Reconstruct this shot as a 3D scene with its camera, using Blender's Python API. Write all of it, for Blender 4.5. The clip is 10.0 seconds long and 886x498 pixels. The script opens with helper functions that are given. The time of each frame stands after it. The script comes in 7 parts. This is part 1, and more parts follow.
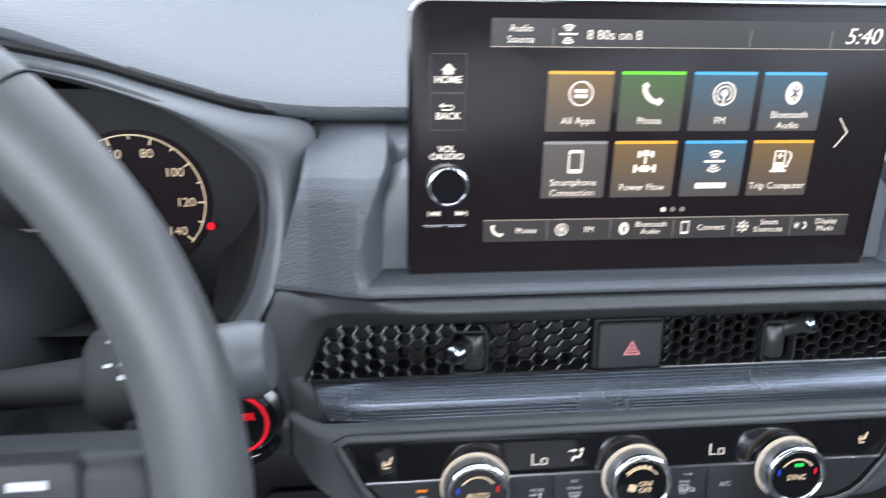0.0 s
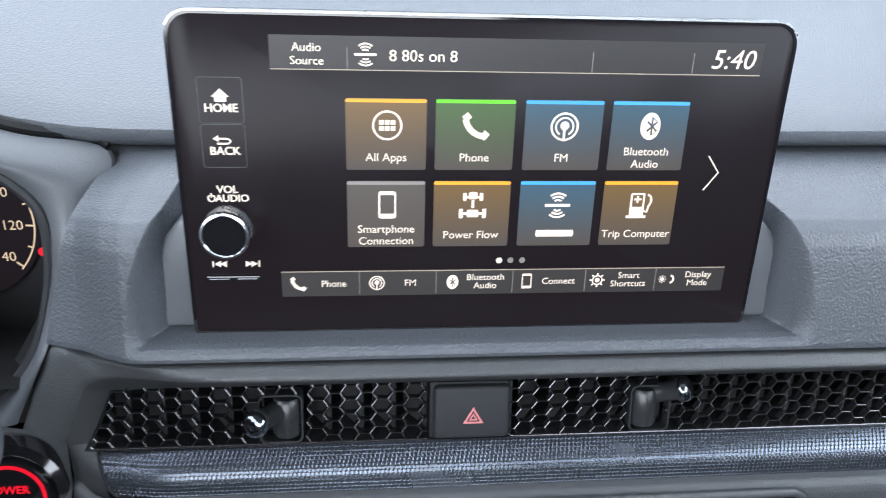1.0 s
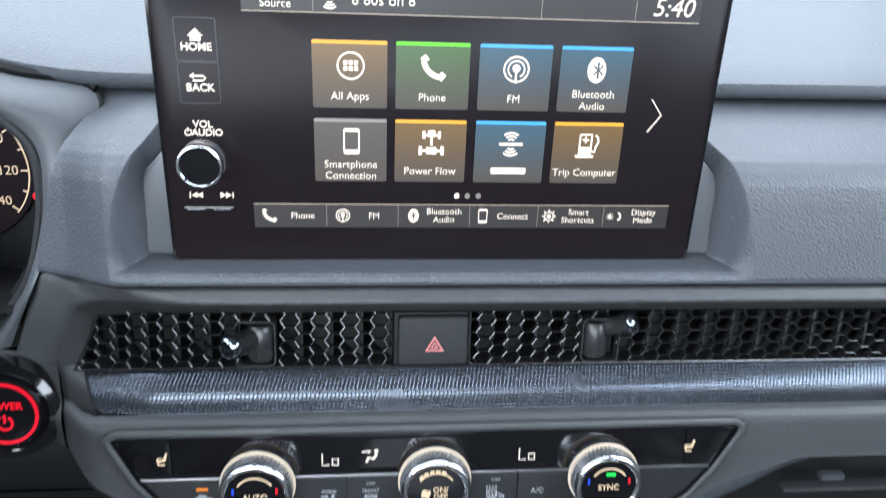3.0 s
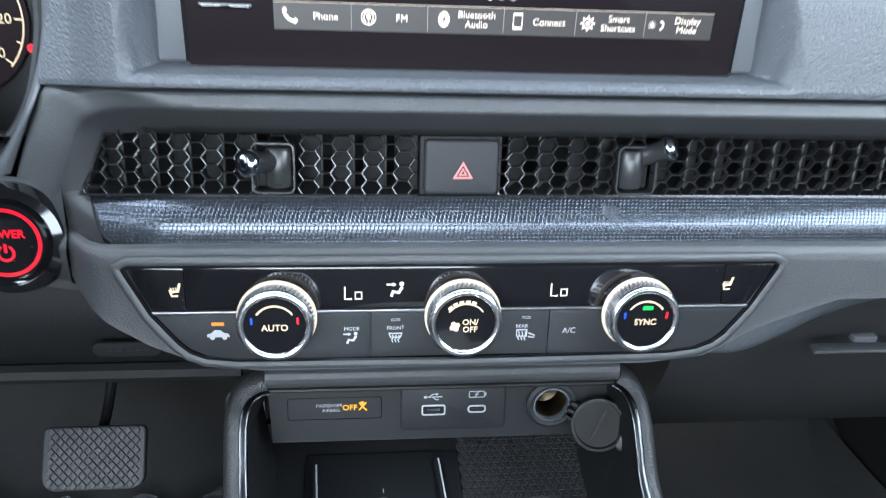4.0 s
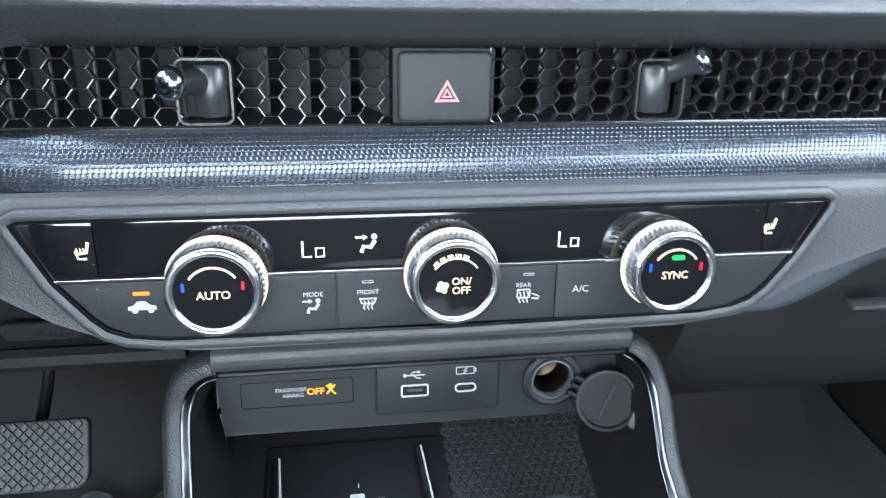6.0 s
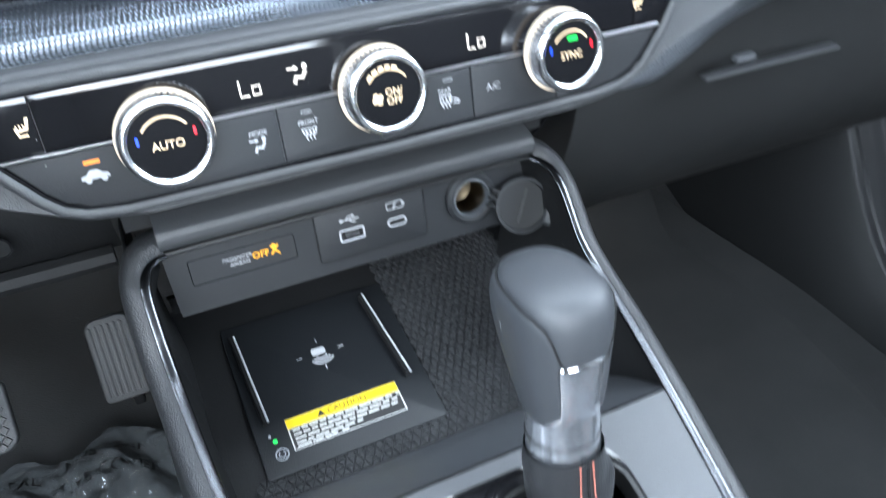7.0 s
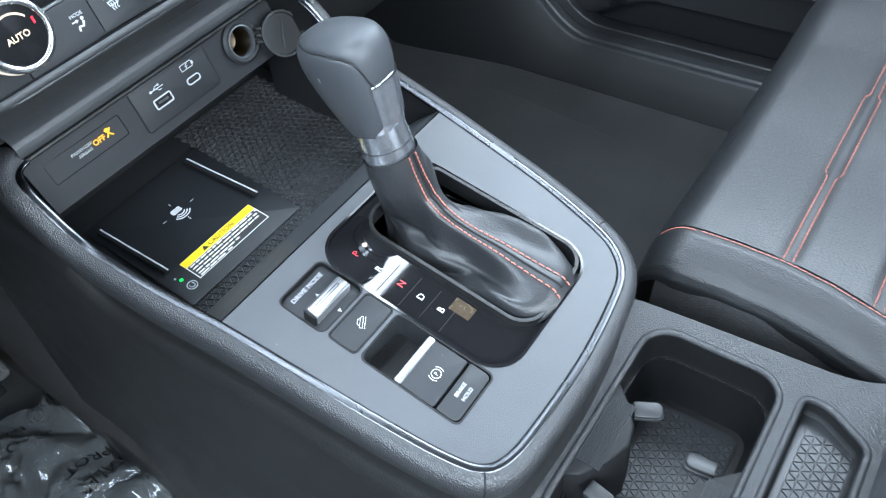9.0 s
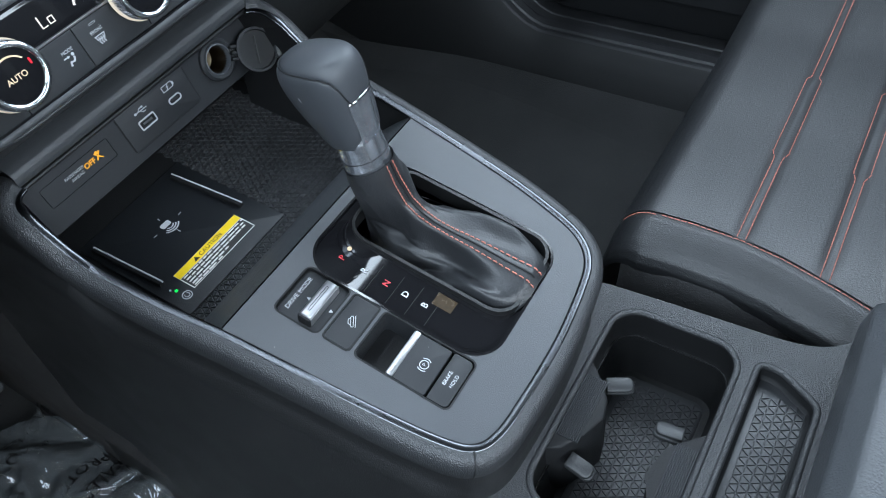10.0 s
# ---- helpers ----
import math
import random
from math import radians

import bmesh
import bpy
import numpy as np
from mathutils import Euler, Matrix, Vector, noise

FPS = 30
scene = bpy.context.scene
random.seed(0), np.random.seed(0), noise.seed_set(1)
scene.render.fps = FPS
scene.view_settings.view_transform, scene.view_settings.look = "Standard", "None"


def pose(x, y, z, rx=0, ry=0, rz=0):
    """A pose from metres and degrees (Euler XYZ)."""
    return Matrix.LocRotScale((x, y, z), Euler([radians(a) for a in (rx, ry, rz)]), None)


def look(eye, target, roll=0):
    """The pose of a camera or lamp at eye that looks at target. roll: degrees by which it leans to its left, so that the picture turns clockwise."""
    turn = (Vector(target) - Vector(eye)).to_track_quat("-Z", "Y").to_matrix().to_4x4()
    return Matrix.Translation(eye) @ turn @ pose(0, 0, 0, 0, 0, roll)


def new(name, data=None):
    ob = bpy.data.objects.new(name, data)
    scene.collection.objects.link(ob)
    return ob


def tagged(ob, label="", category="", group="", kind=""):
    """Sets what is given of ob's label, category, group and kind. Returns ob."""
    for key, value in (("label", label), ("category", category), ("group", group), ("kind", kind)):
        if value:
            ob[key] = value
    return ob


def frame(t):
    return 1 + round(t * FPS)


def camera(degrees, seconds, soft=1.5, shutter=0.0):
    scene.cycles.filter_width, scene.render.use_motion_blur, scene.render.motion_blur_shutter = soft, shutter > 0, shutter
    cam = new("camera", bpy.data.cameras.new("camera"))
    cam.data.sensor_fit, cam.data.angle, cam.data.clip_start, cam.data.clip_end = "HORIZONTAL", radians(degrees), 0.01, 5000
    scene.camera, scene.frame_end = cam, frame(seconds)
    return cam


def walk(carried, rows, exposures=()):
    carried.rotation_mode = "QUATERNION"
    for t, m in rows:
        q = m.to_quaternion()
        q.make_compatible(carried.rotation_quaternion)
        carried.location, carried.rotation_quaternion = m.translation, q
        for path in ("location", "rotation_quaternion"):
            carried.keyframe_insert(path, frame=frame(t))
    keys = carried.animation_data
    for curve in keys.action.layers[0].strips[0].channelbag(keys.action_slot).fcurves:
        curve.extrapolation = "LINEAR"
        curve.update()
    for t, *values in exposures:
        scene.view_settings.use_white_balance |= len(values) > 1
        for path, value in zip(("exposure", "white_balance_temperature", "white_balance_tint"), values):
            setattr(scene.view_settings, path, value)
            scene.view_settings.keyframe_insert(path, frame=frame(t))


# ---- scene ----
EXPOSURES = [(0.0, 0.0, 6650, 16), (2.2, 0.0, 6550, 14), (3.5, 0.35, 6450, 12), (4.5, 0.95, 6300, 11), (5.0, 1.0, 6300, 11), (6.5, 1.02, 6400, 12), (7.5, 1.18, 6350, 11), (8.5, 1.10, 6250, 10), (9.5, 1.0, 6250, 10), (9.9, 0.35, 6250, 10), (10.0, 0.12, 6250, 10)]
# camera and its way through the cabin
cam = camera(61.01, 10.0, soft=1.0, shutter=0.5)
PATH = [
    (0, (-0.1490, -0.3347, 0.9812), (0.0180, 0.9888, 0.2953), 2.07),
    (0.5, (-0.0862, -0.3014, 0.9877), (0.0746, 1.0119, 0.2809), 2.24),
    (1, (-0.0488, -0.2765, 0.9863), (0.0981, 1.0311, 0.2663), 2.58),
    (1.5, (-0.0332, -0.2644, 0.9845), (0.0964, 1.0398, 0.2549), 2.53),
    (2, (-0.0263, -0.2611, 0.9870), (0.0888, 1.0404, 0.2501), 2.28),
    (2.2, (-0.0231, -0.2622, 0.9864), (0.0877, 1.0424, 0.2544), 2.28),
    (3.3, (-0.0391, -0.3368, 0.9719), (0.1135, 0.9458, 0.2092), 3.48),
    (3.5, (-0.0444, -0.3481, 0.9509), (0.1121, 0.9303, 0.1820), 3.57),
    (4, (-0.0495, -0.3284, 0.9053), (0.1141, 0.9332, 0.1106), 3.64),
    (4.5, (-0.0478, -0.2910, 0.8694), (0.1234, 0.9611, 0.0615), 3.67),
    (5, (-0.0447, -0.2722, 0.8578), (0.1298, 0.9766, 0.0454), 3.58),
    (5.2, (-0.0448, -0.2709, 0.8563), (0.1276, 0.9771, 0.0420), 3.49),
    (6.3, (-0.0519, -0.2778, 0.8534), (0.2330, 0.9213, -0.0016), 3.09),
    (6.5, (-0.0597, -0.2871, 0.8505), (0.2764, 0.8799, -0.0299), 2.25),
    (7, (-0.0980, -0.3124, 0.8322), (0.3868, 0.7451, -0.1147), -0.67),
    (7.5, (-0.1336, -0.3366, 0.8161), (0.4827, 0.5935, -0.1865), -3.20),
    (8, (-0.1664, -0.3544, 0.8137), (0.5324, 0.4551, -0.2382), -5.25),
    (8.5, (-0.1977, -0.3835, 0.8329), (0.5402, 0.3458, -0.2504), -7.36),
    (9, (-0.2186, -0.4058, 0.8578), (0.5402, 0.2702, -0.2455), -8.88),
    (9.5, (-0.2286, -0.4133, 0.8803), (0.5377, 0.2281, -0.2384), -9.74),
    (10, (-0.2326, -0.4137, 0.8900), (0.5357, 0.2048, -0.2402), -10.08),
]
walk(cam, [(t, look(eye, target, roll)) for t, eye, target, roll in PATH], EXPOSURES)

# ---- world, sun, window light ----
world = bpy.data.worlds.new("sky")
scene.world = world
world.use_nodes = True
wn = world.node_tree.nodes
sky = wn.new("ShaderNodeTexSky")
sky.sky_type, sky.sun_disc = "NISHITA", False
sky.sun_elevation, sky.sun_rotation = radians(32), radians(200)
sky.air_density, sky.dust_density = 1.2, 2.5
wn["Background"].inputs["Strength"].default_value = 0.10
world.node_tree.links.new(sky.outputs[0], wn["Background"].inputs[0])
sun = new("sun", bpy.data.lights.new("sun", "SUN"))
sun.data.energy, sun.data.angle, sun.data.color = 0.8, radians(12), (1.0, 0.96, 0.9)
sun.matrix_world = look((0.8, -2.2, 2.6), (0, 0, 0.7))


def window_light(name, where, target, sx, sy, watts, colour):
    lamp = new(name, bpy.data.lights.new(name, "AREA"))
    lamp.data.shape, lamp.data.size, lamp.data.size_y = "RECTANGLE", sx, sy
    lamp.data.energy, lamp.data.color = watts, colour
    lamp.matrix_world = look(where, target)
    return lamp


SKYBLUE = (0.76, 0.89, 1.0)
window_light("windshield_daylight", (0.0, 0.345, 1.21), (0.0, 0.065, 0.60), 1.25, 0.62, 13.0, SKYBLUE)
window_light("driver_window_daylight", (-0.74, -0.35, 1.16), (0.0, -0.25, 0.6), 0.80, 0.36, 11.5, SKYBLUE)
window_light("passenger_window_daylight", (0.74, -0.35, 1.16), (0.0, -0.25, 0.6), 0.80, 0.36, 11.0, SKYBLUE)
window_light("rear_side_window_daylight", (-0.74, -1.12, 1.15), (0.0, -0.45, 0.7), 0.55, 0.42, 10.0, SKYBLUE)
window_light("rear_side_window_daylight", (0.74, -1.12, 1.15), (0.0, -0.45, 0.7), 0.55, 0.42, 10.0, SKYBLUE)
window_light("rear_window_daylight", (0.0, -1.50, 1.14), (0.0, 0.0, 0.75), 1.3, 0.52, 22.0, SKYBLUE)
window_light("roof_window_daylight", (0.0, -0.067, 1.412), (0.0, -0.067, 0.4), 1.0, 0.072, 3.6, SKYBLUE)

# ---- materials ----


def material(name, colour, rough=0.5, metal=0.0, spec=0.5, grain=0.0, grain_scale=900.0, pebble=0.0, pebble_scale=420.0,
             mottle=0.15, coat=0.0, emit=None, power=0.0, mottle_scale=22.0, rough_vary=0.12):
    m = bpy.data.materials.new(name)
    m.use_nodes = True
    n, l = m.node_tree.nodes, m.node_tree.links
    b = n["Principled BSDF"]
    b.inputs["Roughness"].default_value, b.inputs["Metallic"].default_value = rough, metal
    b.inputs["Specular IOR Level"].default_value = spec
    b.inputs["Coat Weight"].default_value = coat
    b.inputs["Coat Roughness"].default_value = 0.08
    b.inputs["Base Color"].default_value = (*colour, 1)
    if emit:
        b.inputs["Emission Color"].default_value, b.inputs["Emission Strength"].default_value = (*emit, 1), power
    at = n.new("ShaderNodeTexCoord")
    if mottle:
        big = n.new("ShaderNodeTexNoise")
        big.inputs["Scale"].default_value, big.inputs["Detail"].default_value = mottle_scale, 5
        l.new(at.outputs["Object"], big.inputs["Vector"])
        mix = n.new("ShaderNodeMix")
        mix.data_type = "RGBA"
        mix.inputs[6].default_value = (*[c * (1 - mottle) for c in colour], 1)
        mix.inputs[7].default_value = (*[min(1, c * (1 + mottle)) for c in colour], 1)
        l.new(big.outputs["Fac"], mix.inputs[0])
        l.new(mix.outputs[2], b.inputs["Base Color"])
        spread = n.new("ShaderNodeMapRange")
        spread.inputs["To Min"].default_value, spread.inputs["To Max"].default_value = max(0.02, rough - rough_vary), min(1, rough + rough_vary)
        l.new(big.outputs["Fac"], spread.inputs["Value"])
        l.new(spread.outputs[0], b.inputs["Roughness"])
    last = None
    if pebble:
        v = n.new("ShaderNodeTexVoronoi")
        v.feature = "SMOOTH_F1"
        v.inputs["Scale"].default_value = pebble_scale
        l.new(at.outputs["Object"], v.inputs["Vector"])
        bump = n.new("ShaderNodeBump")
        bump.invert = True
        bump.inputs["Strength"].default_value, bump.inputs["Distance"].default_value = pebble, 0.001
        l.new(v.outputs["Distance"], bump.inputs["Height"])
        last = bump
    if grain:
        f = n.new("ShaderNodeTexNoise")
        f.inputs["Scale"].default_value, f.inputs["Detail"].default_value = grain_scale, 3
        l.new(at.outputs["Object"], f.inputs["Vector"])
        bump = n.new("ShaderNodeBump")
        bump.inputs["Strength"].default_value, bump.inputs["Distance"].default_value = grain, 0.0006
        l.new(f.outputs["Fac"], bump.inputs["Height"])
        if last:
            l.new(last.outputs[0], bump.inputs["Normal"])
        last = bump
    if last:
        l.new(last.outputs[0], b.inputs["Normal"])
    return m


def dusty(m, scale=260.0, share=0.16, size=0.055, colour=(0.30, 0.30, 0.29)):
    """Scattered specks of lint on a surface."""
    n, l = m.node_tree.nodes, m.node_tree.links
    b = n["Principled BSDF"]
    at, v, near, pick_some, both, mix = (n.new(k) for k in ("ShaderNodeTexCoord", "ShaderNodeTexVoronoi", "ShaderNodeMath", "ShaderNodeMath", "ShaderNodeMath", "ShaderNodeMix"))
    v.inputs["Scale"].default_value = scale
    near.operation, near.inputs[1].default_value = "LESS_THAN", size
    pick_some.operation, pick_some.inputs[1].default_value = "LESS_THAN", share
    both.operation, mix.data_type = "MULTIPLY", "RGBA"
    sep = n.new("ShaderNodeSeparateColor")
    l.new(at.outputs["Object"], v.inputs["Vector"])
    l.new(v.outputs["Distance"], near.inputs[0])
    l.new(v.outputs["Color"], sep.inputs[0])
    l.new(sep.outputs[0], pick_some.inputs[0])
    l.new(near.outputs[0], both.inputs[0])
    l.new(pick_some.outputs[0], both.inputs[1])
    l.new(both.outputs[0], mix.inputs[0])
    if b.inputs["Base Color"].links:
        l.new(b.inputs["Base Color"].links[0].from_socket, mix.inputs[6])
    else:
        mix.inputs[6].default_value = b.inputs["Base Color"].default_value
    mix.inputs[7].default_value = (*colour, 1)
    l.new(mix.outputs[2], b.inputs["Base Color"])
    return m


def glow(name, colour, power):
    return material(name, tuple(0.3 * c for c in colour), 0.4, emit=colour, power=power, mottle=0)


M_DASH = material("dash_grained_plastic", (0.044, 0.046, 0.049), 0.46, grain=0.3, pebble=0.26, pebble_scale=1700, mottle=0.06, rough_vary=0.04)
# Windshield sheen is lifted into both skin colours, more so on the top.
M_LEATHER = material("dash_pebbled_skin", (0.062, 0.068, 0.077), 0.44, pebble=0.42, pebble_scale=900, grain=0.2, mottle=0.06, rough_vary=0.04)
M_TOP = material("dash_top_skin_lit", (0.075, 0.082, 0.092), 0.42, pebble=0.38, pebble_scale=900, grain=0.2, mottle=0.06, rough_vary=0.04)
M_BROW = material("grained_grey_plastic", (0.042, 0.044, 0.046), 0.46, grain=0.3, grain_scale=1300, pebble=0.22, pebble_scale=1700, mottle=0.06, rough_vary=0.04)
M_SATIN = material("satin_grey_plastic", (0.075, 0.08, 0.087), 0.38, grain=0.25, grain_scale=1500)
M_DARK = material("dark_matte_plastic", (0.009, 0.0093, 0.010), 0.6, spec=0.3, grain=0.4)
M_PIANO = material("gloss_black", (0.006, 0.006, 0.007), 0.08, coat=0.5, mottle=0.1, rough_vary=0.04)
M_GLASS = material("display_glass", (0.004, 0.004, 0.005), 0.22, spec=0.09, emit=(1.0, 0.70, 0.84), power=0.012, mottle=0.1, rough_vary=0.05, mottle_scale=60)
M_GRILLE = material("grille_black", (0.010, 0.010, 0.0105), 0.16, spec=0.9, mottle=0.1, rough_vary=0.03)
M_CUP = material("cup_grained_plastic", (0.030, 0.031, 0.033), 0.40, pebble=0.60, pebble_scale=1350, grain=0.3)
M_SILL = material("sill_matte_black", (0.016, 0.0166, 0.0172), 0.7, spec=0.25, grain=0.4)
# Paler than M_SATIN: the light on the cradle cheeks is put into the colour.
M_CHEEK_LIT = material("cradle_lit_grey", (0.115, 0.122, 0.132), 0.42, grain=0.3)
M_BAND = material("console_band_skin", (0.026, 0.027, 0.029), 0.40, pebble=0.5, pebble_scale=1250, grain=0.3, mottle=0.06, rough_vary=0.04)
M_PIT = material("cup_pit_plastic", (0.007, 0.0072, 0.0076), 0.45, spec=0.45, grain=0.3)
M_FLANK = material("console_flank_plastic", (0.0125, 0.0128, 0.0134), 0.42, spec=0.5, pebble=0.2, pebble_scale=1500, grain=0.2, mottle=0.08)
M_RIM = material("console_rim_chrome", (0.090, 0.093, 0.100), 0.26, 1.0, mottle=0.06, rough_vary=0.05)
M_CHROME = material("chrome", (0.75, 0.76, 0.78), 0.12, 1.0, mottle=0.05, rough_vary=0.05)
M_BEZEL = material("knob_bezel_chrome", (0.70, 0.71, 0.73), 0.22, 1.0, mottle=0.05, rough_vary=0.06)
M_SILVER = material("satin_silver", (0.38, 0.385, 0.40), 0.28, 1.0, mottle=0.06, rough_vary=0.08)
M_DCHROME = material("dark_chrome", (0.22, 0.235, 0.26), 0.14, 1.0, mottle=0.06, rough_vary=0.05)
M_BUTTON = material("button_grey", (0.0185, 0.0197, 0.0218), 0.52, spec=0.35, grain=0.25, grain_scale=1600)
M_CONSOLE = material("console_satin", (0.047, 0.050, 0.055), 0.42, grain=0.3, grain_scale=1800)
M_RUBBER = material("rubber_mat", (0.024, 0.025, 0.026), 0.42, grain=0.3)
M_HIDE = material("black_leather", (0.018, 0.019, 0.021), 0.44, pebble=0.14, pebble_scale=900, grain=0.15)
M_SEAT = material("seat_leather", (0.0150, 0.0158, 0.0172), 0.43, pebble=0.30, pebble_scale=1000, grain=0.2, mottle=0.08, rough_vary=0.05)
M_WHEEL = material("wheel_leather", (0.060, 0.062, 0.064), 0.40, grain=0.2, grain_scale=1300)
M_CARPET = material("carpet", (0.034, 0.0345, 0.035), 0.95, spec=0.1, grain=1.0, grain_scale=520, mottle=0.35, mottle_scale=9)
M_FUZZ = material("hook_fabric", (0.045, 0.045, 0.046), 1.0, spec=0.05, grain=1.0, grain_scale=700, mottle=0.4)
M_COLLAR = material("smoky_metal", (0.72, 0.75, 0.80), 0.22, 0.95, mottle=0.1, rough_vary=0.08)
M_KNOB = material("shift_knob_leather", (0.036, 0.039, 0.044), 0.46, grain=0.2, grain_scale=1400)
M_THREAD = material("orange_thread", (0.43, 0.14, 0.10), 0.8, mottle=0.2)
M_BRASS = material("socket_brass", (0.075, 0.058, 0.038), 0.34, 1.0)
M_KNURL = material("knurled_silver", (0.55, 0.56, 0.585), 0.28, 0.9, mottle=0.05)
M_ROLLER = material("roller_silver", (0.40, 0.40, 0.41), 0.36, 0.9, mottle=0.05)
M_ARM = material("armrest_leather", (0.044, 0.047, 0.051), 0.42, pebble=0.25, pebble_scale=800, grain=0.2)
M_AMBER = glow("amber_text", (1.0, 0.45, 0.03), 0.75)
M_RING = glow("ring_cream", (1.0, 0.86, 0.68), 0.38)
M_WHITE = glow("legend_white", (1.0, 0.92, 0.82), 0.6)
M_LEGEND = material("legend_paint", (0.42, 0.43, 0.45), 0.6, mottle=0)
M_CREAM = glow("backlit_cream", (1.0, 0.78, 0.52), 0.55)
M_ORANGE = glow("amber_light", (1.0, 0.30, 0.03), 0.62)
M_GREEN = glow("green_light", (0.01, 0.80, 0.10), 0.8)
M_RED = glow("red_light", (1.0, 0.008, 0.03), 0.7)
M_REDPAINT = material("red_print", (0.5, 0.03, 0.04), 0.5, mottle=0)
M_BLUE = glow("blue_light", (0.01, 0.09, 1.0), 0.55)
M_HAZ = material("hazard_pink", (0.62, 0.20, 0.20), 0.5, mottle=0)
M_YELLOW = material("caution_yellow", (0.80, 0.56, 0.01), 0.5, mottle=0.05)
M_LABEL = material("label_white", (0.60, 0.60, 0.58), 0.5, mottle=0.05)
M_INK = material("label_ink", (0.02, 0.02, 0.02), 0.6, mottle=0)
M_CLOTH = material("headliner", (0.07, 0.07, 0.072), 0.95, grain=0.4)
M_SKIN = material("door_plastic", (0.022, 0.0228, 0.0245), 0.45, grain=0.4, pebble=0.2, pebble_scale=500)
dusty(M_FUZZ, 1100.0, 0.40, 0.30, (0.11, 0.11, 0.115))
for m, share in ((M_PIANO, 0.12), (M_BROW, 0.05), (M_CONSOLE, 0.04), (M_BUTTON, 0.05), (M_CARPET, 0.10), (M_BAND, 0.05), (M_LEATHER, 0.03), (M_DARK, 0.02)):
    dusty(m, 240.0, share)

# ---- small building kit ----


def fresh():
    return bmesh.new()


def finish(bm, m=None, smooth=True):
    bmesh.ops.remove_doubles(bm, verts=bm.verts, dist=1e-6)
    bmesh.ops.recalc_face_normals(bm, faces=bm.faces)
    for f in bm.faces:
        f.smooth = smooth
    if m is not None:
        bm.transform(m)
    return bm


def as_mesh(name, bm, mat, sharp=35):
    me = bpy.data.meshes.new(name)
    bm.to_mesh(me)
    bm.free()
    me.set_sharp_from_angle(angle=radians(sharp))
    me.materials.append(mat)
    return me


def part(name, bm, mat, parent=None, label="", sharp=35):
    """One mesh object, in world places, under a thing or a part."""
    ob = new(name, as_mesh(name, bm, mat, sharp))
    if parent is not None:
        ob.parent = parent
        if parent.parent is None:
            ob.matrix_parent_inverse = Matrix.Translation(-parent.location)
    if label:
        ob["label"] = label
    return ob


def thing(name, label, category, where=(0, 0, 0), group="", kind=""):
    ob = new(name)
    ob.location = where
    ob.empty_display_size = 0.02
    return tagged(ob, label, category, group, kind)


def lean(x, y, z, degrees):
    """Local x to the right, local y up a face that leans back by degrees, local z out of that face."""
    a = radians(degrees)
    s, c = math.sin(a), math.cos(a)
    return Matrix(((1, 0, 0, x), (0, s, -c, y), (0, c, s, z), (0, 0, 0, 1)))


def rrect(w, h, r, cx=0.0, cy=0.0, n=4):
    rs = r if isinstance(r, (list, tuple)) else [r] * 4
    out = []
    for k, (sx, sy) in enumerate(((1, 1), (-1, 1), (-1, -1), (1, -1))):
        q = max(rs[k], 1e-5)
        for i in range(n + 1):
            a = math.pi / 2 * (k + i / n)
            out.append((cx + sx * (w / 2 - q) + q * math.cos(a), cy + sy * (h / 2 - q) + q * math.sin(a)))
    return out


def round_corners(points, r, n=4):
    """A closed outline with its corners rounded."""
    out, m = [], len(points)
    for i in range(m):
        a, b, c = Vector(points[i - 1]), Vector(points[i]), Vector(points[(i + 1) % m])
        u, v = (a - b), (c - b)
        k = min(r, 0.45 * u.length, 0.45 * v.length)
        p, q = b + u.normalized() * k, b + v.normalized() * k
        for j in range(n + 1):
            t = j / n
            out.append(tuple(p * (1 - t) ** 2 + b * 2 * t * (1 - t) + q * t * t))
    return out


def ring(r, n=32, cx=0.0, cy=0.0, rx=None):
    return [(cx + (rx or r) * math.cos(2 * math.pi * i / n), cy + r * math.sin(2 * math.pi * i / n)) for i in range(n)]


def inset(outline, d):
    """The outline moved inwards by d (counter-clockwise outlines)."""
    out, n = [], len(outline)
    for i in range(n):
        a, b, c = Vector(outline[i - 1]), Vector(outline[i]), Vector(outline[(i + 1) % n])
        u, v = (b - a), (c - b)
        if u.length < 1e-9 or v.length < 1e-9:
            u = v = (c - a)
        u, v = u.normalized(), v.normalized()
        nu, nv = Vector((-u.y, u.x)), Vector((-v.y, v.x))
        m = nu + nv
        m = m / max(m.length_squared, 0.3) * 2 if m.length > 1e-6 else nu
        out.append(tuple(b + m * d))
    return out


def plate(outline, z0, z1, edge=0.0, bm=None, steps=2):
    """A plate of that outline from z0 up to z1, its upper edge rounded by edge."""
    bm = bm or fresh()
    rings = [(outline, z0)]
    if edge > 0:
        for i in range(steps + 1):
            a = math.pi / 2 * i / steps
            rings.append((inset(outline, edge * (1 - math.cos(a))), z1 - edge + edge * math.sin(a)))
    else:
        rings.append((outline, z1))
    rows = [[bm.verts.new((x, y, z)) for x, y in o] for o, z in rings]
    n = len(outline)
    for a, b in zip(rows, rows[1:]):
        for i in range(n):
            bm.faces.new((a[i], a[(i + 1) % n], b[(i + 1) % n], b[i]))
    bm.faces.new(rows[-1]).normal_update()
    bm.faces.new(rows[0][::-1])
    return bm


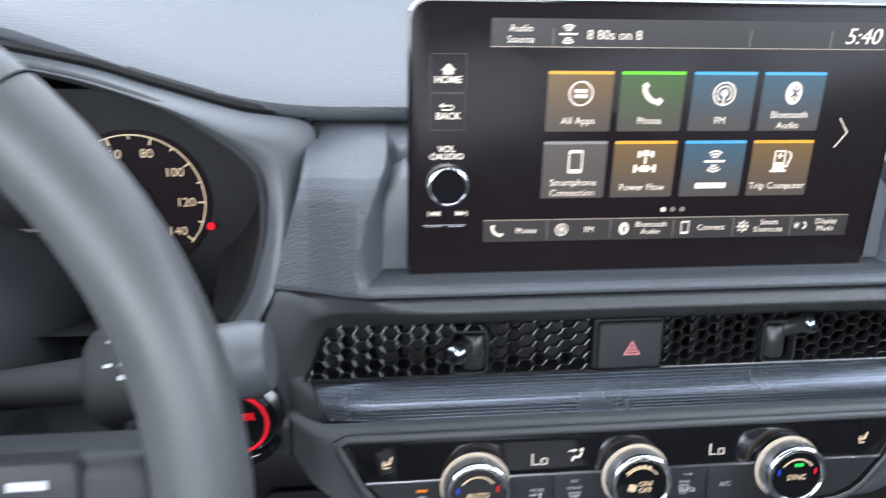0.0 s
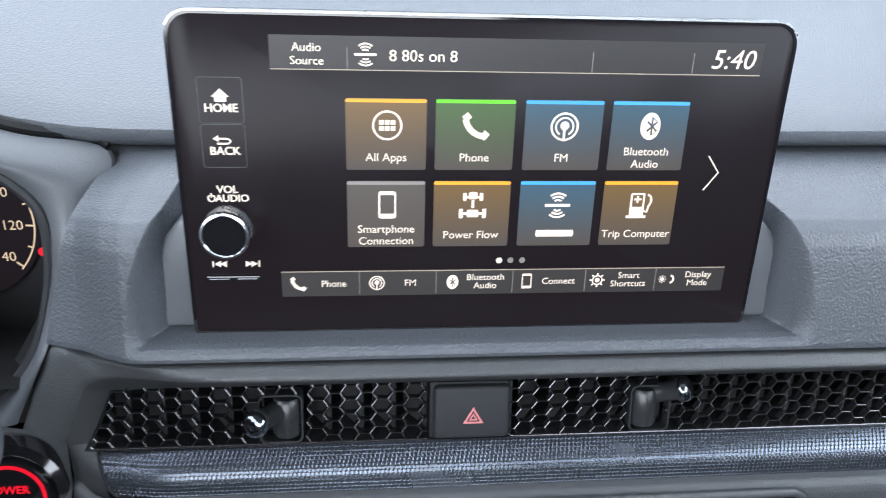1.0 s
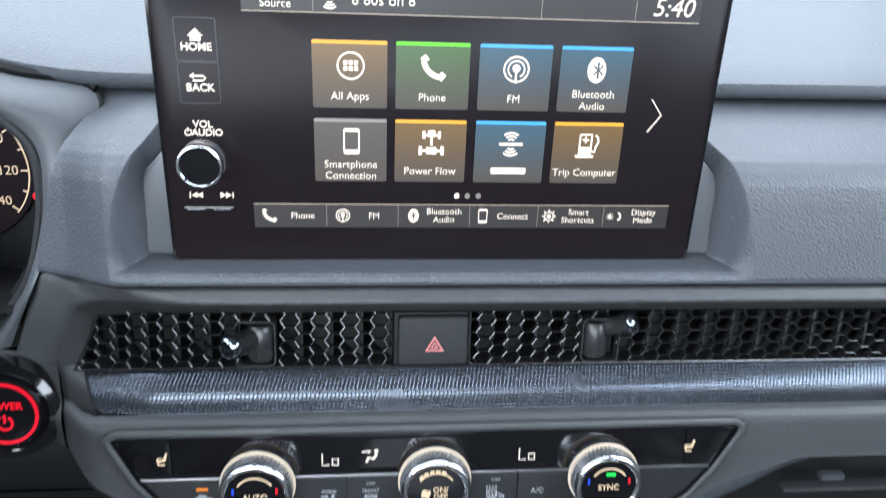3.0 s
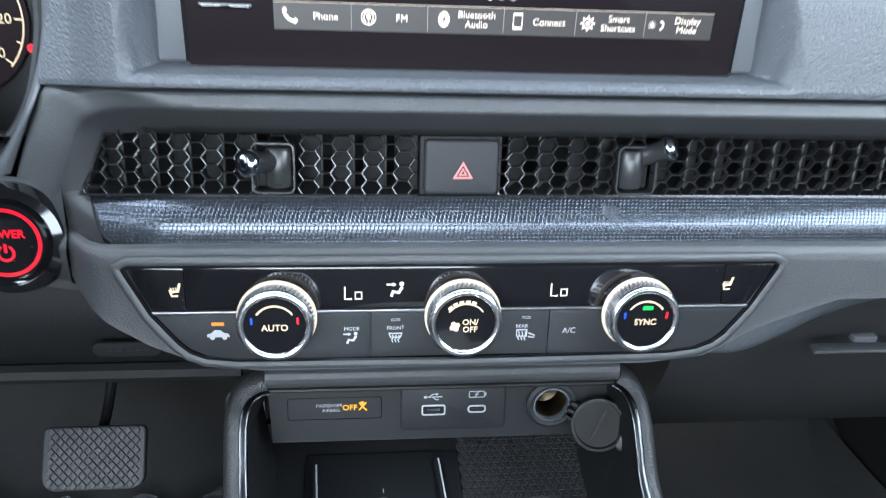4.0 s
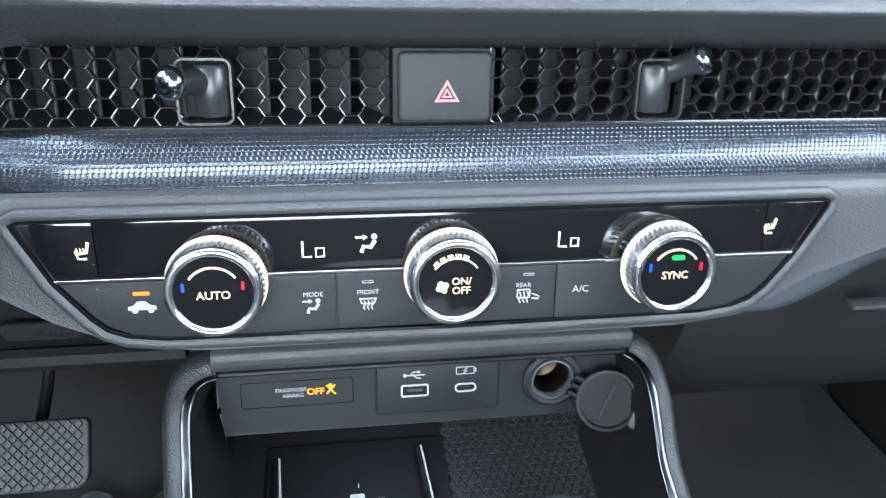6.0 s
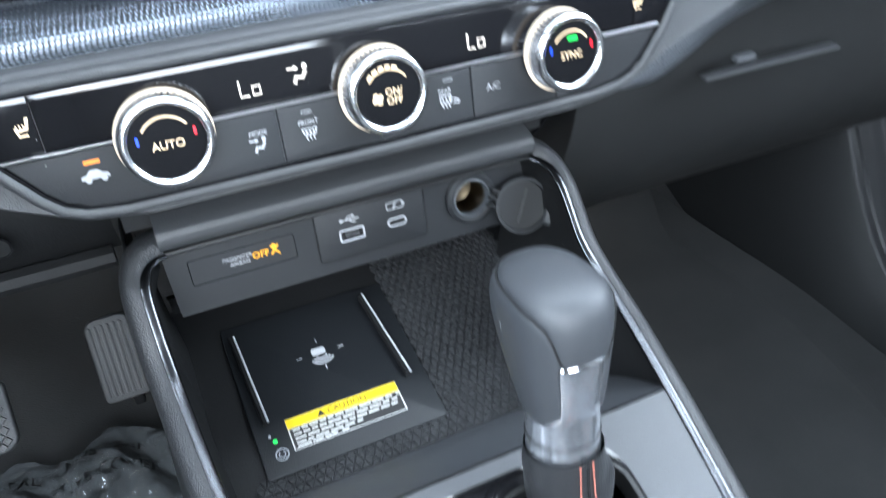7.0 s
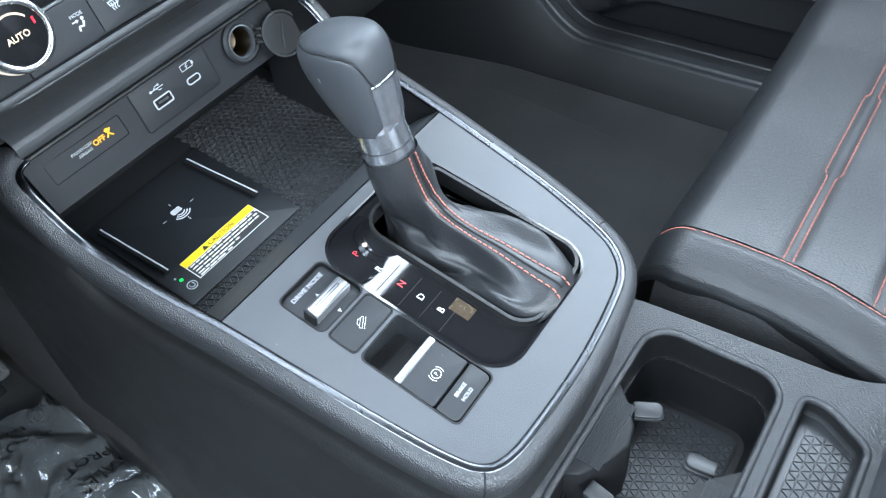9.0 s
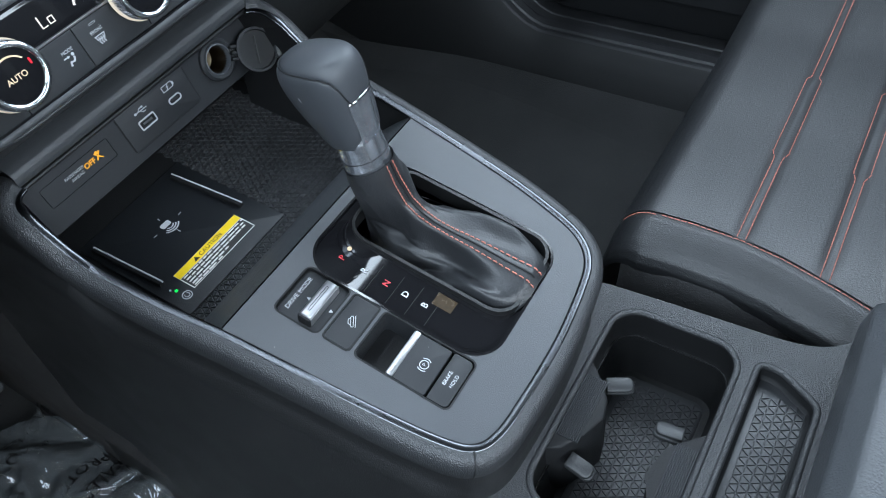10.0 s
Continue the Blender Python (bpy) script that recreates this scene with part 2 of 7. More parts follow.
def band(outer, inner, z0, z1, bm=None):
    """A flat frame between two outlines of the same count."""
    bm = bm or fresh()
    n = len(outer)
    v = [[bm.verts.new((x, y, z)) for x, y in o] for o, z in ((outer, z0), (outer, z1), (inner, z1), (inner, z0))]
    for k in range(4):
        a, b = v[k], v[(k + 1) % 4]
        for i in range(n):
            bm.faces.new((a[i], a[(i + 1) % n], b[(i + 1) % n], b[i]))
    return bm


def lathe(profile, n=40, bm=None):
    """A turned body round local z from (radius, height) pairs."""
    bm = bm or fresh()
    rows = [[bm.verts.new((max(r, 1e-5) * math.cos(2 * math.pi * i / n), max(r, 1e-5) * math.sin(2 * math.pi * i / n), z)) for i in range(n)] for r, z in profile]
    for a, b in zip(rows, rows[1:]):
        for i in range(n):
            bm.faces.new((a[i], a[(i + 1) % n], b[(i + 1) % n], b[i]))
    bm.faces.new(rows[0][::-1])
    bm.faces.new(rows[-1])
    return bm


def box(w, d, h, x=0.0, y=0.0, z=0.0, edge=0.0, bm=None):
    return plate(rrect(w, d, min(edge or 1e-4, w / 2.01, d / 2.01), x, y, 2), z - h / 2, z + h / 2, min(edge, h / 2.5), bm)


def smooth_path(points, steps=6, closed=False):
    """A Catmull-Rom line through the points."""
    p = [Vector(q) for q in points]
    n, out = len(p), []
    for i in range(n if closed else n - 1):
        a, b, c, d = (p[(i + k) % n] if closed else p[min(max(i + k, 0), n - 1)] for k in (-1, 0, 1, 2))
        for s in range(steps):
            t = s / steps
            out.append(0.5 * (2 * b + (c - a) * t + (2 * a - 5 * b + 4 * c - d) * t * t + (3 * b - a - 3 * c + d) * t ** 3))
    if not closed:
        out.append(p[-1])
    return out


def sweep(path, section, up=(0, 0, 1), closed=False, bm=None, scale=None):
    """A section (pairs: across, up) carried along a path."""
    bm = bm or fresh()
    up, n, rows = Vector(up), len(path), []
    for i, p in enumerate(path):
        a, c = (path[i - 1], path[(i + 1) % n]) if closed else (path[max(i - 1, 0)], path[min(i + 1, n - 1)])
        go = (Vector(c) - Vector(a)).normalized()
        side = go.cross(up).normalized()
        top = side.cross(go)
        k = scale(i / max(n - 1, 1)) if scale else 1.0
        rows.append([bm.verts.new(Vector(p) + side * u * k + top * v * k) for u, v in section])
    m = len(section)
    for i in range(n if closed else n - 1):
        a, b = rows[i], rows[(i + 1) % n]
        for j in range(m):
            bm.faces.new((a[j], a[(j + 1) % m], b[(j + 1) % m], b[j]))
    if not closed:
        bm.faces.new(rows[0][::-1])
        bm.faces.new(rows[-1])
    return bm


def tube(path, r, n=8, closed=False, bm=None, up=(0, 0, 1)):
    return sweep(path, ring(r, n), up, closed, bm)


def sheet(nu, nv, f, bm=None):
    """A surface from a function of u and v, each from 0 to 1."""
    bm = bm or fresh()
    v = [[bm.verts.new(f(i / nu, j / nv)) for j in range(nv + 1)] for i in range(nu + 1)]
    for i in range(nu):
        for j in range(nv):
            bm.faces.new((v[i][j], v[i + 1][j], v[i + 1][j + 1], v[i][j + 1]))
    return bm


def stroke(points, w, z0, z1, bm=None, closed=False):
    """A flat line of that width through pairs."""
    bm = bm or fresh()
    n, rows = len(points), []
    for i, p in enumerate(points):
        a, c = (points[i - 1], points[(i + 1) % n]) if closed else (points[max(i - 1, 0)], points[min(i + 1, n - 1)])
        d = (Vector(c) - Vector(a)).normalized()
        s = Vector((-d.y, d.x)) * w / 2
        rows.append([bm.verts.new((p[0] + k * s.x, p[1] + k * s.y, z)) for k, z in ((1, z0), (1, z1), (-1, z1), (-1, z0))])
    for i in range(n if closed else n - 1):
        a, b = rows[i], rows[(i + 1) % n]
        for k in range(4):
            bm.faces.new((a[k], a[(k + 1) % 4], b[(k + 1) % 4], b[k]))
    if not closed:
        bm.faces.new(rows[0][::-1])
        bm.faces.new(rows[-1])
    return bm


def arc(r, a0, a1, cx=0.0, cy=0.0, n=14):
    return [(cx + r * math.cos(radians(a0 + (a1 - a0) * i / n)), cy + r * math.sin(radians(a0 + (a1 - a0) * i / n))) for i in range(n + 1)]


def words(text, size, x=0.0, y=0.0, z=0.0, align="CENTER", slant=0.0, bold=0.0, stretch=1.0):
    """Lettering as a thin mesh, its middle height at y."""
    c = bpy.data.curves.new("words", "FONT")
    c.body, c.size, c.align_x, c.shear, c.offset, c.resolution_u, c.extrude = text, size, align, slant, bold * size, 3, 0.00003
    ob = bpy.data.objects.new("words", c)
    me = bpy.data.meshes.new_from_object(ob)
    bm = fresh()
    bm.from_mesh(me)
    bpy.data.objects.remove(ob)
    bpy.data.curves.remove(c)
    bpy.data.meshes.remove(me)
    bm.transform(Matrix.Translation((x, y - 0.34 * size, z)) @ Matrix.Diagonal((stretch, 1, 1, 1)))
    return bm


def join(*bms):
    out = fresh()
    for b in bms:
        me = bpy.data.meshes.new("join")
        b.to_mesh(me)
        b.free()
        out.from_mesh(me)
        bpy.data.meshes.remove(me)
    return out


def ease(a, b, v):
    t = min(1.0, max(0.0, (v - a) / (b - a)))
    return t * t * (3 - 2 * t)


def along(table, v):
    """Straight-line values between (v, value) pairs."""
    return float(np.interp(v, [q[0] for q in table], [q[1] for q in table]))


# ---- cabin shell: floor, walls, roof ----
FLOOR = 0.13


def slab(name, size, where, mat, turn=(0, 0, 0), kind="structure", label="", category=""):
    bm = finish(box(*size, edge=0.004), pose(*where, *turn), smooth=False)
    return tagged(part(name, bm, mat), label, category, kind=kind)


def floor_height(x, y):
    """Footwell carpet: flat under the seats, a toe-board slope ahead."""
    z = FLOOR + 0.006 * math.sin(9 * x + 2) * math.sin(7 * y) + 0.9 * max(0.0, y - 0.46) + 0.35 * max(0.0, y - 0.36)
    return z + 0.10 * ease(0.10, 0.03, abs(x)) if abs(x) < 0.10 else z


floor = part("floor", finish(sheet(90, 60, lambda u, v: (-0.75 + 1.55 * u, -1.3 + 2.1 * v, floor_height(-0.75 + 1.55 * u, -1.3 + 2.1 * v)))), M_CARPET)
tagged(floor, "dark charcoal loop carpet across both footwells", "carpet", kind="structure")
slab("floor_underside", (1.6, 2.4, 0.03), (0, -0.2, FLOOR - 0.035), M_DARK)
for sx, sy, x, y in ((1.5, 0.09, 0, 0.017), (1.5, 1.463, 0, -0.8365), (0.24, 0.077, -0.630, -0.0665), (0.24, 0.077, 0.630, -0.0665)):
    slab("ceiling", (sx, sy, 0.03), (x, y, 1.40), M_CLOTH)
slab("wall_rear", (1.6, 0.04, 0.80), (0, -1.55, 0.53), M_CLOTH)
slab("wall_front", (1.6, 0.04, 0.85), (0, 0.86, 0.5), M_DARK)
for side in (-1, 1):
    slab("door_pillar_wall", (0.05, 0.12, 0.5), (side * 0.76, -0.85, 1.16), M_CLOTH)
    slab("wall_left" if side < 0 else "wall_right", (0.04, 2.4, 0.66), (side * 0.77 if side < 0 else 0.86, -0.3, 0.60), M_SKIN)
    slab("wall_rear_quarter", (0.05, 0.16, 0.5), (side * 0.76, -1.46, 1.16), M_CLOTH)

# passenger sill: stepped scuff plate beside the carpet
sill = thing("door_sill", "ribbed black plastic door sill beside the passenger footwell carpet", "door sill", (0.63, 0.0, FLOOR))


def sill_rail(u, v):
    y = -0.75 + 1.22 * u
    prof = [(0.630, FLOOR - 0.012), (0.640, 0.135), (0.652, 0.160), (0.668, 0.185), (0.683, 0.1985), (0.693, 0.2020), (0.699, 0.1995), (0.706, 0.1975), (0.709, 0.2005),
            (0.724, 0.2005), (0.727, 0.1975), (0.742, 0.1975), (0.745, 0.2005), (0.765, 0.2005), (0.776, 0.196), (0.786, 0.13)]
    k = v * (len(prof) - 1)
    i = min(int(k), len(prof) - 2)
    x, z = (prof[i][q] + (prof[i + 1][q] - prof[i][q]) * (k - i) for q in (0, 1))
    rise = ease(0.05, 0.42, y)
    return (x - 0.055 * rise * ease(0.0, 0.6, v), y - 0.05 * rise * ease(0.2, 0.9, v), z + (0.42 * ease(0.0, 0.30, v) + 0.02) * rise)


part("side_wall", finish(sheet(60, 12, lambda u, v: sill_rail(u, 0.30 * v))), M_SILL, sill, "matte black sill wall", 60)
part("scuff_plate", finish(sheet(60, 33, lambda u, v: sill_rail(u, 0.30 + 0.70 * v))), M_SKIN, sill, sharp=25)
part("carpet_edge", finish(sheet(30, 4, lambda u, v: (0.575 + 0.062 * v - 0.03 * ease(0.12, 0.40, -0.75 + 1.22 * u), -0.75 + 1.22 * u, FLOOR - 0.004 + 0.035 * v * v))), M_CARPET, sill)

# passenger door lower half: map pocket with a moulded speaker bulge
door = thing("passenger_door", "black moulded plastic door panel with map pocket, closed", "car door", (0.80, 0, 0.25))


def door_skin(u, v):
    y, z = -0.75 + 1.35 * u, 0.165 + 0.635 * v
    x = 0.797 - 0.012 * ease(0.30, 0.45, z) - 0.035 * ease(0.60, 0.70, z)
    pocket = ease(0.17, 0.14, math.hypot((y - 0.16) / 1.25, z - 0.34))
    x -= 0.045 * pocket
    shelf = ease(0.235, 0.26, z) * ease(0.36, 0.31, z) * ease(0.06, -0.02, y)
    return (x - 0.05 * shelf, y, z)


part("panel", finish(sheet(90, 60, door_skin)), M_SKIN, door)
part("speaker_grille", finish(plate(ring(0.085, 40), 0, 0.006, 0.003), Matrix.Translation((0.757, 0.17, 0.35)) @ Euler((0, radians(-90), 0)).to_matrix().to_4x4()), M_DARK, door, "round dark speaker grille")
part("pocket_lip", finish(tube([(0.737, y, 0.335 + 0.02 * math.sin(3 * y)) for y in np.linspace(-0.7, 0.0, 14)], 0.008)), M_SKIN, door)

# ---- dashboard ----
dash = thing("dashboard", "dark grey soft-touch dashboard with pebbled skin and satin trim", "dashboard", (0, 0.1, 0.60))


def crest(x):
    """Height of the seam along the dash top: low over the middle, arched over the instrument hood."""
    d = abs(x + 0.385)
    return 0.846 + 0.052 * (1 - ease(0.0, 0.235, d)) ** 1.3 + 0.004 * ease(-0.1, 0.6, x)


def top_pad(u, v):
    x = -0.75 + 1.5 * u
    z0 = crest(x)
    if v < 0.12:
        a = v / 0.12 * math.pi / 2
        return (x, 0.088 - 0.012 * math.sin(a), z0 + 0.001 + 0.010 * (1 - math.cos(a)))
    k = (v - 0.12) / 0.88
    y = 0.076 + 0.75 * k ** 1.3
    return (x, y + 0.0, z0 + 0.011 + 0.05 * k ** 0.7 * (1 - 0.4 * k) + (0.888 - z0) * 0.55 * ease(0.0, 0.6, k))


part("upper_pad", finish(sheet(120, 40, top_pad)), M_TOP, dash, "pebbled upper dash skin, coloured paler as if lit", 60)
# Dark sheet that stands in for the shade inside the pad's seam.
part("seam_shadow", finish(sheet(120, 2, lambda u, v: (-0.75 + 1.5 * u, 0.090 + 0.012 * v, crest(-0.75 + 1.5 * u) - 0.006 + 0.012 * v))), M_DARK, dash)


def back_turn(x):
    """How far the lower dash front sweeps away beside the instrument hood."""
    return ease(-0.168, -0.205, x)


def pad_turn(x):
    """The same for the pad and its seam, which bend earlier."""
    return along([(-0.196, 1.0), (-0.174, 0.63), (-0.160, 0.26), (-0.150, 0.06), (-0.143, 0.0)], x)


def pick(prof, v):
    k = v * (len(prof) - 1)
    i = min(int(k), len(prof) - 2)
    return tuple(prof[i][q] + (prof[i + 1][q] - prof[i][q]) * (k - i) for q in (0, 1))


# the pad's outer section, and its section through the display pocket
OPEN_PROF = [(-0.0085, 0.7880), (-0.0140, 0.7880), (-0.0160, 0.7893), (-0.0158, 0.7920), (-0.0146, 0.7960), (-0.0128, 0.8025), (-0.0104, 0.8110), (-0.0080, 0.8190), (-0.0055, 0.8275), (-0.0028, 0.8350),
             (0.0008, 0.8402), (0.0065, 0.8436), (0.0150, 0.8452), (0.0290, 0.8462), (0.0450, 0.8468), (0.0620, 0.8472), (0.0780, 0.8474), (0.0940, 0.8474)]
SUNK_PROF = [(-0.0085, 0.7880), (-0.0140, 0.7880), (-0.0160, 0.7893), (-0.0160, 0.7910), (-0.0150, 0.7928), (-0.0125, 0.7938), (-0.0085, 0.7938), (-0.0040, 0.7932), (0.0010, 0.7928), (0.0060, 0.7926),
             (0.0120, 0.7926), (0.0190, 0.7930), (0.0250, 0.7950), (0.0290, 0.8010), (0.0320, 0.8130), (0.0370, 0.8300), (0.0480, 0.8440), (0.0940, 0.8474)]
LIP = [(0.788, 0.1480), (0.805, 0.1476), (0.822, 0.1452), (0.835, 0.1405), (0.8435, 0.1360), (0.8475, 0.1300)]
PAD_END = [(0.776, -0.1955), (0.790, -0.1915), (0.832, -0.1780), (0.8475, -0.1740)]


def mid_pad(u, v):
    yo, zo = pick(OPEN_PROF, v)
    yi, zi = pick(SUNK_PROF, v)
    lip, x0 = along(LIP, zo), along(PAD_END, zo - 0.010 * ease(0.0, 0.1, v))
    x = float(np.interp(u, (0, 0.16, 0.34, 0.46, 0.60, 0.78, 1), (x0, -lip - 0.008, -lip + 0.005, lip - 0.005, lip + 0.008, 0.26, 0.75)))
    wide = 0.010 * ease(0.818, 0.792, zo)
    w = ease(lip - 0.0036, lip + 0.0022 + 0.5 * wide, abs(x))
    y, z = yi + (yo - yi) * w, zi + (zo - zi) * w
    t = pad_turn(x) * ease(0.094, 0.050, yo)
    return (x, y + 0.0325 * t, z - 0.0115 * t)


part("mid_pad", finish(sheet(300, 102, mid_pad)), M_LEATHER, dash, "pebbled skin pad round the display pocket", 80)

# moulded frame over the vents: bevel under the pad, then a deep chamfer down to the grille
SEAM_A = smooth_path([(0.75, -0.0150, 0.7868), (0.30, -0.0150, 0.7868), (0.0, -0.0150, 0.7868), (-0.11, -0.0150, 0.7868), (-0.145, -0.0142, 0.7866), (-0.160, -0.0070, 0.7838), (-0.174, 0.0047, 0.7785), (-0.1940, 0.0163, 0.7755), (-0.2040, 0.0140, 0.7560), (-0.2130, 0.0110, 0.7330)], 8)
EDGE_B = smooth_path([(0.75, -0.0205, 0.7818), (0.30, -0.0205, 0.7818), (0.0, -0.0205, 0.7818), (-0.09, -0.0205, 0.7818), (-0.125, -0.0185, 0.7812), (-0.150, -0.0115, 0.7785), (-0.166, -0.0040, 0.7730), (-0.1765, 0.0018, 0.7640), (-0.1840, 0.0016, 0.7480), (-0.1915, 0.0004, 0.7310)], 8)
INNER_C = smooth_path([(0.75, 0.0043, 0.7600), (0.30, 0.0043, 0.7600), (0.0, 0.0043, 0.7600), (-0.09, 0.0043, 0.7600), (-0.120, 0.0043, 0.7600), (-0.142, 0.0048, 0.7598), (-0.158, 0.0052, 0.7590), (-0.1680, 0.0060, 0.7555), (-0.1735, 0.0045, 0.7430), (-0.1790, 0.0005, 0.7295)], 8)


def vent_frame(u, v):
    i = min(int(round(u * (len(SEAM_A) - 1))), len(SEAM_A) - 1)
    a, b, c = SEAM_A[i], EDGE_B[i], INNER_C[i]
    back = Vector((0.0, 0.009, -0.001))
    rows = [a + back, a + back * 0.15, a.lerp(b, 0.06), a.lerp(b, 0.30), a.lerp(b, 0.60), a.lerp(b, 0.86), b * 0.96 + a * 0.01 + c * 0.03, b.lerp(c, 0.10), b.lerp(c, 0.32), b.lerp(c, 0.65), c, c + Vector((0, 0.012, 0))]
    return rows[min(int(round(v * 11)), 11)]


part("vent_frame", finish(sheet(len(SEAM_A) - 1, 11, vent_frame)), M_BROW, dash, "grained grey frame over the vents", 50)


# one skin from the vent frame's driver-side end down past the start button
def front_y(x, z):
    """Depth of the driver-side dash skin."""
    y = along([(0.600, -0.045), (0.640, -0.041), (0.706, -0.0245), (0.7125, -0.0185), (0.7320, -0.0165), (0.7745, -0.0240), (0.788, -0.0262)], z)
    return y + 0.028 * back_turn(x) + 0.22 * max(0.0, -0.203 - x)


def left_face(u, v):
    x = float(np.interp(u, (0, 0.6, 1), (-0.330, -0.225, -0.1885)))
    z = 0.640 + (0.7345 - 0.640) * v
    y = front_y(x, z)
    under = along([(-0.33, 0.680), (-0.235, 0.678), (-0.205, 0.686), (-0.190, 0.690)], x)
    y += 0.060 * ease(0.0, 0.026, under - z)
    y -= 0.008 * math.exp(-(math.hypot(x + 0.2158, z - 0.7087) / 0.029) ** 4)
    return (x, y, z)


part("left_face", finish(sheet(90, 80, left_face)), M_BROW, dash, "satin grey skin round the start button", 80)


def strip_point(x, s):
    """s from 0 at the upper edge to 1 at the lower edge of the bowed strip."""
    y = -0.0030 - 0.0135 * s - 0.0030 * math.sin(math.pi * s) + 0.004 * ease(-0.14, -0.18, x)
    z = 0.7306 - 0.0192 * s + 0.0019 * math.sin(math.pi * s)
    return Vector((x, y, z))


def strip_end(u, v):
    s = 1.06 - 1.12 * v
    right = strip_point(-0.1766 + 0.0075 * s, s) + Vector((0, -0.0010, 0))
    left = Vector((-0.1888, front_y(-0.1888, right.z), right.z))
    return left.lerp(right, u)


part("strip_end", finish(sheet(10, 14, strip_end)), M_BROW, dash, "", 80)
part("vent_box", finish(sheet(50, 6, lambda u, v: (-0.18 + 0.93 * u, 0.040, 0.728 + 0.036 * v))), M_DARK, dash)
part("vent_floor", finish(sheet(50, 2, lambda u, v: (-0.18 + 0.93 * u, -0.005 + 0.045 * v, 0.7320))), M_DARK, dash)


# lower face round the climate panel
def stack_face(u, v):
    x = -0.1885 + 0.9385 * u
    low = along([(-0.19, 0.690), (-0.175, 0.678), (-0.15, 0.6625), (-0.125, 0.652), (-0.10, 0.649), (0.10, 0.6485), (0.13, 0.652), (0.16, 0.668), (0.20, 0.682), (0.75, 0.684)], x)
    prof = [(-0.0165, 0.7125), (-0.0205, 0.7118), (-0.0230, 0.7095), (-0.0245, 0.7060)]
    n = 10
    for i in range(1, n + 1):
        z = 0.706 + (low + 0.006 - 0.706) * i / n
        prof.append((-0.0245 - 0.25 * (0.706 - z), z))
    y, z = prof[-1]
    prof += [(y - 0.001, z - 0.003), (y + 0.002, z - 0.0055), (y + 0.008, z - 0.007), (y + 0.03, z - 0.010), (y + 0.075, z - 0.018)]
    k = v * (len(prof) - 1)
    i = min(int(k), len(prof) - 2)
    y, z = (prof[i][q] + (prof[i + 1][q] - prof[i][q]) * (k - i) for q in (0, 1))
    return (x, y + 0.028 * back_turn(x), z)


part("stack_face", finish(sheet(150, 54, stack_face)), M_DASH, dash, "grained grey lower dash face", 60)

# embossed trim strip under the vents: rows of small six-sided studs
strip = fresh()
pitch, rows = 0.00205, 13
verts, faces = [], []
for r in range(rows):
    s0, s1 = r / rows, (r + 1) / rows
    left = -0.1758 + 0.0075 * (s0 + s1) / 2 + 0.0016 * max(0.0, (r - 10) / 2) ** 2
    for c in range(int((0.62 - left) / pitch)):
        x = left + (c + 0.5 * (r % 2)) * pitch
        b = len(verts)
        ds = (s1 - s0)
        for k in range(6):
            a = math.pi / 3 * k + math.pi / 6
            p = strip_point(x + pitch * 0.577 * math.cos(a), (s0 + s1) / 2 + ds * 0.667 * math.sin(a))
            verts.append(p)
        n = Vector((0, -0.86, 0.5))
        for k in range(6):
            a = math.pi / 3 * k + math.pi / 6
            verts.append(strip_point(x + pitch * 0.43 * math.cos(a), (s0 + s1) / 2 + ds * 0.50 * math.sin(a)) + n * 0.00012)
        for k in range(6):
            faces.append((b + k, b + (k + 1) % 6, b + 6 + (k + 1) % 6, b + 6 + k))
        faces.append(tuple(b + 6 + k for k in range(6)))
me = bpy.data.meshes.new("trim_strip")
me.from_pydata(verts, [], faces)
M_STRIP = material("embossed_gloss_trim", (0.102, 0.115, 0.136), 0.26, 0.85, spec=0.6, mottle=0.08, rough_vary=0.04)
me.materials.append(M_STRIP)
strip_thing = thing("trim_strip", "glossy dark dash trim embossed with tiny hexagons", "trim strip", (0, -0.012, 0.72))
studs = new("embossed_face", me)
studs.parent = strip_thing
studs.matrix_parent_inverse = Matrix.Translation(-strip_thing.location)
part("backing", finish(sheet(40, 10, lambda u, v: strip_point(-0.1765 + 0.0075 * v + 0.80 * u, v) + Vector((0, 0.0004, 0)))), M_DARK, strip_thing)
part("upper_edge", finish(tube([strip_point(x, 0.0) + Vector((0, -0.0003, 0.0006)) for x in np.linspace(-0.1768, 0.62, 30)], 0.0007, 6)), M_GRILLE, strip_thing)
part("lower_edge", finish(tube([strip_point(x, 1.0) + Vector((0, 0.0, -0.0003)) for x in np.linspace(-0.1680, 0.62, 30)], 0.0008, 6)), M_GRILLE, strip_thing)

part("end_edge", finish(tube([strip_point(-0.1762 + 0.0075 * q + 0.0016 * max(0.0, (13 * q - 10) / 2) ** 2, q) + Vector((0, -0.0004, 0)) for q in np.linspace(0.0, 0.99, 20)], 0.0007, 8)), M_DARK, strip_thing)

M_VANE = material("vane_grey", (0.040, 0.041, 0.041), 0.42, grain=0.2)
M_TIP = material("tip_chrome", (0.24, 0.27, 0.30), 0.14, 1.0, mottle=0.05, rough_vary=0.03)
M_TAB = material("tab_black", (0.022, 0.023, 0.024), 0.3, grain=0.1)

# honeycomb vents either side of the hazard switch
VENT = lean(0, 0.0, 0.75, 14)


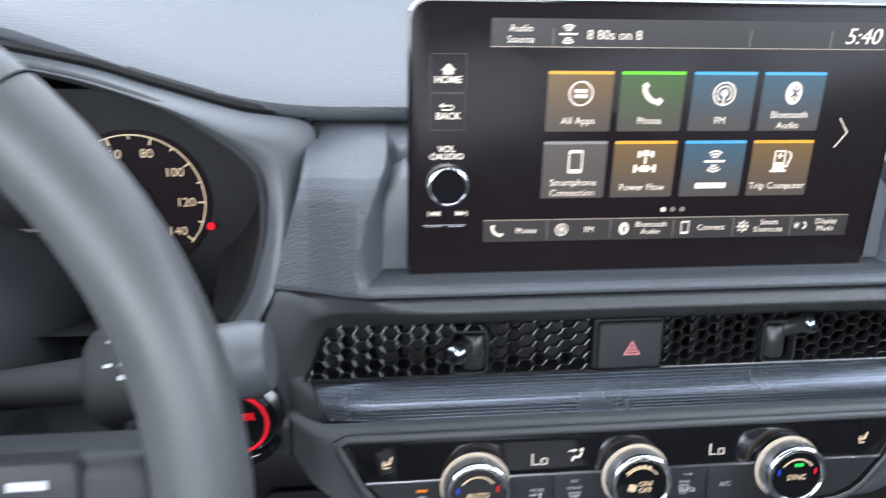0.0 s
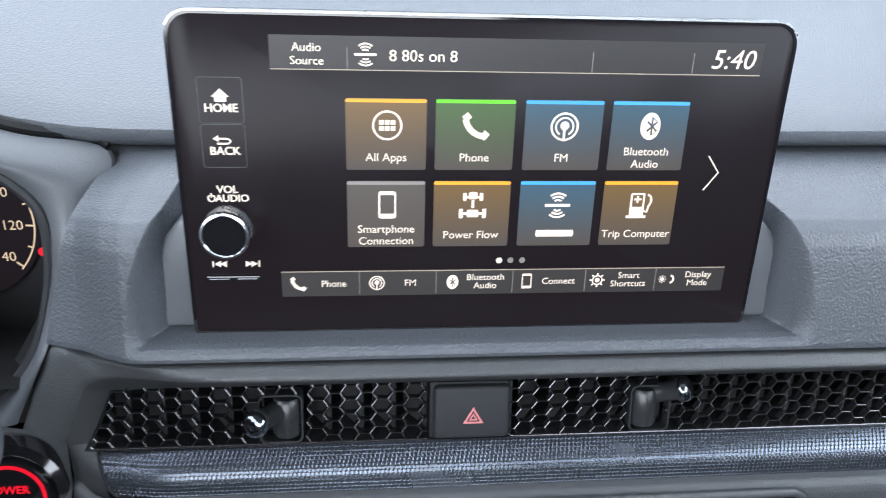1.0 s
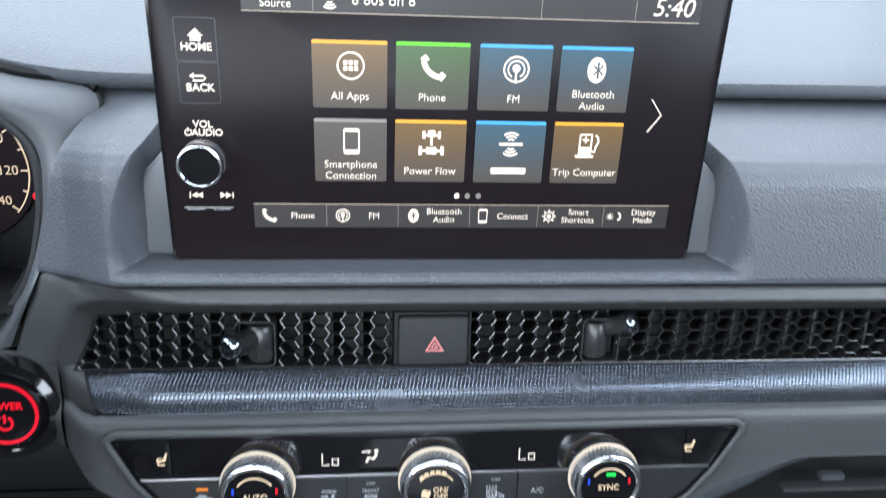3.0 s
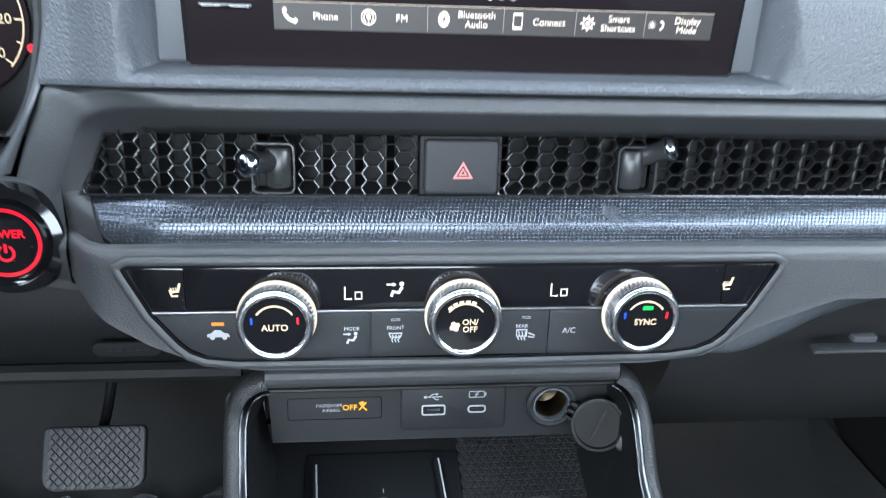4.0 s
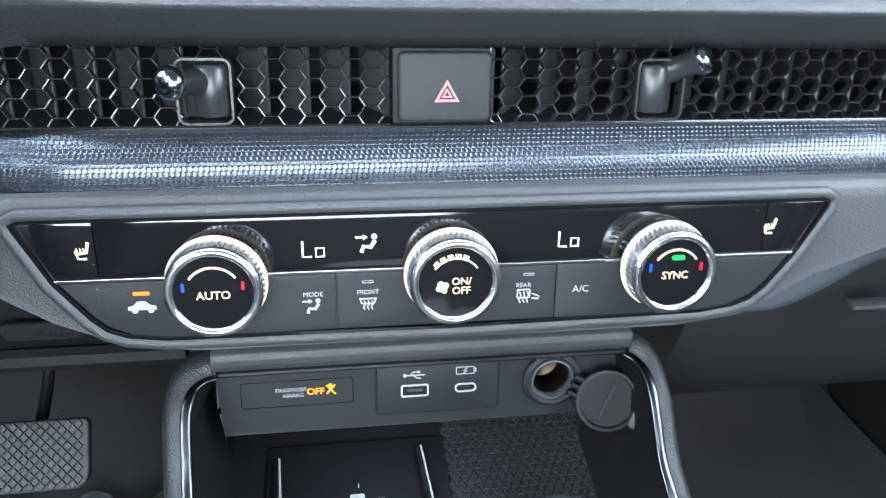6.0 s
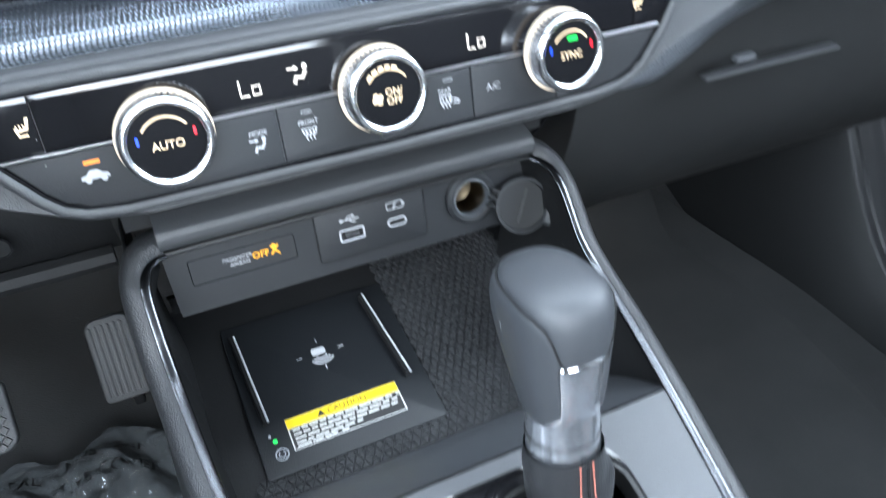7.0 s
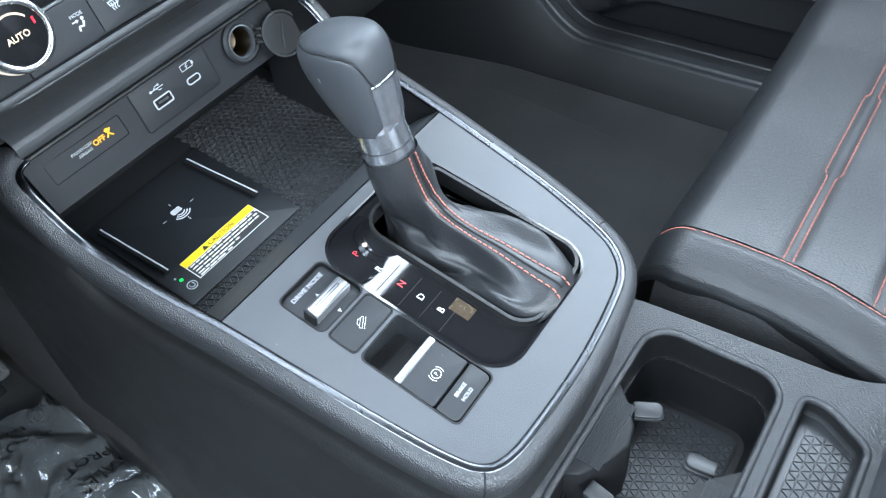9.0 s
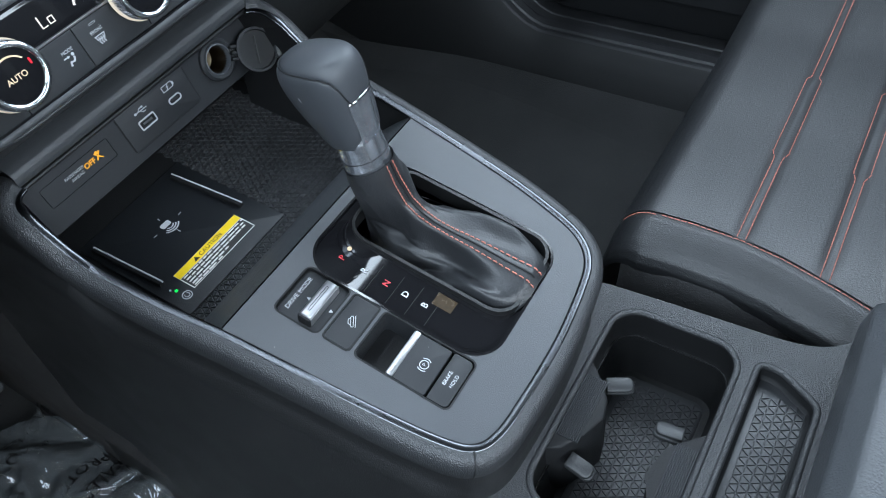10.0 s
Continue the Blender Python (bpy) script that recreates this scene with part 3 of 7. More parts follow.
def ridge(p, t, z0, z1, bm):
    """One thin wall of the grille with a rounded front."""
    d = (Vector(p[1]) - Vector(p[0])).normalized()
    s = Vector((-d.y, d.x)) * t
    prof = ((0.8, z0), (1.0, z1 - 0.0007), (0.75, z1 - 0.0002), (0, z1), (-0.75, z1 - 0.0002), (-1.0, z1 - 0.0007), (-0.8, z0))
    rows = [[bm.verts.new((q[0] + k * s.x, q[1] + k * s.y, z)) for k, z in prof] for q in p]
    for i in range(6):
        bm.faces.new((rows[0][i], rows[0][i + 1], rows[1][i + 1], rows[1][i]))


def clipped(p, sides):
    """The stretch of a line that lies inside all half-planes (a, b, c): a x + b y <= c."""
    lo, hi = 0.0, 1.0
    (x0, y0), (x1, y1) = p
    for a, b, c in sides:
        f0, f1 = a * x0 + b * y0 - c, a * x1 + b * y1 - c
        if f0 > 0 and f1 > 0:
            return None
        if f0 > 0:
            lo = max(lo, f0 / (f0 - f1))
        elif f1 > 0:
            hi = min(hi, f0 / (f0 - f1))
    if hi - lo < 0.04:
        return None
    return [(x0 + (x1 - x0) * k, y0 + (y1 - y0) * k) for k in (lo, hi)]


def honeycomb(x0, x1, seat_x, slant, hole):
    """Six-sided cells between two ends, cut off at the border; seat_x is the middle of one cell."""
    a, wide, t = 0.00411, 1.22, 0.00037
    lo, hi = -0.0183, 0.0125
    sides = [(-1.0, slant, -x0 + slant * lo), (1.0, 0.0, x1), (0.0, -1.0, -lo), (0.0, 1.0, hi)]
    bm, done = fresh(), set()
    step_x = 1.5 * a * wide
    c0, c1 = int((x0 - seat_x) / step_x) - 2, int((x1 - seat_x) / step_x) + 2
    for c in range(c0, c1):
        for r in range(-4, 5):
            cy = -0.0042 + math.sqrt(3) * a * (r + 0.5 * (c % 2))
            cx = seat_x + step_x * c + 0.06 * (cy + 0.004)
            for k in range(6):
                p = [(cx + a * wide * math.cos(math.pi / 3 * q) + 0.06 * a * math.sin(math.pi / 3 * q), cy + a * math.sin(math.pi / 3 * q)) for q in (k, k + 1)]
                key = tuple(round(2e4 * (p[0][i] + p[1][i]) / 2) for i in (0, 1))
                if any((key[0] + i, key[1] + j) in done for i in (-1, 0, 1) for j in (-1, 0, 1)):
                    continue
                done.add(key)
                p = clipped(p, sides)
                if p is None:
                    continue
                mx, my = (p[0][0] + p[1][0]) / 2, (p[0][1] + p[1][1]) / 2
                if hole[0] < mx < hole[1] and hole[2] < my < hole[3]:
                    continue
                ridge(p, t, -0.0046, -0.0005, bm)
    return bm


def vent(name, x0, x1, seat_x, slant, tab_x, tip):
    v = thing(name, "black honeycomb air vent with a stubby chrome-tipped tab", "air vent", (tab_x, 0.01, 0.735), group="dashboard air vents")
    part("honeycomb", finish(honeycomb(x0, x1, seat_x, slant, (tab_x - 0.0100, tab_x + 0.0100, -0.0176, 0.0068)), VENT, smooth=True), M_GRILLE, v)
    o = rrect(0.0204, 0.0246, 0.0034, tab_x, -0.0054)
    part("tab_frame", finish(band(o, inset(o, 0.0009), -0.0060, 0.0006), VENT), M_TAB, v)
    part("tab_pocket", finish(plate(inset(o, 0.0009), -0.0120, -0.0100), VENT), M_DARK, v)
    edge = [(x0 + slant * 0.029, 0.0110), (x0 + slant * 0.012, -0.0062), (x0 + 0.0004, -0.0150), (x0 + 0.0008, -0.0172), (x0 + 0.0028, -0.0184), (x1, -0.0184)]
    part("border_wire", finish(tube([Vector((x, y, -0.0004)) for x, y in edge], 0.00055, 8), VENT), M_GRILLE, v)
    n = int((x1 - x0) / 0.0155)
    for i in range(n):
        x = x0 + 0.012 + i * 0.0155
        if abs(x - tab_x) < 0.009:
            continue
        part("vane", finish(box(0.0015, 0.031, 0.0170, edge=0.0005), VENT @ pose(x, -0.002, -0.0158, 0, 38 if x < 0 else -38, 0)), M_VANE, v)
    base = Vector((tab_x + (0.0030 if x0 < 0 else -0.0030), 0.008, 0.7455))
    go = Vector(tip) - base
    q = go.to_track_quat("Z", "Y").to_matrix().to_4x4()
    L = go.length
    t = part("tab", finish(lathe([(0.0, 0.0), (0.0052, 0.0), (0.0056, 0.002), (0.0052, L * 0.30), (0.0048, L * 0.50), (0.0048, L * 0.74), (0.0058, L * 0.80), (0.0062, L * 0.86), (0.0, L * 0.87)], 28),
                           Matrix.Translation(base) @ q), M_TAB, v, "", 60)
    part("chrome_tip", finish(lathe([(0.0, L * 0.84), (0.0059, L * 0.855), (0.0062, L * 0.90), (0.0057, L * 0.96), (0.0040, L * 1.0), (0.0020, L * 1.015), (0.0, L * 1.018)], 28), Matrix.Translation(base) @ q), M_TIP, t, "polished chrome tip", 60)
    side = 1 if tip[0] < tab_x else -1
    part("tab_hinge", finish(lathe([(0.0, -0.0095), (0.0058, -0.0095), (0.0068, -0.0080), (0.0068, 0.0080), (0.0058, 0.0095), (0.0, 0.0095)], 32), VENT @ pose(tab_x + 0.0025 * side, -0.0050, -0.0035, 90, 0, 0)), M_TAB, v, "ribbed swivel barrel", 40)
    return v


vent("air_vent", -0.1780, -0.0216, -0.1262, 0.43, -0.0904, (-0.1015, -0.0165, 0.7542))
vent("air_vent", 0.0172, 0.4600, 0.0339, 0.0, 0.0876, (0.1034, -0.0058, 0.7602))

# hazard switch
hz = thing("hazard_switch", "grey rectangular hazard switch with a pale red warning triangle", "switch", (0, 0, 0.733))
part("surround", finish(plate(rrect(0.0400, 0.0290, 0.0012, -0.0008, -0.0038), -0.020, -0.0010, 0.0006), VENT), M_DARK, hz)
part("key", finish(plate(rrect(0.0362, 0.0268, 0.0026, -0.0008, -0.0038), -0.006, 0.0030, 0.0018, steps=4), VENT, False), M_BUTTON, hz, sharp=12)
tri = [(-0.0050, -0.0092), (0.0048, -0.0092), (-0.0001, -0.0008)]
part("triangle_outline", finish(band(tri, inset(tri, 0.0009), 0.0029, 0.0032), VENT, False), M_HAZ, hz)
small = inset(tri, 0.0016)
part("triangle_inner", finish(band(small, inset(small, 0.0006), 0.0029, 0.0032), VENT, False), M_HAZ, hz)

# ---- central display ----
SCREEN = lean(0, 0.0013, 0.795, 6.73)
VS = 1 / math.cos(radians(6.73))


def sv(z):
    """Height along the display's face of a level."""
    return (z - 0.795) * VS


M_SCREEN_WHITE = glow("screen_white", (1.0, 0.90, 0.78), 0.85)
M_SCREEN_LINE = glow("screen_line", (0.75, 0.62, 0.48), 0.35)
M_SCREEN_DIM = glow("screen_dim", (0.5, 0.45, 0.4), 0.15)
M_BAR = glow("screen_bar", (0.055, 0.05, 0.048), 0.3)


def tile_material(name, top):
    m = material(name, (0.01, 0.01, 0.01), 0.3, mottle=0)
    n, l = m.node_tree.nodes, m.node_tree.links
    at, sep, ramp = n.new("ShaderNodeTexCoord"), n.new("ShaderNodeSeparateXYZ"), n.new("ShaderNodeValToRGB")
    l.new(at.outputs["Generated"], sep.inputs[0])
    l.new(sep.outputs["Z"], ramp.inputs[0])
    e = ramp.color_ramp.elements
    e[0].position, e[0].color = 0.0, (0.125, 0.110, 0.098, 1)
    e[1].position, e[1].color = 1.0, (*top, 1)
    mid = e.new(0.5)
    mid.color = (*[0.55 * a + 0.45 * b for a, b in zip((0.125, 0.110, 0.098), top)], 1)
    b = n["Principled BSDF"]
    l.new(ramp.outputs[0], b.inputs["Emission Color"])
    b.inputs["Emission Strength"].default_value = 0.8
    return m


TILES = {"orange": (tile_material("tile_orange", (0.30, 0.18, 0.05)), glow("edge_orange", (1.0, 0.42, 0.03), 0.9)),
         "green": (tile_material("tile_green", (0.08, 0.22, 0.05)), glow("edge_green", (0.12, 0.85, 0.02), 0.9)),
         "blue": (tile_material("tile_blue", (0.06, 0.19, 0.30)), glow("edge_blue", (0.05, 0.40, 0.95), 0.9)),
         "grey": (tile_material("tile_grey", (0.16, 0.15, 0.14)), glow("edge_grey", (0.32, 0.30, 0.29), 0.7))}

disp = thing("infotainment_display", "wide black tablet-style touch display with a home menu lit up", "touch screen", (0, 0.012, 0.793))
outline = rrect(0.2470, 0.1335, [0.009, 0.009, 0.0025, 0.0025], 0.0, 0.0650, 6)
part("glass", finish(plate(outline, -0.004, 0.0, 0.0006), SCREEN), M_GLASS, disp, "glossy black cover glass", 60)
back = rrect(0.2490, 0.1355, [0.010, 0.010, 0.003, 0.003], 0.0, 0.0650, 6)
part("dark_rim", finish(band(back, inset(back, 0.0013), -0.010, 0.0001), SCREEN), M_PIANO, disp, "", 60)
part("silver_edge", finish(stroke(arc(0.0090, 158, 90, -0.1153, 0.1238, 6) + arc(0.0090, 90, 22, 0.1153, 0.1238, 6), 0.0008, -0.004, 0.0006), SCREEN), M_SILVER, disp, "thin bright metal edge over the top", 60)
part("rear_shell", finish(plate(inset(back, 0.0006), -0.0200, -0.0032), SCREEN), M_DARK, disp)


for side in (-1, 1):
    edge = [(0.112, -0.0022), (0.1405, -0.0022), (0.1428, -0.0012), (0.1440, 0.0020), (0.1436, 0.0085), (0.1420, 0.0185), (0.1390, 0.0300), (0.1345, 0.0400), (0.1280, 0.0470), (0.1200, 0.0515), (0.112, 0.0530)]
    edge = edge if side > 0 else [(-x, y) for x, y in reversed(edge)]
    part("cradle_cheek", finish(plate(edge, -0.050, -0.0055, 0.0025), SCREEN), M_CHEEK_LIT, disp, "grey moulded cradle beside the glass", 50)

UP = 0.00025


def on_screen(name, bm, mat, parent=disp, smooth=False):
    return part(name, finish(bm, SCREEN, smooth), mat, parent)


def at_screen(bm, x, z, k=1.0):
    bm.transform(Matrix.Translation((x, sv(z), UP)) @ Matrix.Diagonal((k, k, 1, 1)))
    return bm


def rect(w, h, x, y, z0=0.0, z1=0.00012, r=0.0):
    return plate(rrect(w, h, r or 1e-4, x, y, 2), z0, z1)


# icons in millimetres-like units round their own middle, scaled when placed
T = 0.00012


def icon_apps():
    b = band(ring(0.0066, 36), ring(0.0057, 36), 0, T)
    for i in (-1, 0, 1):
        for j in (-0.5, 0.5):
            b = join(b, rect(0.0020, 0.0020, 0.0025 * i, 0.0027 * j, 0, T))
    return b


def icon_phone():
    return join(stroke(arc(0.0092, 190, 262, 0.0042, 0.0046, 12), 0.0026, 0, T), stroke([(-0.0056, 0.0030), (-0.0030, 0.0050)], 0.0030, 0, T), stroke([(0.0026, -0.0056), (0.0050, -0.0028)], 0.0030, 0, T))


def icon_fm():
    return join(band(ring(0.0064, 36), ring(0.0055, 36), 0, T), stroke(arc(0.0040, -60, 240), 0.0008, 0, T), plate(ring(0.0020, 20, 0, 0.0004), 0, T), rect(0.0011, 0.0060, 0, -0.0036, 0, T))


def icon_wireless():
    rune = [(-0.0020, 0.0020), (0.0021, -0.0019), (0, -0.0038), (0, 0.0038), (0.0021, 0.0019), (-0.0020, -0.0020)]
    return plate(ring(0.0062, 32, 0, 0, 0.0046), 0, T), stroke(rune, 0.0008, T, T * 2)


def icon_handset():
    o = rrect(0.0080, 0.0130, 0.0012)
    return join(band(o, inset(o, 0.0008), 0, T), rect(0.0072, 0.0016, 0, 0.0055, 0, T), rect(0.0072, 0.0022, 0, -0.0053, 0, T))


def icon_axles():
    return join(rect(0.0040, 0.0034, 0, 0.0048, 0, T, 0.0008), rect(0.0016, 0.0038, -0.0038, 0.0042, 0, T, 0.0004), rect(0.0016, 0.0038, 0.0038, 0.0042, 0, T, 0.0004), rect(0.0080, 0.0010, 0, 0.0040, 0, T),
                rect(0.0012, 0.0040, 0, 0.0008, 0, T), rect(0.0018, 0.0046, -0.0054, -0.0038, 0, T, 0.0004), rect(0.0018, 0.0046, 0.0054, -0.0038, 0, T, 0.0004), rect(0.0104, 0.0012, 0, -0.0038, 0, T), rect(0.0054, 0.0036, 0, -0.0038, 0, T, 0.0006))


def icon_waves():
    b = [stroke(arc(r, 50, 130, 0, 0.0002 + 0.0, 8), 0.0009, 0, T) for r in (0.0024, 0.0040, 0.0056)]
    b += [stroke(arc(r, 230, 310, 0, -0.0002, 8), 0.0009, 0, T) for r in (0.0024, 0.0040, 0.0056)]
    return join(*b, rect(0.0120, 0.0014, 0, 0, 0, T, 0.0004))


def icon_pump():
    o = rrect(0.0068, 0.0110, 0.0008, -0.0014, 0.0004)
    return join(band(o, inset(o, 0.0009), 0, T), rect(0.0068, 0.0042, -0.0014, -0.0030, 0, T), rect(0.0034, 0.0009, -0.0014, 0.0028, 0, T), rect(0.0009, 0.0034, -0.0014, 0.0028, 0, T), rect(0.0096, 0.0013, -0.0014, -0.0058, 0, T),
                stroke([(0.0022, -0.0030), (0.0036, -0.0034), (0.0040, -0.0010), (0.0052, 0.0018), (0.0048, 0.0040), (0.0034, 0.0052)], 0.0010, 0, T))


def icon_gear():
    b = [band(ring(0.0044, 24), ring(0.0034, 24), 0, T), plate(ring(0.0020, 16), 0, T)]
    b += [stroke([(0.0046 * math.cos(a), 0.0046 * math.sin(a)), (0.0062 * math.cos(a), 0.0062 * math.sin(a))], 0.0012, 0, T) for a in np.arange(8) * math.pi / 4]
    return join(*b)


def icon_sunmoon():
    b = [plate(ring(0.0016, 16, -0.0036), 0, T), stroke(arc(0.0034, -75, 75, 0.0024, 0, 10), 0.0016, 0, T)]
    b += [stroke([(-0.0036 + 0.0021 * math.cos(a), 0.0021 * math.sin(a)), (-0.0036 + 0.0033 * math.cos(a), 0.0033 * math.sin(a))], 0.0006, 0, T) for a in np.arange(8) * math.pi / 4]
    return join(*b)


COLS = (-0.0415, -0.0055, 0.0310, 0.0672)
APPS = [("orange", icon_apps, ("All Apps",)), ("green", icon_phone, ("Phone",)), ("blue", icon_fm, ("FM",)), ("blue", icon_wireless, ("Bluetooth", "Audio")),
        ("grey", icon_handset, ("Smartphone", "Connection")), ("orange", icon_axles, ("Power Flow",)), ("blue", icon_waves, None), ("orange", icon_pump, ("Trip Computer",))]
for i, (tint, icon, text) in enumerate(APPS):
    x, zc = COLS[i % 4], (0.8805, 0.8468)[i // 4]
    h = 0.0290
    t = on_screen("app_tile", rect(0.0323, h * VS, x, sv(zc), 0, UP * 0.5, 0.0008), TILES[tint][0])
    on_screen("tile_edge", rect(0.0321, 0.0014, x, sv(zc) + h / 2 - 0.0008, 0, UP * 0.8, 0.0005), TILES[tint][1], t)
    two = text is not None and len(text) == 2
    made = icon()
    if isinstance(made, tuple):
        on_screen("icon_mark", at_screen(made[1], x + 0.0010, zc + 0.0042), TILES[tint][0], t)
        made = made[0]
    on_screen("icon", at_screen(made, x + 0.0004, zc + (0.0042 if two else 0.0038), 0.92), M_SCREEN_WHITE, t)
    if text is None:
        on_screen("caption_bar", rect(0.0165, 0.0030, x, sv(zc - 0.0088), UP, UP + T, 0.0006), M_SCREEN_WHITE, t)
    elif two:
        on_screen("caption", join(words(text[0], 0.0049, x, sv(zc - 0.0064), UP), words(text[1], 0.0049, x, sv(zc - 0.0117), UP)), M_SCREEN_WHITE, t)
    else:
        on_screen("caption", words(text[0], 0.0049, x, sv(zc - 0.0092), UP), M_SCREEN_WHITE, t)

# status line
on_screen("status_band", rect(0.1970, 0.0125, 0.0125, sv(0.9123), 0, UP * 0.3), glow("status_tint", (0.03, 0.024, 0.024), 0.12))
on_screen("status_rule", rect(0.1970, 0.00035, 0.0125, sv(0.9058), 0, UP), M_SCREEN_LINE)
for x in (-0.0565, 0.0405, 0.0820):
    on_screen("status_divider", rect(0.0003, 0.0085, x, sv(0.9100), 0, UP), M_SCREEN_DIM)
on_screen("status_text", join(words("Audio", 0.0046, -0.0720, sv(0.9142), UP), words("Source", 0.0046, -0.0720, sv(0.9092), UP)), M_SCREEN_WHITE)
on_screen("station_text", words("8 80s on 8", 0.0063, -0.0405, sv(0.9115), UP, "LEFT"), M_SCREEN_WHITE)
on_screen("station_icon", at_screen(icon_waves(), -0.0495, 0.9117, 0.72), M_SCREEN_WHITE)
on_screen("clock", words("5:40", 0.0108, 0.0985, sv(0.9120), UP, slant=0.18), M_SCREEN_WHITE)
on_screen("next_arrow", stroke([(0.0950, sv(0.8722)), (0.1003, sv(0.8650)), (0.0948, sv(0.8572))], 0.00055, 0, UP), M_SCREEN_WHITE)
for i, x in enumerate((0.0076, 0.0126, 0.0178)):
    on_screen("page_dot", plate(ring(0.0013, 16, x, sv(0.8255)), 0, UP), M_SCREEN_WHITE if i == 0 else M_SCREEN_DIM)

# shortcut bar
on_screen("shortcut_bar", rect(0.1972, 0.0115, 0.0125, sv(0.8153), 0, UP * 0.3), M_BAR)
on_screen("shortcut_rule", rect(0.1972, 0.00032, 0.0125, sv(0.8211), 0, UP), M_SCREEN_LINE)
for x in (-0.0530, -0.0197, 0.0142, 0.0470, 0.0792):
    on_screen("shortcut_divider", rect(0.0003, 0.0105, x, sv(0.8155), 0, UP), M_SCREEN_DIM)
SHORT = [(-0.0790, icon_phone, 0.55, -0.0640, ("Phone",)), (-0.0455, icon_fm, 0.52, -0.0310, ("FM",)), (-0.0125, icon_wireless, 0.55, 0.0020, ("Bluetooth", "Audio")),
         (0.0205, icon_handset, 0.55, 0.0348, ("Connect",)), (0.0525, icon_gear, 0.55, 0.0668, ("Smart", "Shortcuts")), (0.0845, icon_sunmoon, 0.55, 0.0990, ("Display", "Mode"))]
for xi, icon, k, xt, text in SHORT:
    made = icon()
    if isinstance(made, tuple):
        on_screen("icon_mark", at_screen(made[1], xi, 0.8156, k), M_BAR)
        made = made[0]
    on_screen("shortcut_icon", at_screen(made, xi, 0.8156, k), M_SCREEN_WHITE)
    if len(text) == 2:
        on_screen("shortcut_text", join(words(text[0], 0.0042, xt, sv(0.8178), UP), words(text[1], 0.0042, xt, sv(0.8138), UP)), M_SCREEN_WHITE)
    else:
        on_screen("shortcut_text", words(text[0], 0.0043, xt, sv(0.8155), UP), M_SCREEN_WHITE)

# touch keys and volume knob on the black margin
M_KEY = material("key_outline", (0.05, 0.05, 0.055), 0.4, mottle=0)
for z0, z1 in ((0.8846, 0.9025), (0.8668, 0.8842)):
    o = rrect(0.0172, (z1 - z0) * VS, 0.0012, -0.1056, sv((z0 + z1) / 2))
    on_screen("key_outline", band(o, inset(o, 0.00025), 0, UP * 0.5), M_KEY)
on_screen("home_icon", join(at_screen(plate([(-0.0034, 0.0), (0.0034, 0.0), (0.0, 0.0032)], 0, T), -0.1056, 0.8950), at_screen(rect(0.0044, 0.0024, 0, -0.0010, 0, T), -0.1056, 0.8952)), M_SCREEN_WHITE)
on_screen("home_text", words("HOME", 0.0046, -0.1056, sv(0.8907), UP, bold=0.02), M_SCREEN_WHITE)
on_screen("back_icon", join(at_screen(stroke([(-0.0026, 0.0010), (0.0018, 0.0010), (0.0028, 0.0000), (0.0018, -0.0010), (-0.0026, -0.0010)], 0.0007, 0, T), -0.1056, 0.8776), at_screen(plate([(-0.0020, 0.0024), (-0.0040, 0.0010), (-0.0020, -0.0003)], 0, T), -0.1056, 0.8776)), M_SCREEN_WHITE)
on_screen("back_text", words("BACK", 0.0046, -0.1053, sv(0.8737), UP, bold=0.02), M_SCREEN_WHITE)
on_screen("volume_text", join(words("VOL", 0.0044, -0.1057, sv(0.8578), UP, bold=0.02), words("AUDIO", 0.0042, -0.1040, sv(0.8541), UP, bold=0.02), at_screen(stroke(arc(0.0014, 120, 420), 0.0005, 0, T), -0.1122, 0.8541), at_screen(rect(0.0005, 0.0018, 0, 0.0012, 0, T), -0.1122, 0.8541)), M_SCREEN_WHITE)
for x, s in ((-0.1112, -1), (-0.0978, 1)):
    tri2 = [at_screen(plate([(s * -0.0016 + o, 0.0014), (s * -0.0016 + o, -0.0014), (s * 0.0010 + o, 0.0)][::s], 0, T), x, 0.8252) for o in (-0.0012, 0.0012)]
    on_screen("skip_icon", join(*tri2, at_screen(rect(0.0005, 0.0028, s * 0.0028, 0, 0, T), x, 0.8252)), M_SCREEN_WHITE)
on_screen("skip_key", plate(rrect(0.0228, 0.0026, 0.0012, -0.1060, sv(0.8188)), 0, 0.0012, 0.0006), M_PIANO)
on_screen("skip_key_line", join(rect(0.0080, 0.0003, -0.1118, sv(0.8187), 0.0012, 0.0013), rect(0.0080, 0.0003, -0.1002, sv(0.8187), 0.0012, 0.0013)), M_LEGEND)


def knurled(r, z0, z1, n, depth, bm=None):
    """A ridged collar."""
    bm = bm or fresh()
    rows = []
    for k, z in enumerate(np.linspace(z0, z1, 5)):
        rim_in = 0.0005 if k in (0, 4) else 0.0
        rows.append([])
        for i in range(n):
            q = r - rim_in - (depth if i % 3 == 2 else 0)
            a = 2 * math.pi * (i + 0.55 * (k - 2)) / n
            rows[-1].append(bm.verts.new((q * math.cos(a), q * math.sin(a), z)))
    for a, b in zip(rows, rows[1:]):
        for i in range(n):
            bm.faces.new((a[i], a[(i + 1) % n], b[(i + 1) % n], b[i]))
    return bm


VK = SCREEN @ Matrix.Translation((-0.1060, sv(0.8422), 0))
knob = part("volume_knob", finish(lathe([(0.0, 0.0), (0.0088, 0.0), (0.0088, 0.0125), (0.0, 0.0125)]), VK), M_PIANO, disp)
part("knurled_collar", finish(knurled(0.0098, 0.001, 0.0100, 108, 0.0008), VK, False), M_KNURL, knob, "knurled silver collar")
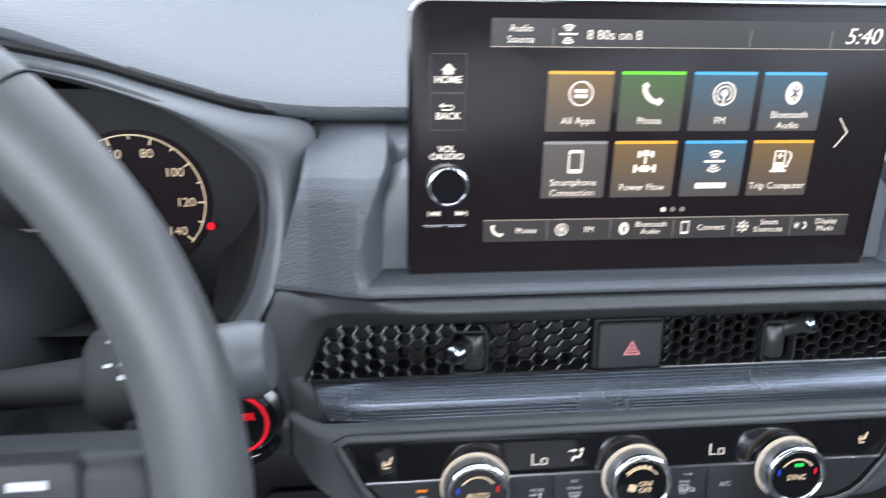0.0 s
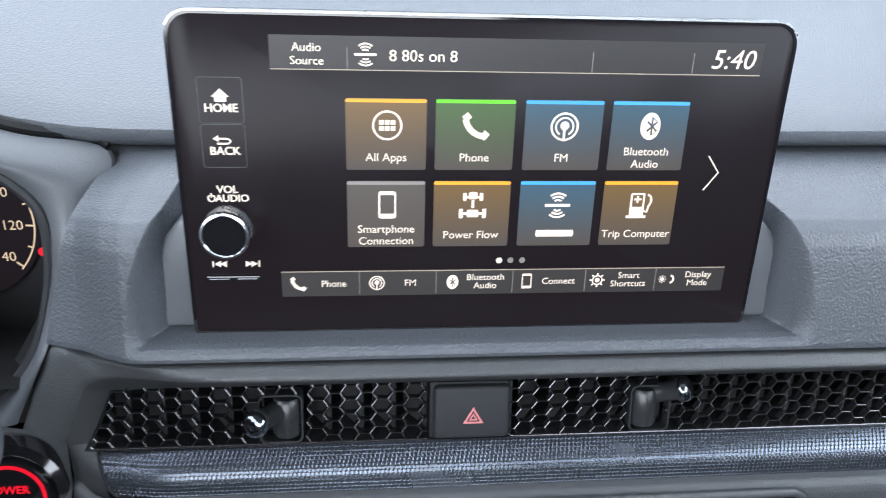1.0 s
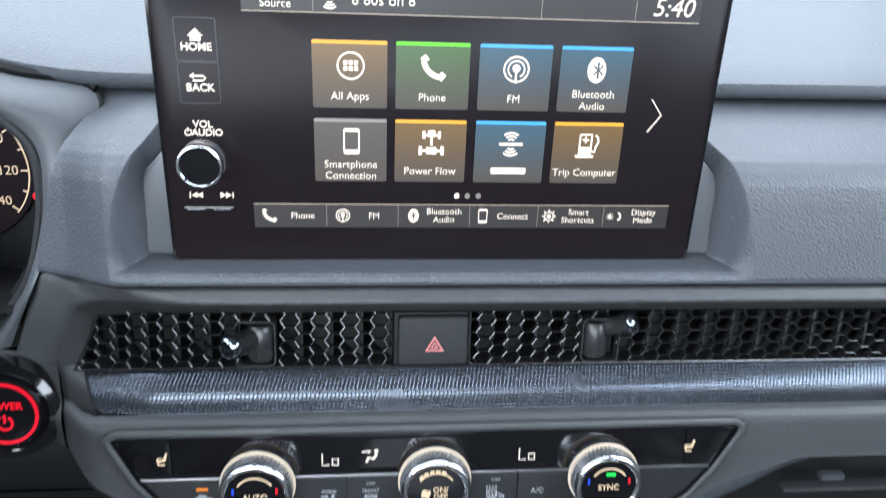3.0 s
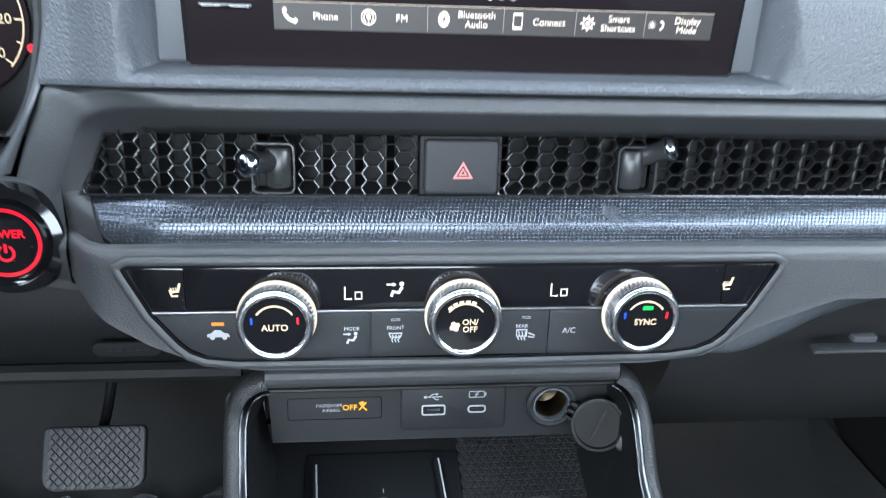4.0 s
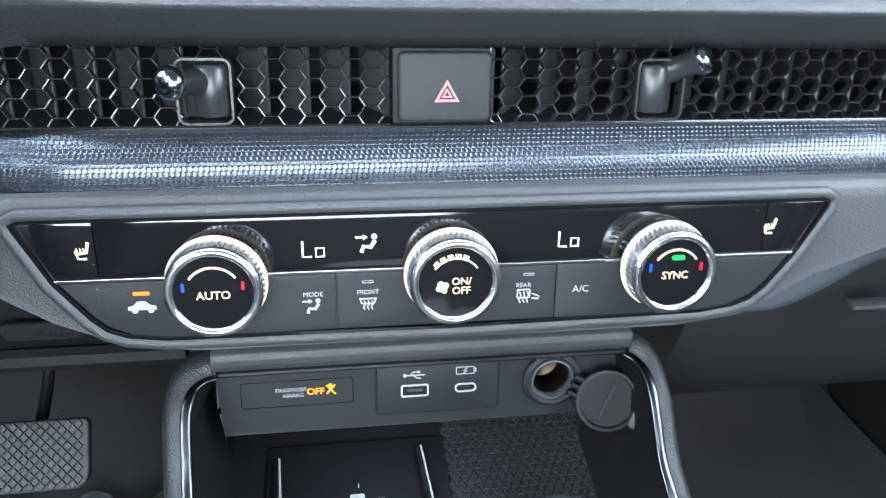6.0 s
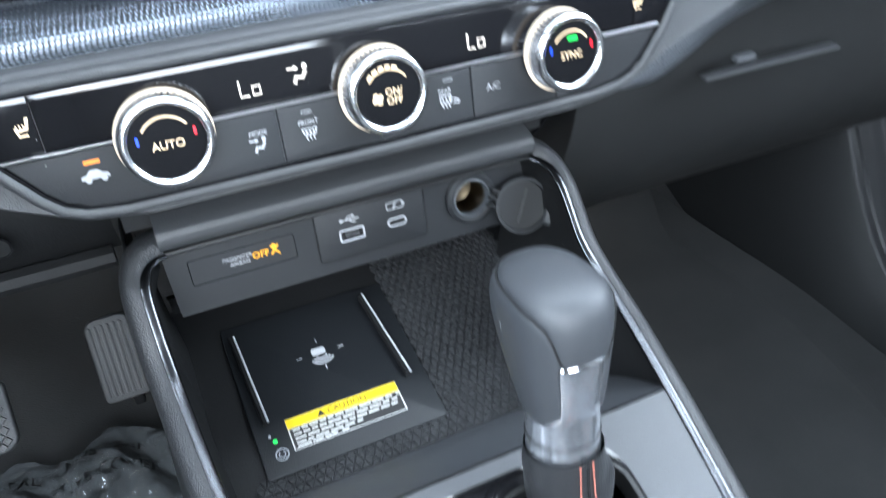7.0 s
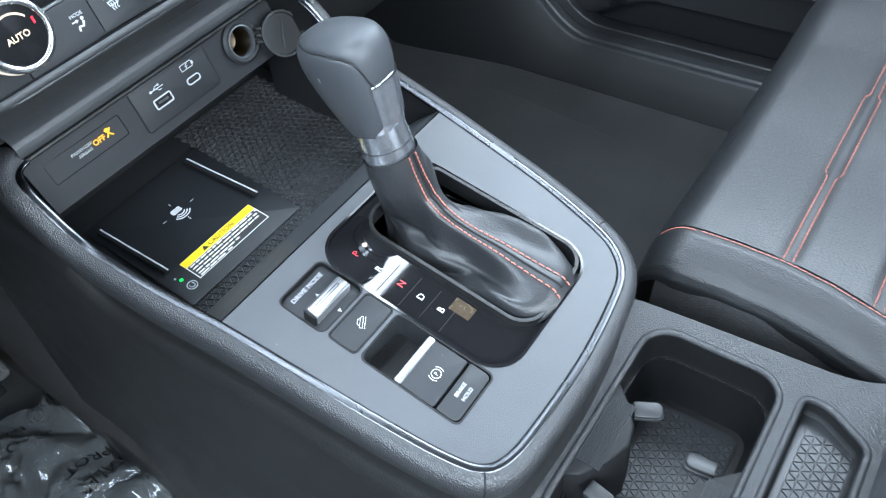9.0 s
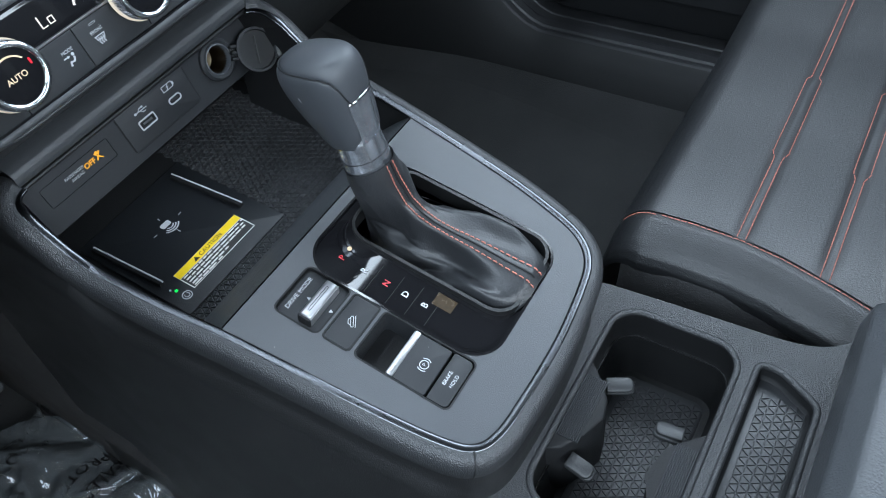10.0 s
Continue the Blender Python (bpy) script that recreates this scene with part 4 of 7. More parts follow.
part("knob_rim", finish(lathe([(0.0084, 0.0095), (0.0099, 0.0098), (0.0101, 0.0115), (0.0097, 0.0128), (0.0088, 0.0131), (0.0084, 0.0124)]), VK), M_BEZEL, knob, "bright chrome rim")
part("knob_cap", finish(lathe([(0.0, 0.0110), (0.0086, 0.0110), (0.0085, 0.0122), (0.0, 0.0126)]), VK), M_PIANO, knob)

# ---- climate panel ----
CLIM = lean(0, -0.0320, 0.683, 14)
VC = 1 / math.cos(radians(14))


def cv(z):
    return (z - 0.683) * VC


clim = thing("climate_panel", "gloss black climate strip over matte grey keys, with three knobs", "climate control", (0, -0.035, 0.658))
full = [(0.1590, cv(0.7058)), (-0.1565, cv(0.7055)), (-0.1585, cv(0.7045)), (-0.1580, cv(0.7030)), (-0.1478, cv(0.6832)), (-0.1365, cv(0.6690)), (-0.1310, cv(0.6640)), (-0.1240, cv(0.6612)), (-0.1100, cv(0.6595)), (0.0, cv(0.6585)),
        (0.1090, cv(0.6595)), (0.1240, cv(0.6615)), (0.1318, cv(0.6645)), (0.1375, cv(0.6690)), (0.1488, cv(0.6832)), (0.1606, cv(0.7032)), (0.1608, cv(0.7048))]
outer = inset(full, -0.0012)
part("rim", finish(band(outer, full, -0.006, 0.0012), CLIM), M_PIANO, clim)
bead = inset(full, -0.0032)
part("bezel", finish(sweep([Vector((x, y, 0.0)) for x, y in bead], [(0.0026 * math.cos(t), 0.0020 * math.sin(t)) for t in np.linspace(0, 2 * math.pi, 9)[:-1]], (0, 0, 1), True), CLIM), M_DASH, clim, "raised grained bezel", 60)


def climate_face(x0, x1, z0, z1):
    """The stretch of the panel between two ends, slanted where the panel slants."""
    def left(z):
        return along([(0.6585, -0.118), (0.6612, -0.1240), (0.664, -0.1310), (0.669, -0.1365), (0.6832, -0.1478), (0.7055, -0.1580)], z)

    def right(z):
        return along([(0.6585, 0.118), (0.6615, 0.1240), (0.6645, 0.1318), (0.669, 0.1375), (0.6832, 0.1488), (0.7058, 0.1606)], z)
    zs = np.linspace(z0, z1, 9)
    lo = [(max(x0, left(z) + 0.0003) if x0 > -1 else left(z) + 0.0003, cv(z)) for z in zs]
    hi = [(min(x1, right(z) - 0.0003) if x1 < 1 else right(z) - 0.0003, cv(z)) for z in zs]
    return hi + lo[::-1]


SPL = (-0.1318, 0.1340)
for x0, x1 in ((-9, SPL[0] - 0.0003), (SPL[0] + 0.0003, SPL[1] - 0.0003), (SPL[1] + 0.0003, 9)):
    part("gloss_strip", finish(plate(climate_face(x0, x1, 0.6842, 0.7052), -0.004, 0.0004, 0.0002), CLIM), M_PIANO, clim, "fingerprinted gloss black strip" if x0 > -1 and x1 < 1 else "")
part("silver_line", finish(plate(climate_face(-9, 9, 0.6826, 0.6839), -0.003, 0.0009, 0.0003), CLIM), M_SILVER, clim, "thin silver dividing line")
KEY_EDGES = (-9, -0.0905, -0.0447, -0.0005, 0.0448, 0.0890, 9)
for a, b in zip(KEY_EDGES, KEY_EDGES[1:]):
    part("key", finish(plate(climate_face(a + 0.0003, b - 0.0003, 0.6590, 0.6822), -0.004, 0.0, 0.0005), CLIM), M_BUTTON, clim)
part("recess", finish(plate(inset(full, 0.0004), -0.008, -0.0038), CLIM), M_DARK, clim)


def on_climate(name, bm, x, z, mat, parent=clim, k=1.0):
    bm.transform(Matrix.Translation((x, cv(z), 0.0005)) @ Matrix.Diagonal((k, k, 1, 1)))
    return part(name, finish(bm, CLIM, False), mat, parent)


def icon_seat():
    return join(stroke([(0.0022, 0.0034), (0.0012, -0.0006), (-0.0022, -0.0010)], 0.0012, 0, T), stroke([(-0.0026, 0.0002), (-0.0018, -0.0030), (0.0012, -0.0030)], 0.0009, 0, T),
                *[stroke([(x, 0.0012), (x + 0.0004, 0.0000), (x, -0.0004)], 0.0005, 0, T) for x in (-0.0022, -0.0010, 0.0002)])


def icon_lo():
    w = 0.0009
    return join(stroke([(-0.0046, 0.0036), (-0.0046, -0.0036), (-0.0008, -0.0036)], w, 0, T), stroke([(0.0010, -0.0036), (0.0010, 0.0002), (0.0044, 0.0002), (0.0044, -0.0036)], w, 0, T, closed=True))


def icon_sitter(arrows=True):
    b = [plate(ring(0.0010, 12, 0.0020, 0.0026), 0, T), stroke([(0.0022, 0.0012), (0.0008, -0.0012), (-0.0016, -0.0008), (-0.0024, -0.0030)], 0.0013, 0, T)]
    if arrows:
        b += [stroke([(-0.0044, 0.0024), (-0.0016, 0.0024)], 0.0007, 0, T), plate([(-0.0018, 0.0034), (-0.0018, 0.0014), (-0.0002, 0.0024)], 0, T)]
    return join(*b)


def icon_car():
    return join(plate([(0.0044, -0.0010), (0.0040, 0.0004), (0.0022, 0.0008), (0.0010, 0.0020), (-0.0014, 0.0020), (-0.0028, 0.0006), (-0.0044, 0.0002), (-0.0044, -0.0010)], 0, T), plate(ring(0.0010, 10, 0.0024, -0.0012), 0, T), plate(ring(0.0010, 10, -0.0024, -0.0012), 0, T))


def icon_defrost():
    o = [(0.0032, 0.0018), (-0.0032, 0.0018), (-0.0024, -0.0006), (0.0024, -0.0006)]
    return join(band(o, inset(o, 0.0005), 0, T), *[stroke([(x, 0.0008), (x + 0.0005, -0.0006), (x - 0.0003, -0.0016), (x + 0.0003, -0.0028)], 0.0005, 0, T) for x in (-0.0014, 0.0, 0.0014)])


def icon_rear():
    o = rrect(0.0050, 0.0036, 0.0005, -0.0012, 0.0006)
    return join(band(o, inset(o, 0.0005), 0, T), *[stroke([(x, 0.0014), (x + 0.0005, -0.0002), (x - 0.0003, -0.0014), (x + 0.0003, -0.0028)], 0.0005, 0, T) for x in (-0.0026, -0.0012, 0.0002)], stroke([(0.0018, 0.0006), (0.0046, -0.0006), (0.0044, -0.0016), (0.0018, -0.0012)], 0.0005, 0, T))


def led_slot():
    o = rrect(0.0050, 0.0012, 0.0004)
    return band(o, inset(o, 0.0002), 0, T)


on_climate("seat_heat_icon", icon_seat(), -0.1362, 0.6948, M_CREAM)
on_climate("seat_heat_icon", icon_seat(), 0.1366, 0.6952, M_CREAM)
on_climate("temperature_readout", icon_lo(), -0.0530, 0.6926, M_WHITE, k=0.9)
on_climate("temperature_readout", icon_lo(), 0.0488, 0.6930, M_WHITE, k=0.9)
on_climate("airflow_icon", icon_sitter(), -0.0320, 0.6938, M_WHITE, k=1.15)
on_climate("recirculate_led", rect(0.0060, 0.0016, 0, 0, 0, T, 0.0004), -0.1178, 0.6776, M_ORANGE)
on_climate("recirculate_icon", icon_car(), -0.1178, 0.6722, M_LEGEND, k=1.2)
on_climate("mode_text", words("MODE", 0.0027, 0, 0.0), -0.0540, 0.6742, M_LEGEND)
on_climate("mode_icon", icon_sitter(), -0.0540, 0.6692, M_LEGEND, k=0.95)
on_climate("front_text", words("FRONT", 0.0027, 0, 0.0), -0.0325, 0.6742, M_LEGEND)
on_climate("front_icon", icon_defrost(), -0.0325, 0.6698, M_LEGEND, k=1.1)
on_climate("front_led", led_slot(), -0.0325, 0.6785, M_LEGEND, k=0.9)
on_climate("rear_text", words("REAR", 0.0027, 0, 0.0), 0.0310, 0.6742, M_LEGEND)
on_climate("rear_icon", icon_rear(), 0.0325, 0.6698, M_LEGEND, k=1.15)
on_climate("rear_led", led_slot(), 0.0330, 0.6787, M_LEGEND, k=0.9)
on_climate("ac_text", words("A/C", 0.0043, 0, 0), 0.0555, 0.6715, M_LEGEND)


def climate_knob(x, face):
    K = CLIM @ Matrix.Translation((x, cv(0.6820), 0))
    k = part("knob", finish(lathe([(0.0, -0.002), (0.0160, -0.002), (0.0160, 0.0125), (0.0, 0.0125)]), K), M_PIANO, clim)
    part("rear_collar", finish(knurled(0.0182, 0.0002, 0.0036, 150, 0.0012), K, False), M_DCHROME, k, "dark knurled collar")
    part("light_ring", finish(lathe([(0.0160, 0.0036), (0.0186, 0.0036), (0.0190, 0.0043), (0.0186, 0.0052), (0.0160, 0.0052)], 48), K), M_RING, k, "backlit cream ring")
    part("knurled_collar", finish(knurled(0.0181, 0.0052, 0.0122, 150, 0.0013), K, False), M_KNURL, k, "knurled silver collar")
    part("knob_rim", finish(lathe([(0.0142, 0.0138), (0.0146, 0.0152), (0.0160, 0.0156), (0.0174, 0.0148), (0.0178, 0.0132), (0.0174, 0.0118), (0.0150, 0.0112)], 56), K), M_BEZEL, k, "polished chrome rim", 60)
    part("knob_cap", finish(lathe([(0.0, 0.0120), (0.0146, 0.0120), (0.0144, 0.0140), (0.0, 0.0143)], 48), K), M_PIANO, k)
    L = K @ Matrix.Translation((0, 0, 0.0144))
    part("arc_mark", finish(stroke(arc(0.0100, 35, 145, n=20), 0.0009 if face != "fan" else 0.0007, 0, T), L, False), M_CREAM, k)
    if face != "fan":
        part("cool_mark", finish(rect(0.0011, 0.0034, -0.0106, 0.0026, 0, T, 0.0004), L, False), M_BLUE, k)
        part("warm_mark", finish(rect(0.0011, 0.0034, 0.0106, 0.0026, 0, T, 0.0004), L, False), M_RED, k)
        part("knob_text", finish(words(face, 0.0044, 0, -0.0008, 0, bold=0.015), L, False), M_CREAM, k)
    else:
        for i in range(5):
            part("fan_step", finish(stroke(arc(0.0106, 140 - i * 16, 128 - i * 16, n=4), 0.0022, 0, T), L, False), M_CREAM, k)
        part("knob_text", finish(join(words("ON/", 0.0041, 0.0022, 0.0006, 0, bold=0.015), words("OFF", 0.0041, 0.0022, -0.0032, 0, bold=0.015)), L, False), M_CREAM, k)
        blades = [plate(ring(0.0013, 10, -0.0052 + 0.0014 * math.cos(a), -0.0016 + 0.0014 * math.sin(a)), 0, T) for a in (0.5, 2.1, 3.6, 5.2)]
        part("fan_icon", finish(join(*blades), L, False), M_CREAM, k)
    if face == "SYNC":
        part("sync_led", finish(rect(0.0052, 0.0019, 0.0006, 0.0066, 0, T * 2, 0.0006), L, False), M_GREEN, k)
    return k


climate_knob(-0.0893, "AUTO")
climate_knob(0.0003, "fan")
climate_knob(0.0893, "SYNC")

# ---- centre console ----
PORT = lean(0, 0.0150, 0.572, 14)


def pv(z):
    return (z - 0.572) * VC


RIM = [(-0.1035, 0.0085, 0.5945), (-0.1090, 0.0065, 0.5944), (-0.1137, 0.0020, 0.5936), (-0.1160, -0.0045, 0.5912), (-0.1170, -0.0110, 0.5865), (-0.1168, -0.0214, 0.5760), (-0.1162, -0.0330, 0.5645), (-0.1148, -0.0500, 0.5550), (-0.1112, -0.0900, 0.5440), (-0.1066, -0.1310, 0.5355), (-0.1022, -0.1800, 0.5245),
       (-0.0975, -0.2350, 0.5125), (-0.0925, -0.2740, 0.5040), (-0.0860, -0.2920, 0.5000), (-0.0720, -0.3000, 0.4985), (-0.0450, -0.3025, 0.4980), (0.0, -0.3030, 0.4980), (0.0420, -0.2990, 0.4988), (0.0640, -0.2940, 0.5000), (0.0780, -0.2830, 0.5022),
       (0.0870, -0.2650, 0.5062), (0.0970, -0.2250, 0.5150), (0.1040, -0.1800, 0.5245), (0.1100, -0.1350, 0.5345), (0.1150, -0.0900, 0.5440), (0.1165, -0.0560, 0.5530), (0.1155, -0.0390, 0.5625), (0.1150, -0.0270, 0.5745), (0.1145, -0.0165, 0.5850), (0.1135, -0.0060, 0.5912), (0.1105, 0.0025, 0.5938), (0.1060, 0.0075, 0.5946)]
rim_path = smooth_path(RIM, 6)
centre = Vector((0.002, -0.14, 0))
console = thing("centre_console", "grey centre console with chrome-edged rim and satin top plate", "console", (0, -0.15, FLOOR))


def rim_normal(i):
    """Out of the console's face: up along the sides, leaning towards the cabin round the arch."""
    a = radians(along([(-0.09, 12), (-0.055, 14), (-0.036, 34), (-0.02, 44), (-0.008, 54), (0.002, 68), (0.02, 76)], rim_path[i].y))
    return Vector((0, -math.sin(a), math.cos(a)))


def rim_out(i):
    a, c = rim_path[max(i - 1, 0)], rim_path[min(i + 1, len(rim_path) - 1)]
    o = (c - a).normalized().cross(rim_normal(i)).normalized()
    return o if o.dot(rim_path[i] - Vector((0.002, -0.14, 0.52))) > 0 else -o


BAND = [(0.0012, 0.0010), (0.0040, 0.0018), (0.0075, 0.0008), (0.0102, -0.0022), (0.0116, -0.0080), (0.0112, -0.0160), (0.0092, -0.0225), (0.0050, -0.0255)]
FLANK = [(0.0036, -0.030), (0.0032, -0.046), (0.0060, -0.0515), (0.0100, -0.0560), (0.0118, -0.0640)]


def flank(i, k):
    """Outer face of the console below the rim, step k."""
    p, o = rim_path[i], rim_out(i)
    if k < len(BAND):
        return p + o * BAND[k][0] + rim_normal(i) * BAND[k][1]
    o = Vector((o.x, o.y, 0)).normalized()
    rear = ease(-0.262, -0.296, p.y)
    j = k - len(BAND)
    if j < len(FLANK):
        w, h = FLANK[j]
        return p + o * (0.0034 + (w - 0.0034) * (1 - rear)) + Vector((0, 0, h))
    j = (j - len(FLANK) + 1) / 5
    w = 0.0034 + (0.0084 + 0.024 * j) * (1 - rear)
    return p + o * w + Vector((0, 0, -0.064 + (FLOOR + 0.074 - p.z) * j))


for name, k0, k1, mat in (("rim_band", 0, 7, M_BAND), ("lower_flank", 7, 17, M_FLANK)):
    bm = fresh()
    keep = [i for i in range(len(rim_path)) if k0 == 0 or rim_path[i].y < -0.010]
    grid = [[bm.verts.new(flank(i, k)) for k in range(k0, k1 + 1)] for i in keep]
    if k0:
        ahead = Vector((0, 0.16, 0))
        grid = [[bm.verts.new(v.co + ahead) for v in grid[0]], *grid, [bm.verts.new(v.co + ahead) for v in grid[-1]]]
    for a, b in zip(grid, grid[1:]):
        for k in range(k1 - k0):
            bm.faces.new((a[k], a[k + 1], b[k + 1], b[k]))
    part(name, finish(bm), mat, console, "grained grey band below the rim" if k0 == 0 else "dark lower flank", 60)
for q in (Vector((-0.0860, -0.2920, 0.5)), Vector((0.0870, -0.2650, 0.5062))):
    i = min(range(len(rim_path)), key=lambda n: (rim_path[n] - q).length)
    part("band_seam", finish(tube([flank(i, k) + rim_normal(i) * 0.0001 for k in range(7)], 0.00045, 6)), M_DARK, console)
part("chrome_rim", finish(sweep(rim_path, ring(0.0016, 14, -0.0003, 0.0002, 0.0030))), M_RIM, console, "dark chrome edging", 60)


# inner wall from the rim down into the bin
def bin_wall(i, k):
    p = rim_path[i]
    inward = Vector((-math.copysign(1, p.x), 0, 0))
    s = k / 5
    return p + inward * (0.001 + 0.009 * s ** 1.4) + Vector((0, -0.0 * s, (0.484 - p.z) * s))


for side in (-1, 1):
    idx = [i for i, p in enumerate(rim_path) if p.x * side > 0 and p.y > -0.134]
    bm = fresh()
    g = [[bm.verts.new(bin_wall(i, k)) for k in range(6)] for i in idx if rim_path[i].y < -0.0040]
    g.sort(key=lambda row: row[0].co.y)
    g.append([bm.verts.new(v.co + Vector((0, 0.045, 0))) for v in g[-1]])
    for a, b in zip(g, g[1:]):
        for k in range(5):
            bm.faces.new((a[k], a[k + 1], b[k + 1], b[k]))
    part("bin_wall", finish(bm), M_DARK, console, sharp=60)
    bm = fresh()
    g = []
    for i in idx:
        p = rim_path[i]
        if p.z > 0.582:
            q = Vector((p.x - side * 0.008, 0.024, p.z - 0.006))
            g.append([bm.verts.new(p.lerp(q, k / 3) + Vector((-side * 0.0015, 0, -0.0010))) for k in range(4)])
    for a, b in zip(g, g[1:]):
        for k in range(3):
            bm.faces.new((a[k], a[k + 1], b[k + 1], b[k]))
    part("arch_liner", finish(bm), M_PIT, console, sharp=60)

TOPF = lean(0, -0.148, 0.532, 77.6)
CT = 1 / math.cos(radians(12.4))


def ty(y):
    return (y + 0.148) * CT


def holed(outer, holes, z0, z1):
    """A plate with openings that go through it."""
    bm = fresh()
    edges, loops = [], []
    for o in (outer, *holes):
        v = [bm.verts.new((x, y, z1)) for x, y in o]
        loops.append(v)
        edges += [bm.edges.new((v[i], v[(i + 1) % len(v)])) for i in range(len(v))]
    bmesh.ops.triangle_fill(bm, use_beauty=True, use_dissolve=False, edges=edges)
    for v in loops:
        w = [bm.verts.new((q.co.x, q.co.y, z0)) for q in v]
        for i in range(len(v)):
            bm.faces.new((v[i], v[(i + 1) % len(v)], w[(i + 1) % len(v)], w[i]))
    return bm


top_outline = [(-0.1068, ty(-0.1310))]
for p in rim_path:
    if p.y < -0.132:
        top_outline.append((p.x, ty(p.y)))
top_outline.append((0.1132, ty(-0.1310)))
GEAR = rrect(0.1040, 0.1345 * CT, 0.021, 0.0140, ty(-0.2075), 8)
SWITCH_HOLES = [rrect(0.0376, 0.0340, 0.0045, -0.0570, ty(-0.1635), 5), rrect(0.0362, 0.0200, 0.0030, -0.0570, ty(-0.1921), 5), rrect(0.0362, 0.0662, 0.0040, -0.0570, ty(-0.2368), 5)]
part("top_plate", finish(holed(inset(top_outline, 0.0010), [GEAR, *SWITCH_HOLES], -0.006, 0.0), TOPF, False), M_CONSOLE, console, "satin grey top plate")
part("top_plate_front", finish(sheet(30, 6, lambda u, v: TOPF @ Vector((-0.1064 + 0.2190 * u, ty(-0.1310) + 0.006 * math.sin(v * math.pi / 2) + 0.030 * v, -0.046 * v)))), M_CONSOLE, console)
lip = inset(GEAR, -0.0006)
part("gear_lip", finish(band(lip, inset(GEAR, 0.0010), -0.001, 0.0006), TOPF), M_PIANO, console, "thin gloss black edge")
part("gear_well", finish(plate(inset(GEAR, 0.0002), -0.075, -0.0550), TOPF), M_DARK, console)
for hole in SWITCH_HOLES:
    part("switch_lip", finish(band(inset(hole, -0.0004), inset(hole, 0.0007), -0.003, 0.0002), TOPF), M_DARK, console)
    part("switch_well", finish(plate(inset(hole, 0.0002), -0.030, -0.0200), TOPF), M_DARK, console)

# upper trim that bridges the two rim ends under the dash
BAR = [(0.0180, 0.5950), (0.0105, 0.5958), (0.0078, 0.5978), (0.0068, 0.6012), (0.0072, 0.6046), (0.0090, 0.6074), (0.0130, 0.6090), (0.0350, 0.6120)]
part("bridge_trim", finish(sheet(40, 28, lambda u, v: (-0.1050 + 0.2125 * u, *pick(BAR, v)))), M_DASH, console, "grained bar across the top of the arch", 60)
part("bridge_edge", finish(tube([(x, 0.0095, 0.5944) for x in np.linspace(-0.1035, 0.1065, 12)], 0.0016, 8)), M_PIT, console)
part("bridge_gap", finish(sheet(40, 2, lambda u, v: (-0.118 + 0.238 * u, 0.022 + 0.004 * v, 0.604 + 0.03 * v))), M_DARK, console)

# ---- port panel ----
ports = thing("port_panel", "dark grey port panel with airbag lamp and two charging ports", "port panel", (0, 0.02, 0.552))
PANEL = round_corners([(0.1100, 0.0185), (-0.1060, 0.0185), (-0.1042, -0.0208), (0.1075, -0.0222)], 0.0016, 3)
part("face", finish(holed(PANEL, [ring(0.0140, 32, 0.0702, pv(0.5728))], -0.014, 0.0), PORT, False), M_BUTTON, ports)
part("face_lip", finish(tube([Vector((x, -0.0212 - 0.0007 * (x + 0.10) / 0.2, -0.0012)) for x in np.linspace(-0.1040, 0.1070, 8)], 0.0013, 8), PORT), M_BUTTON, ports)
lampo = rrect(0.0573, 0.0150, 0.0016, -0.0657, 0.0012)
part("airbag_window", finish(band(lampo, inset(lampo, 0.0003), -0.0002, 0.0004), PORT), M_PIANO, ports)
part("airbag_text", finish(join(words("PASSENGER", 0.0031, -0.0692, pv(0.5754), 0.0006, slant=0.2), words("AIRBAG", 0.0031, -0.0680, pv(0.5722), 0.0006)), PORT, False), M_LEGEND, ports)
part("airbag_off", finish(join(words("OFF", 0.0052, -0.0565, pv(0.5738), 0.0006, bold=0.02), plate(ring(0.0011, 12, -0.0489, pv(0.5768)), 0.0006, 0.0008),
                               stroke([(-0.0465, pv(0.5770)), (-0.0489, pv(0.5742)), (-0.0508, pv(0.5720))], 0.0010, 0.0006, 0.0008), stroke([(-0.0508, pv(0.5770)), (-0.0474, pv(0.5728)), (-0.0461, pv(0.5716))], 0.0009, 0.0006, 0.0008)), PORT, False), M_AMBER, ports)
usbo = rrect(0.0655, 0.0312, 0.0024, 0.0078, 0.0006)
part("usb_block", finish(plate(usbo, -0.004, 0.0010, 0.0008), PORT), M_BUTTON, ports)
part("usb_gap", finish(band(inset(usbo, -0.0006), usbo, -0.003, 0.0004), PORT), M_DARK, ports)
for x, w, h, r in ((-0.0047, 0.0150, 0.0074, 0.0016), (0.0226, 0.0118, 0.0054, 0.0026)):
    o = rrect(w, h, r, x, pv(0.5708), 6)
    p = part("port_rim", finish(band(o, inset(o, 0.0010), 0.0004, 0.0014), PORT), M_LEGEND, ports, "pale port surround")
    part("port_socket", finish(plate(inset(o, 0.0009), 0.0006, 0.0011), PORT), M_DARK, p)
    part("port_tongue", finish(rect(w * 0.55, h * 0.22, x, pv(0.5710), 0.0010, 0.0013), PORT), M_SILVER if w > 0.013 else M_BUTTON, p)
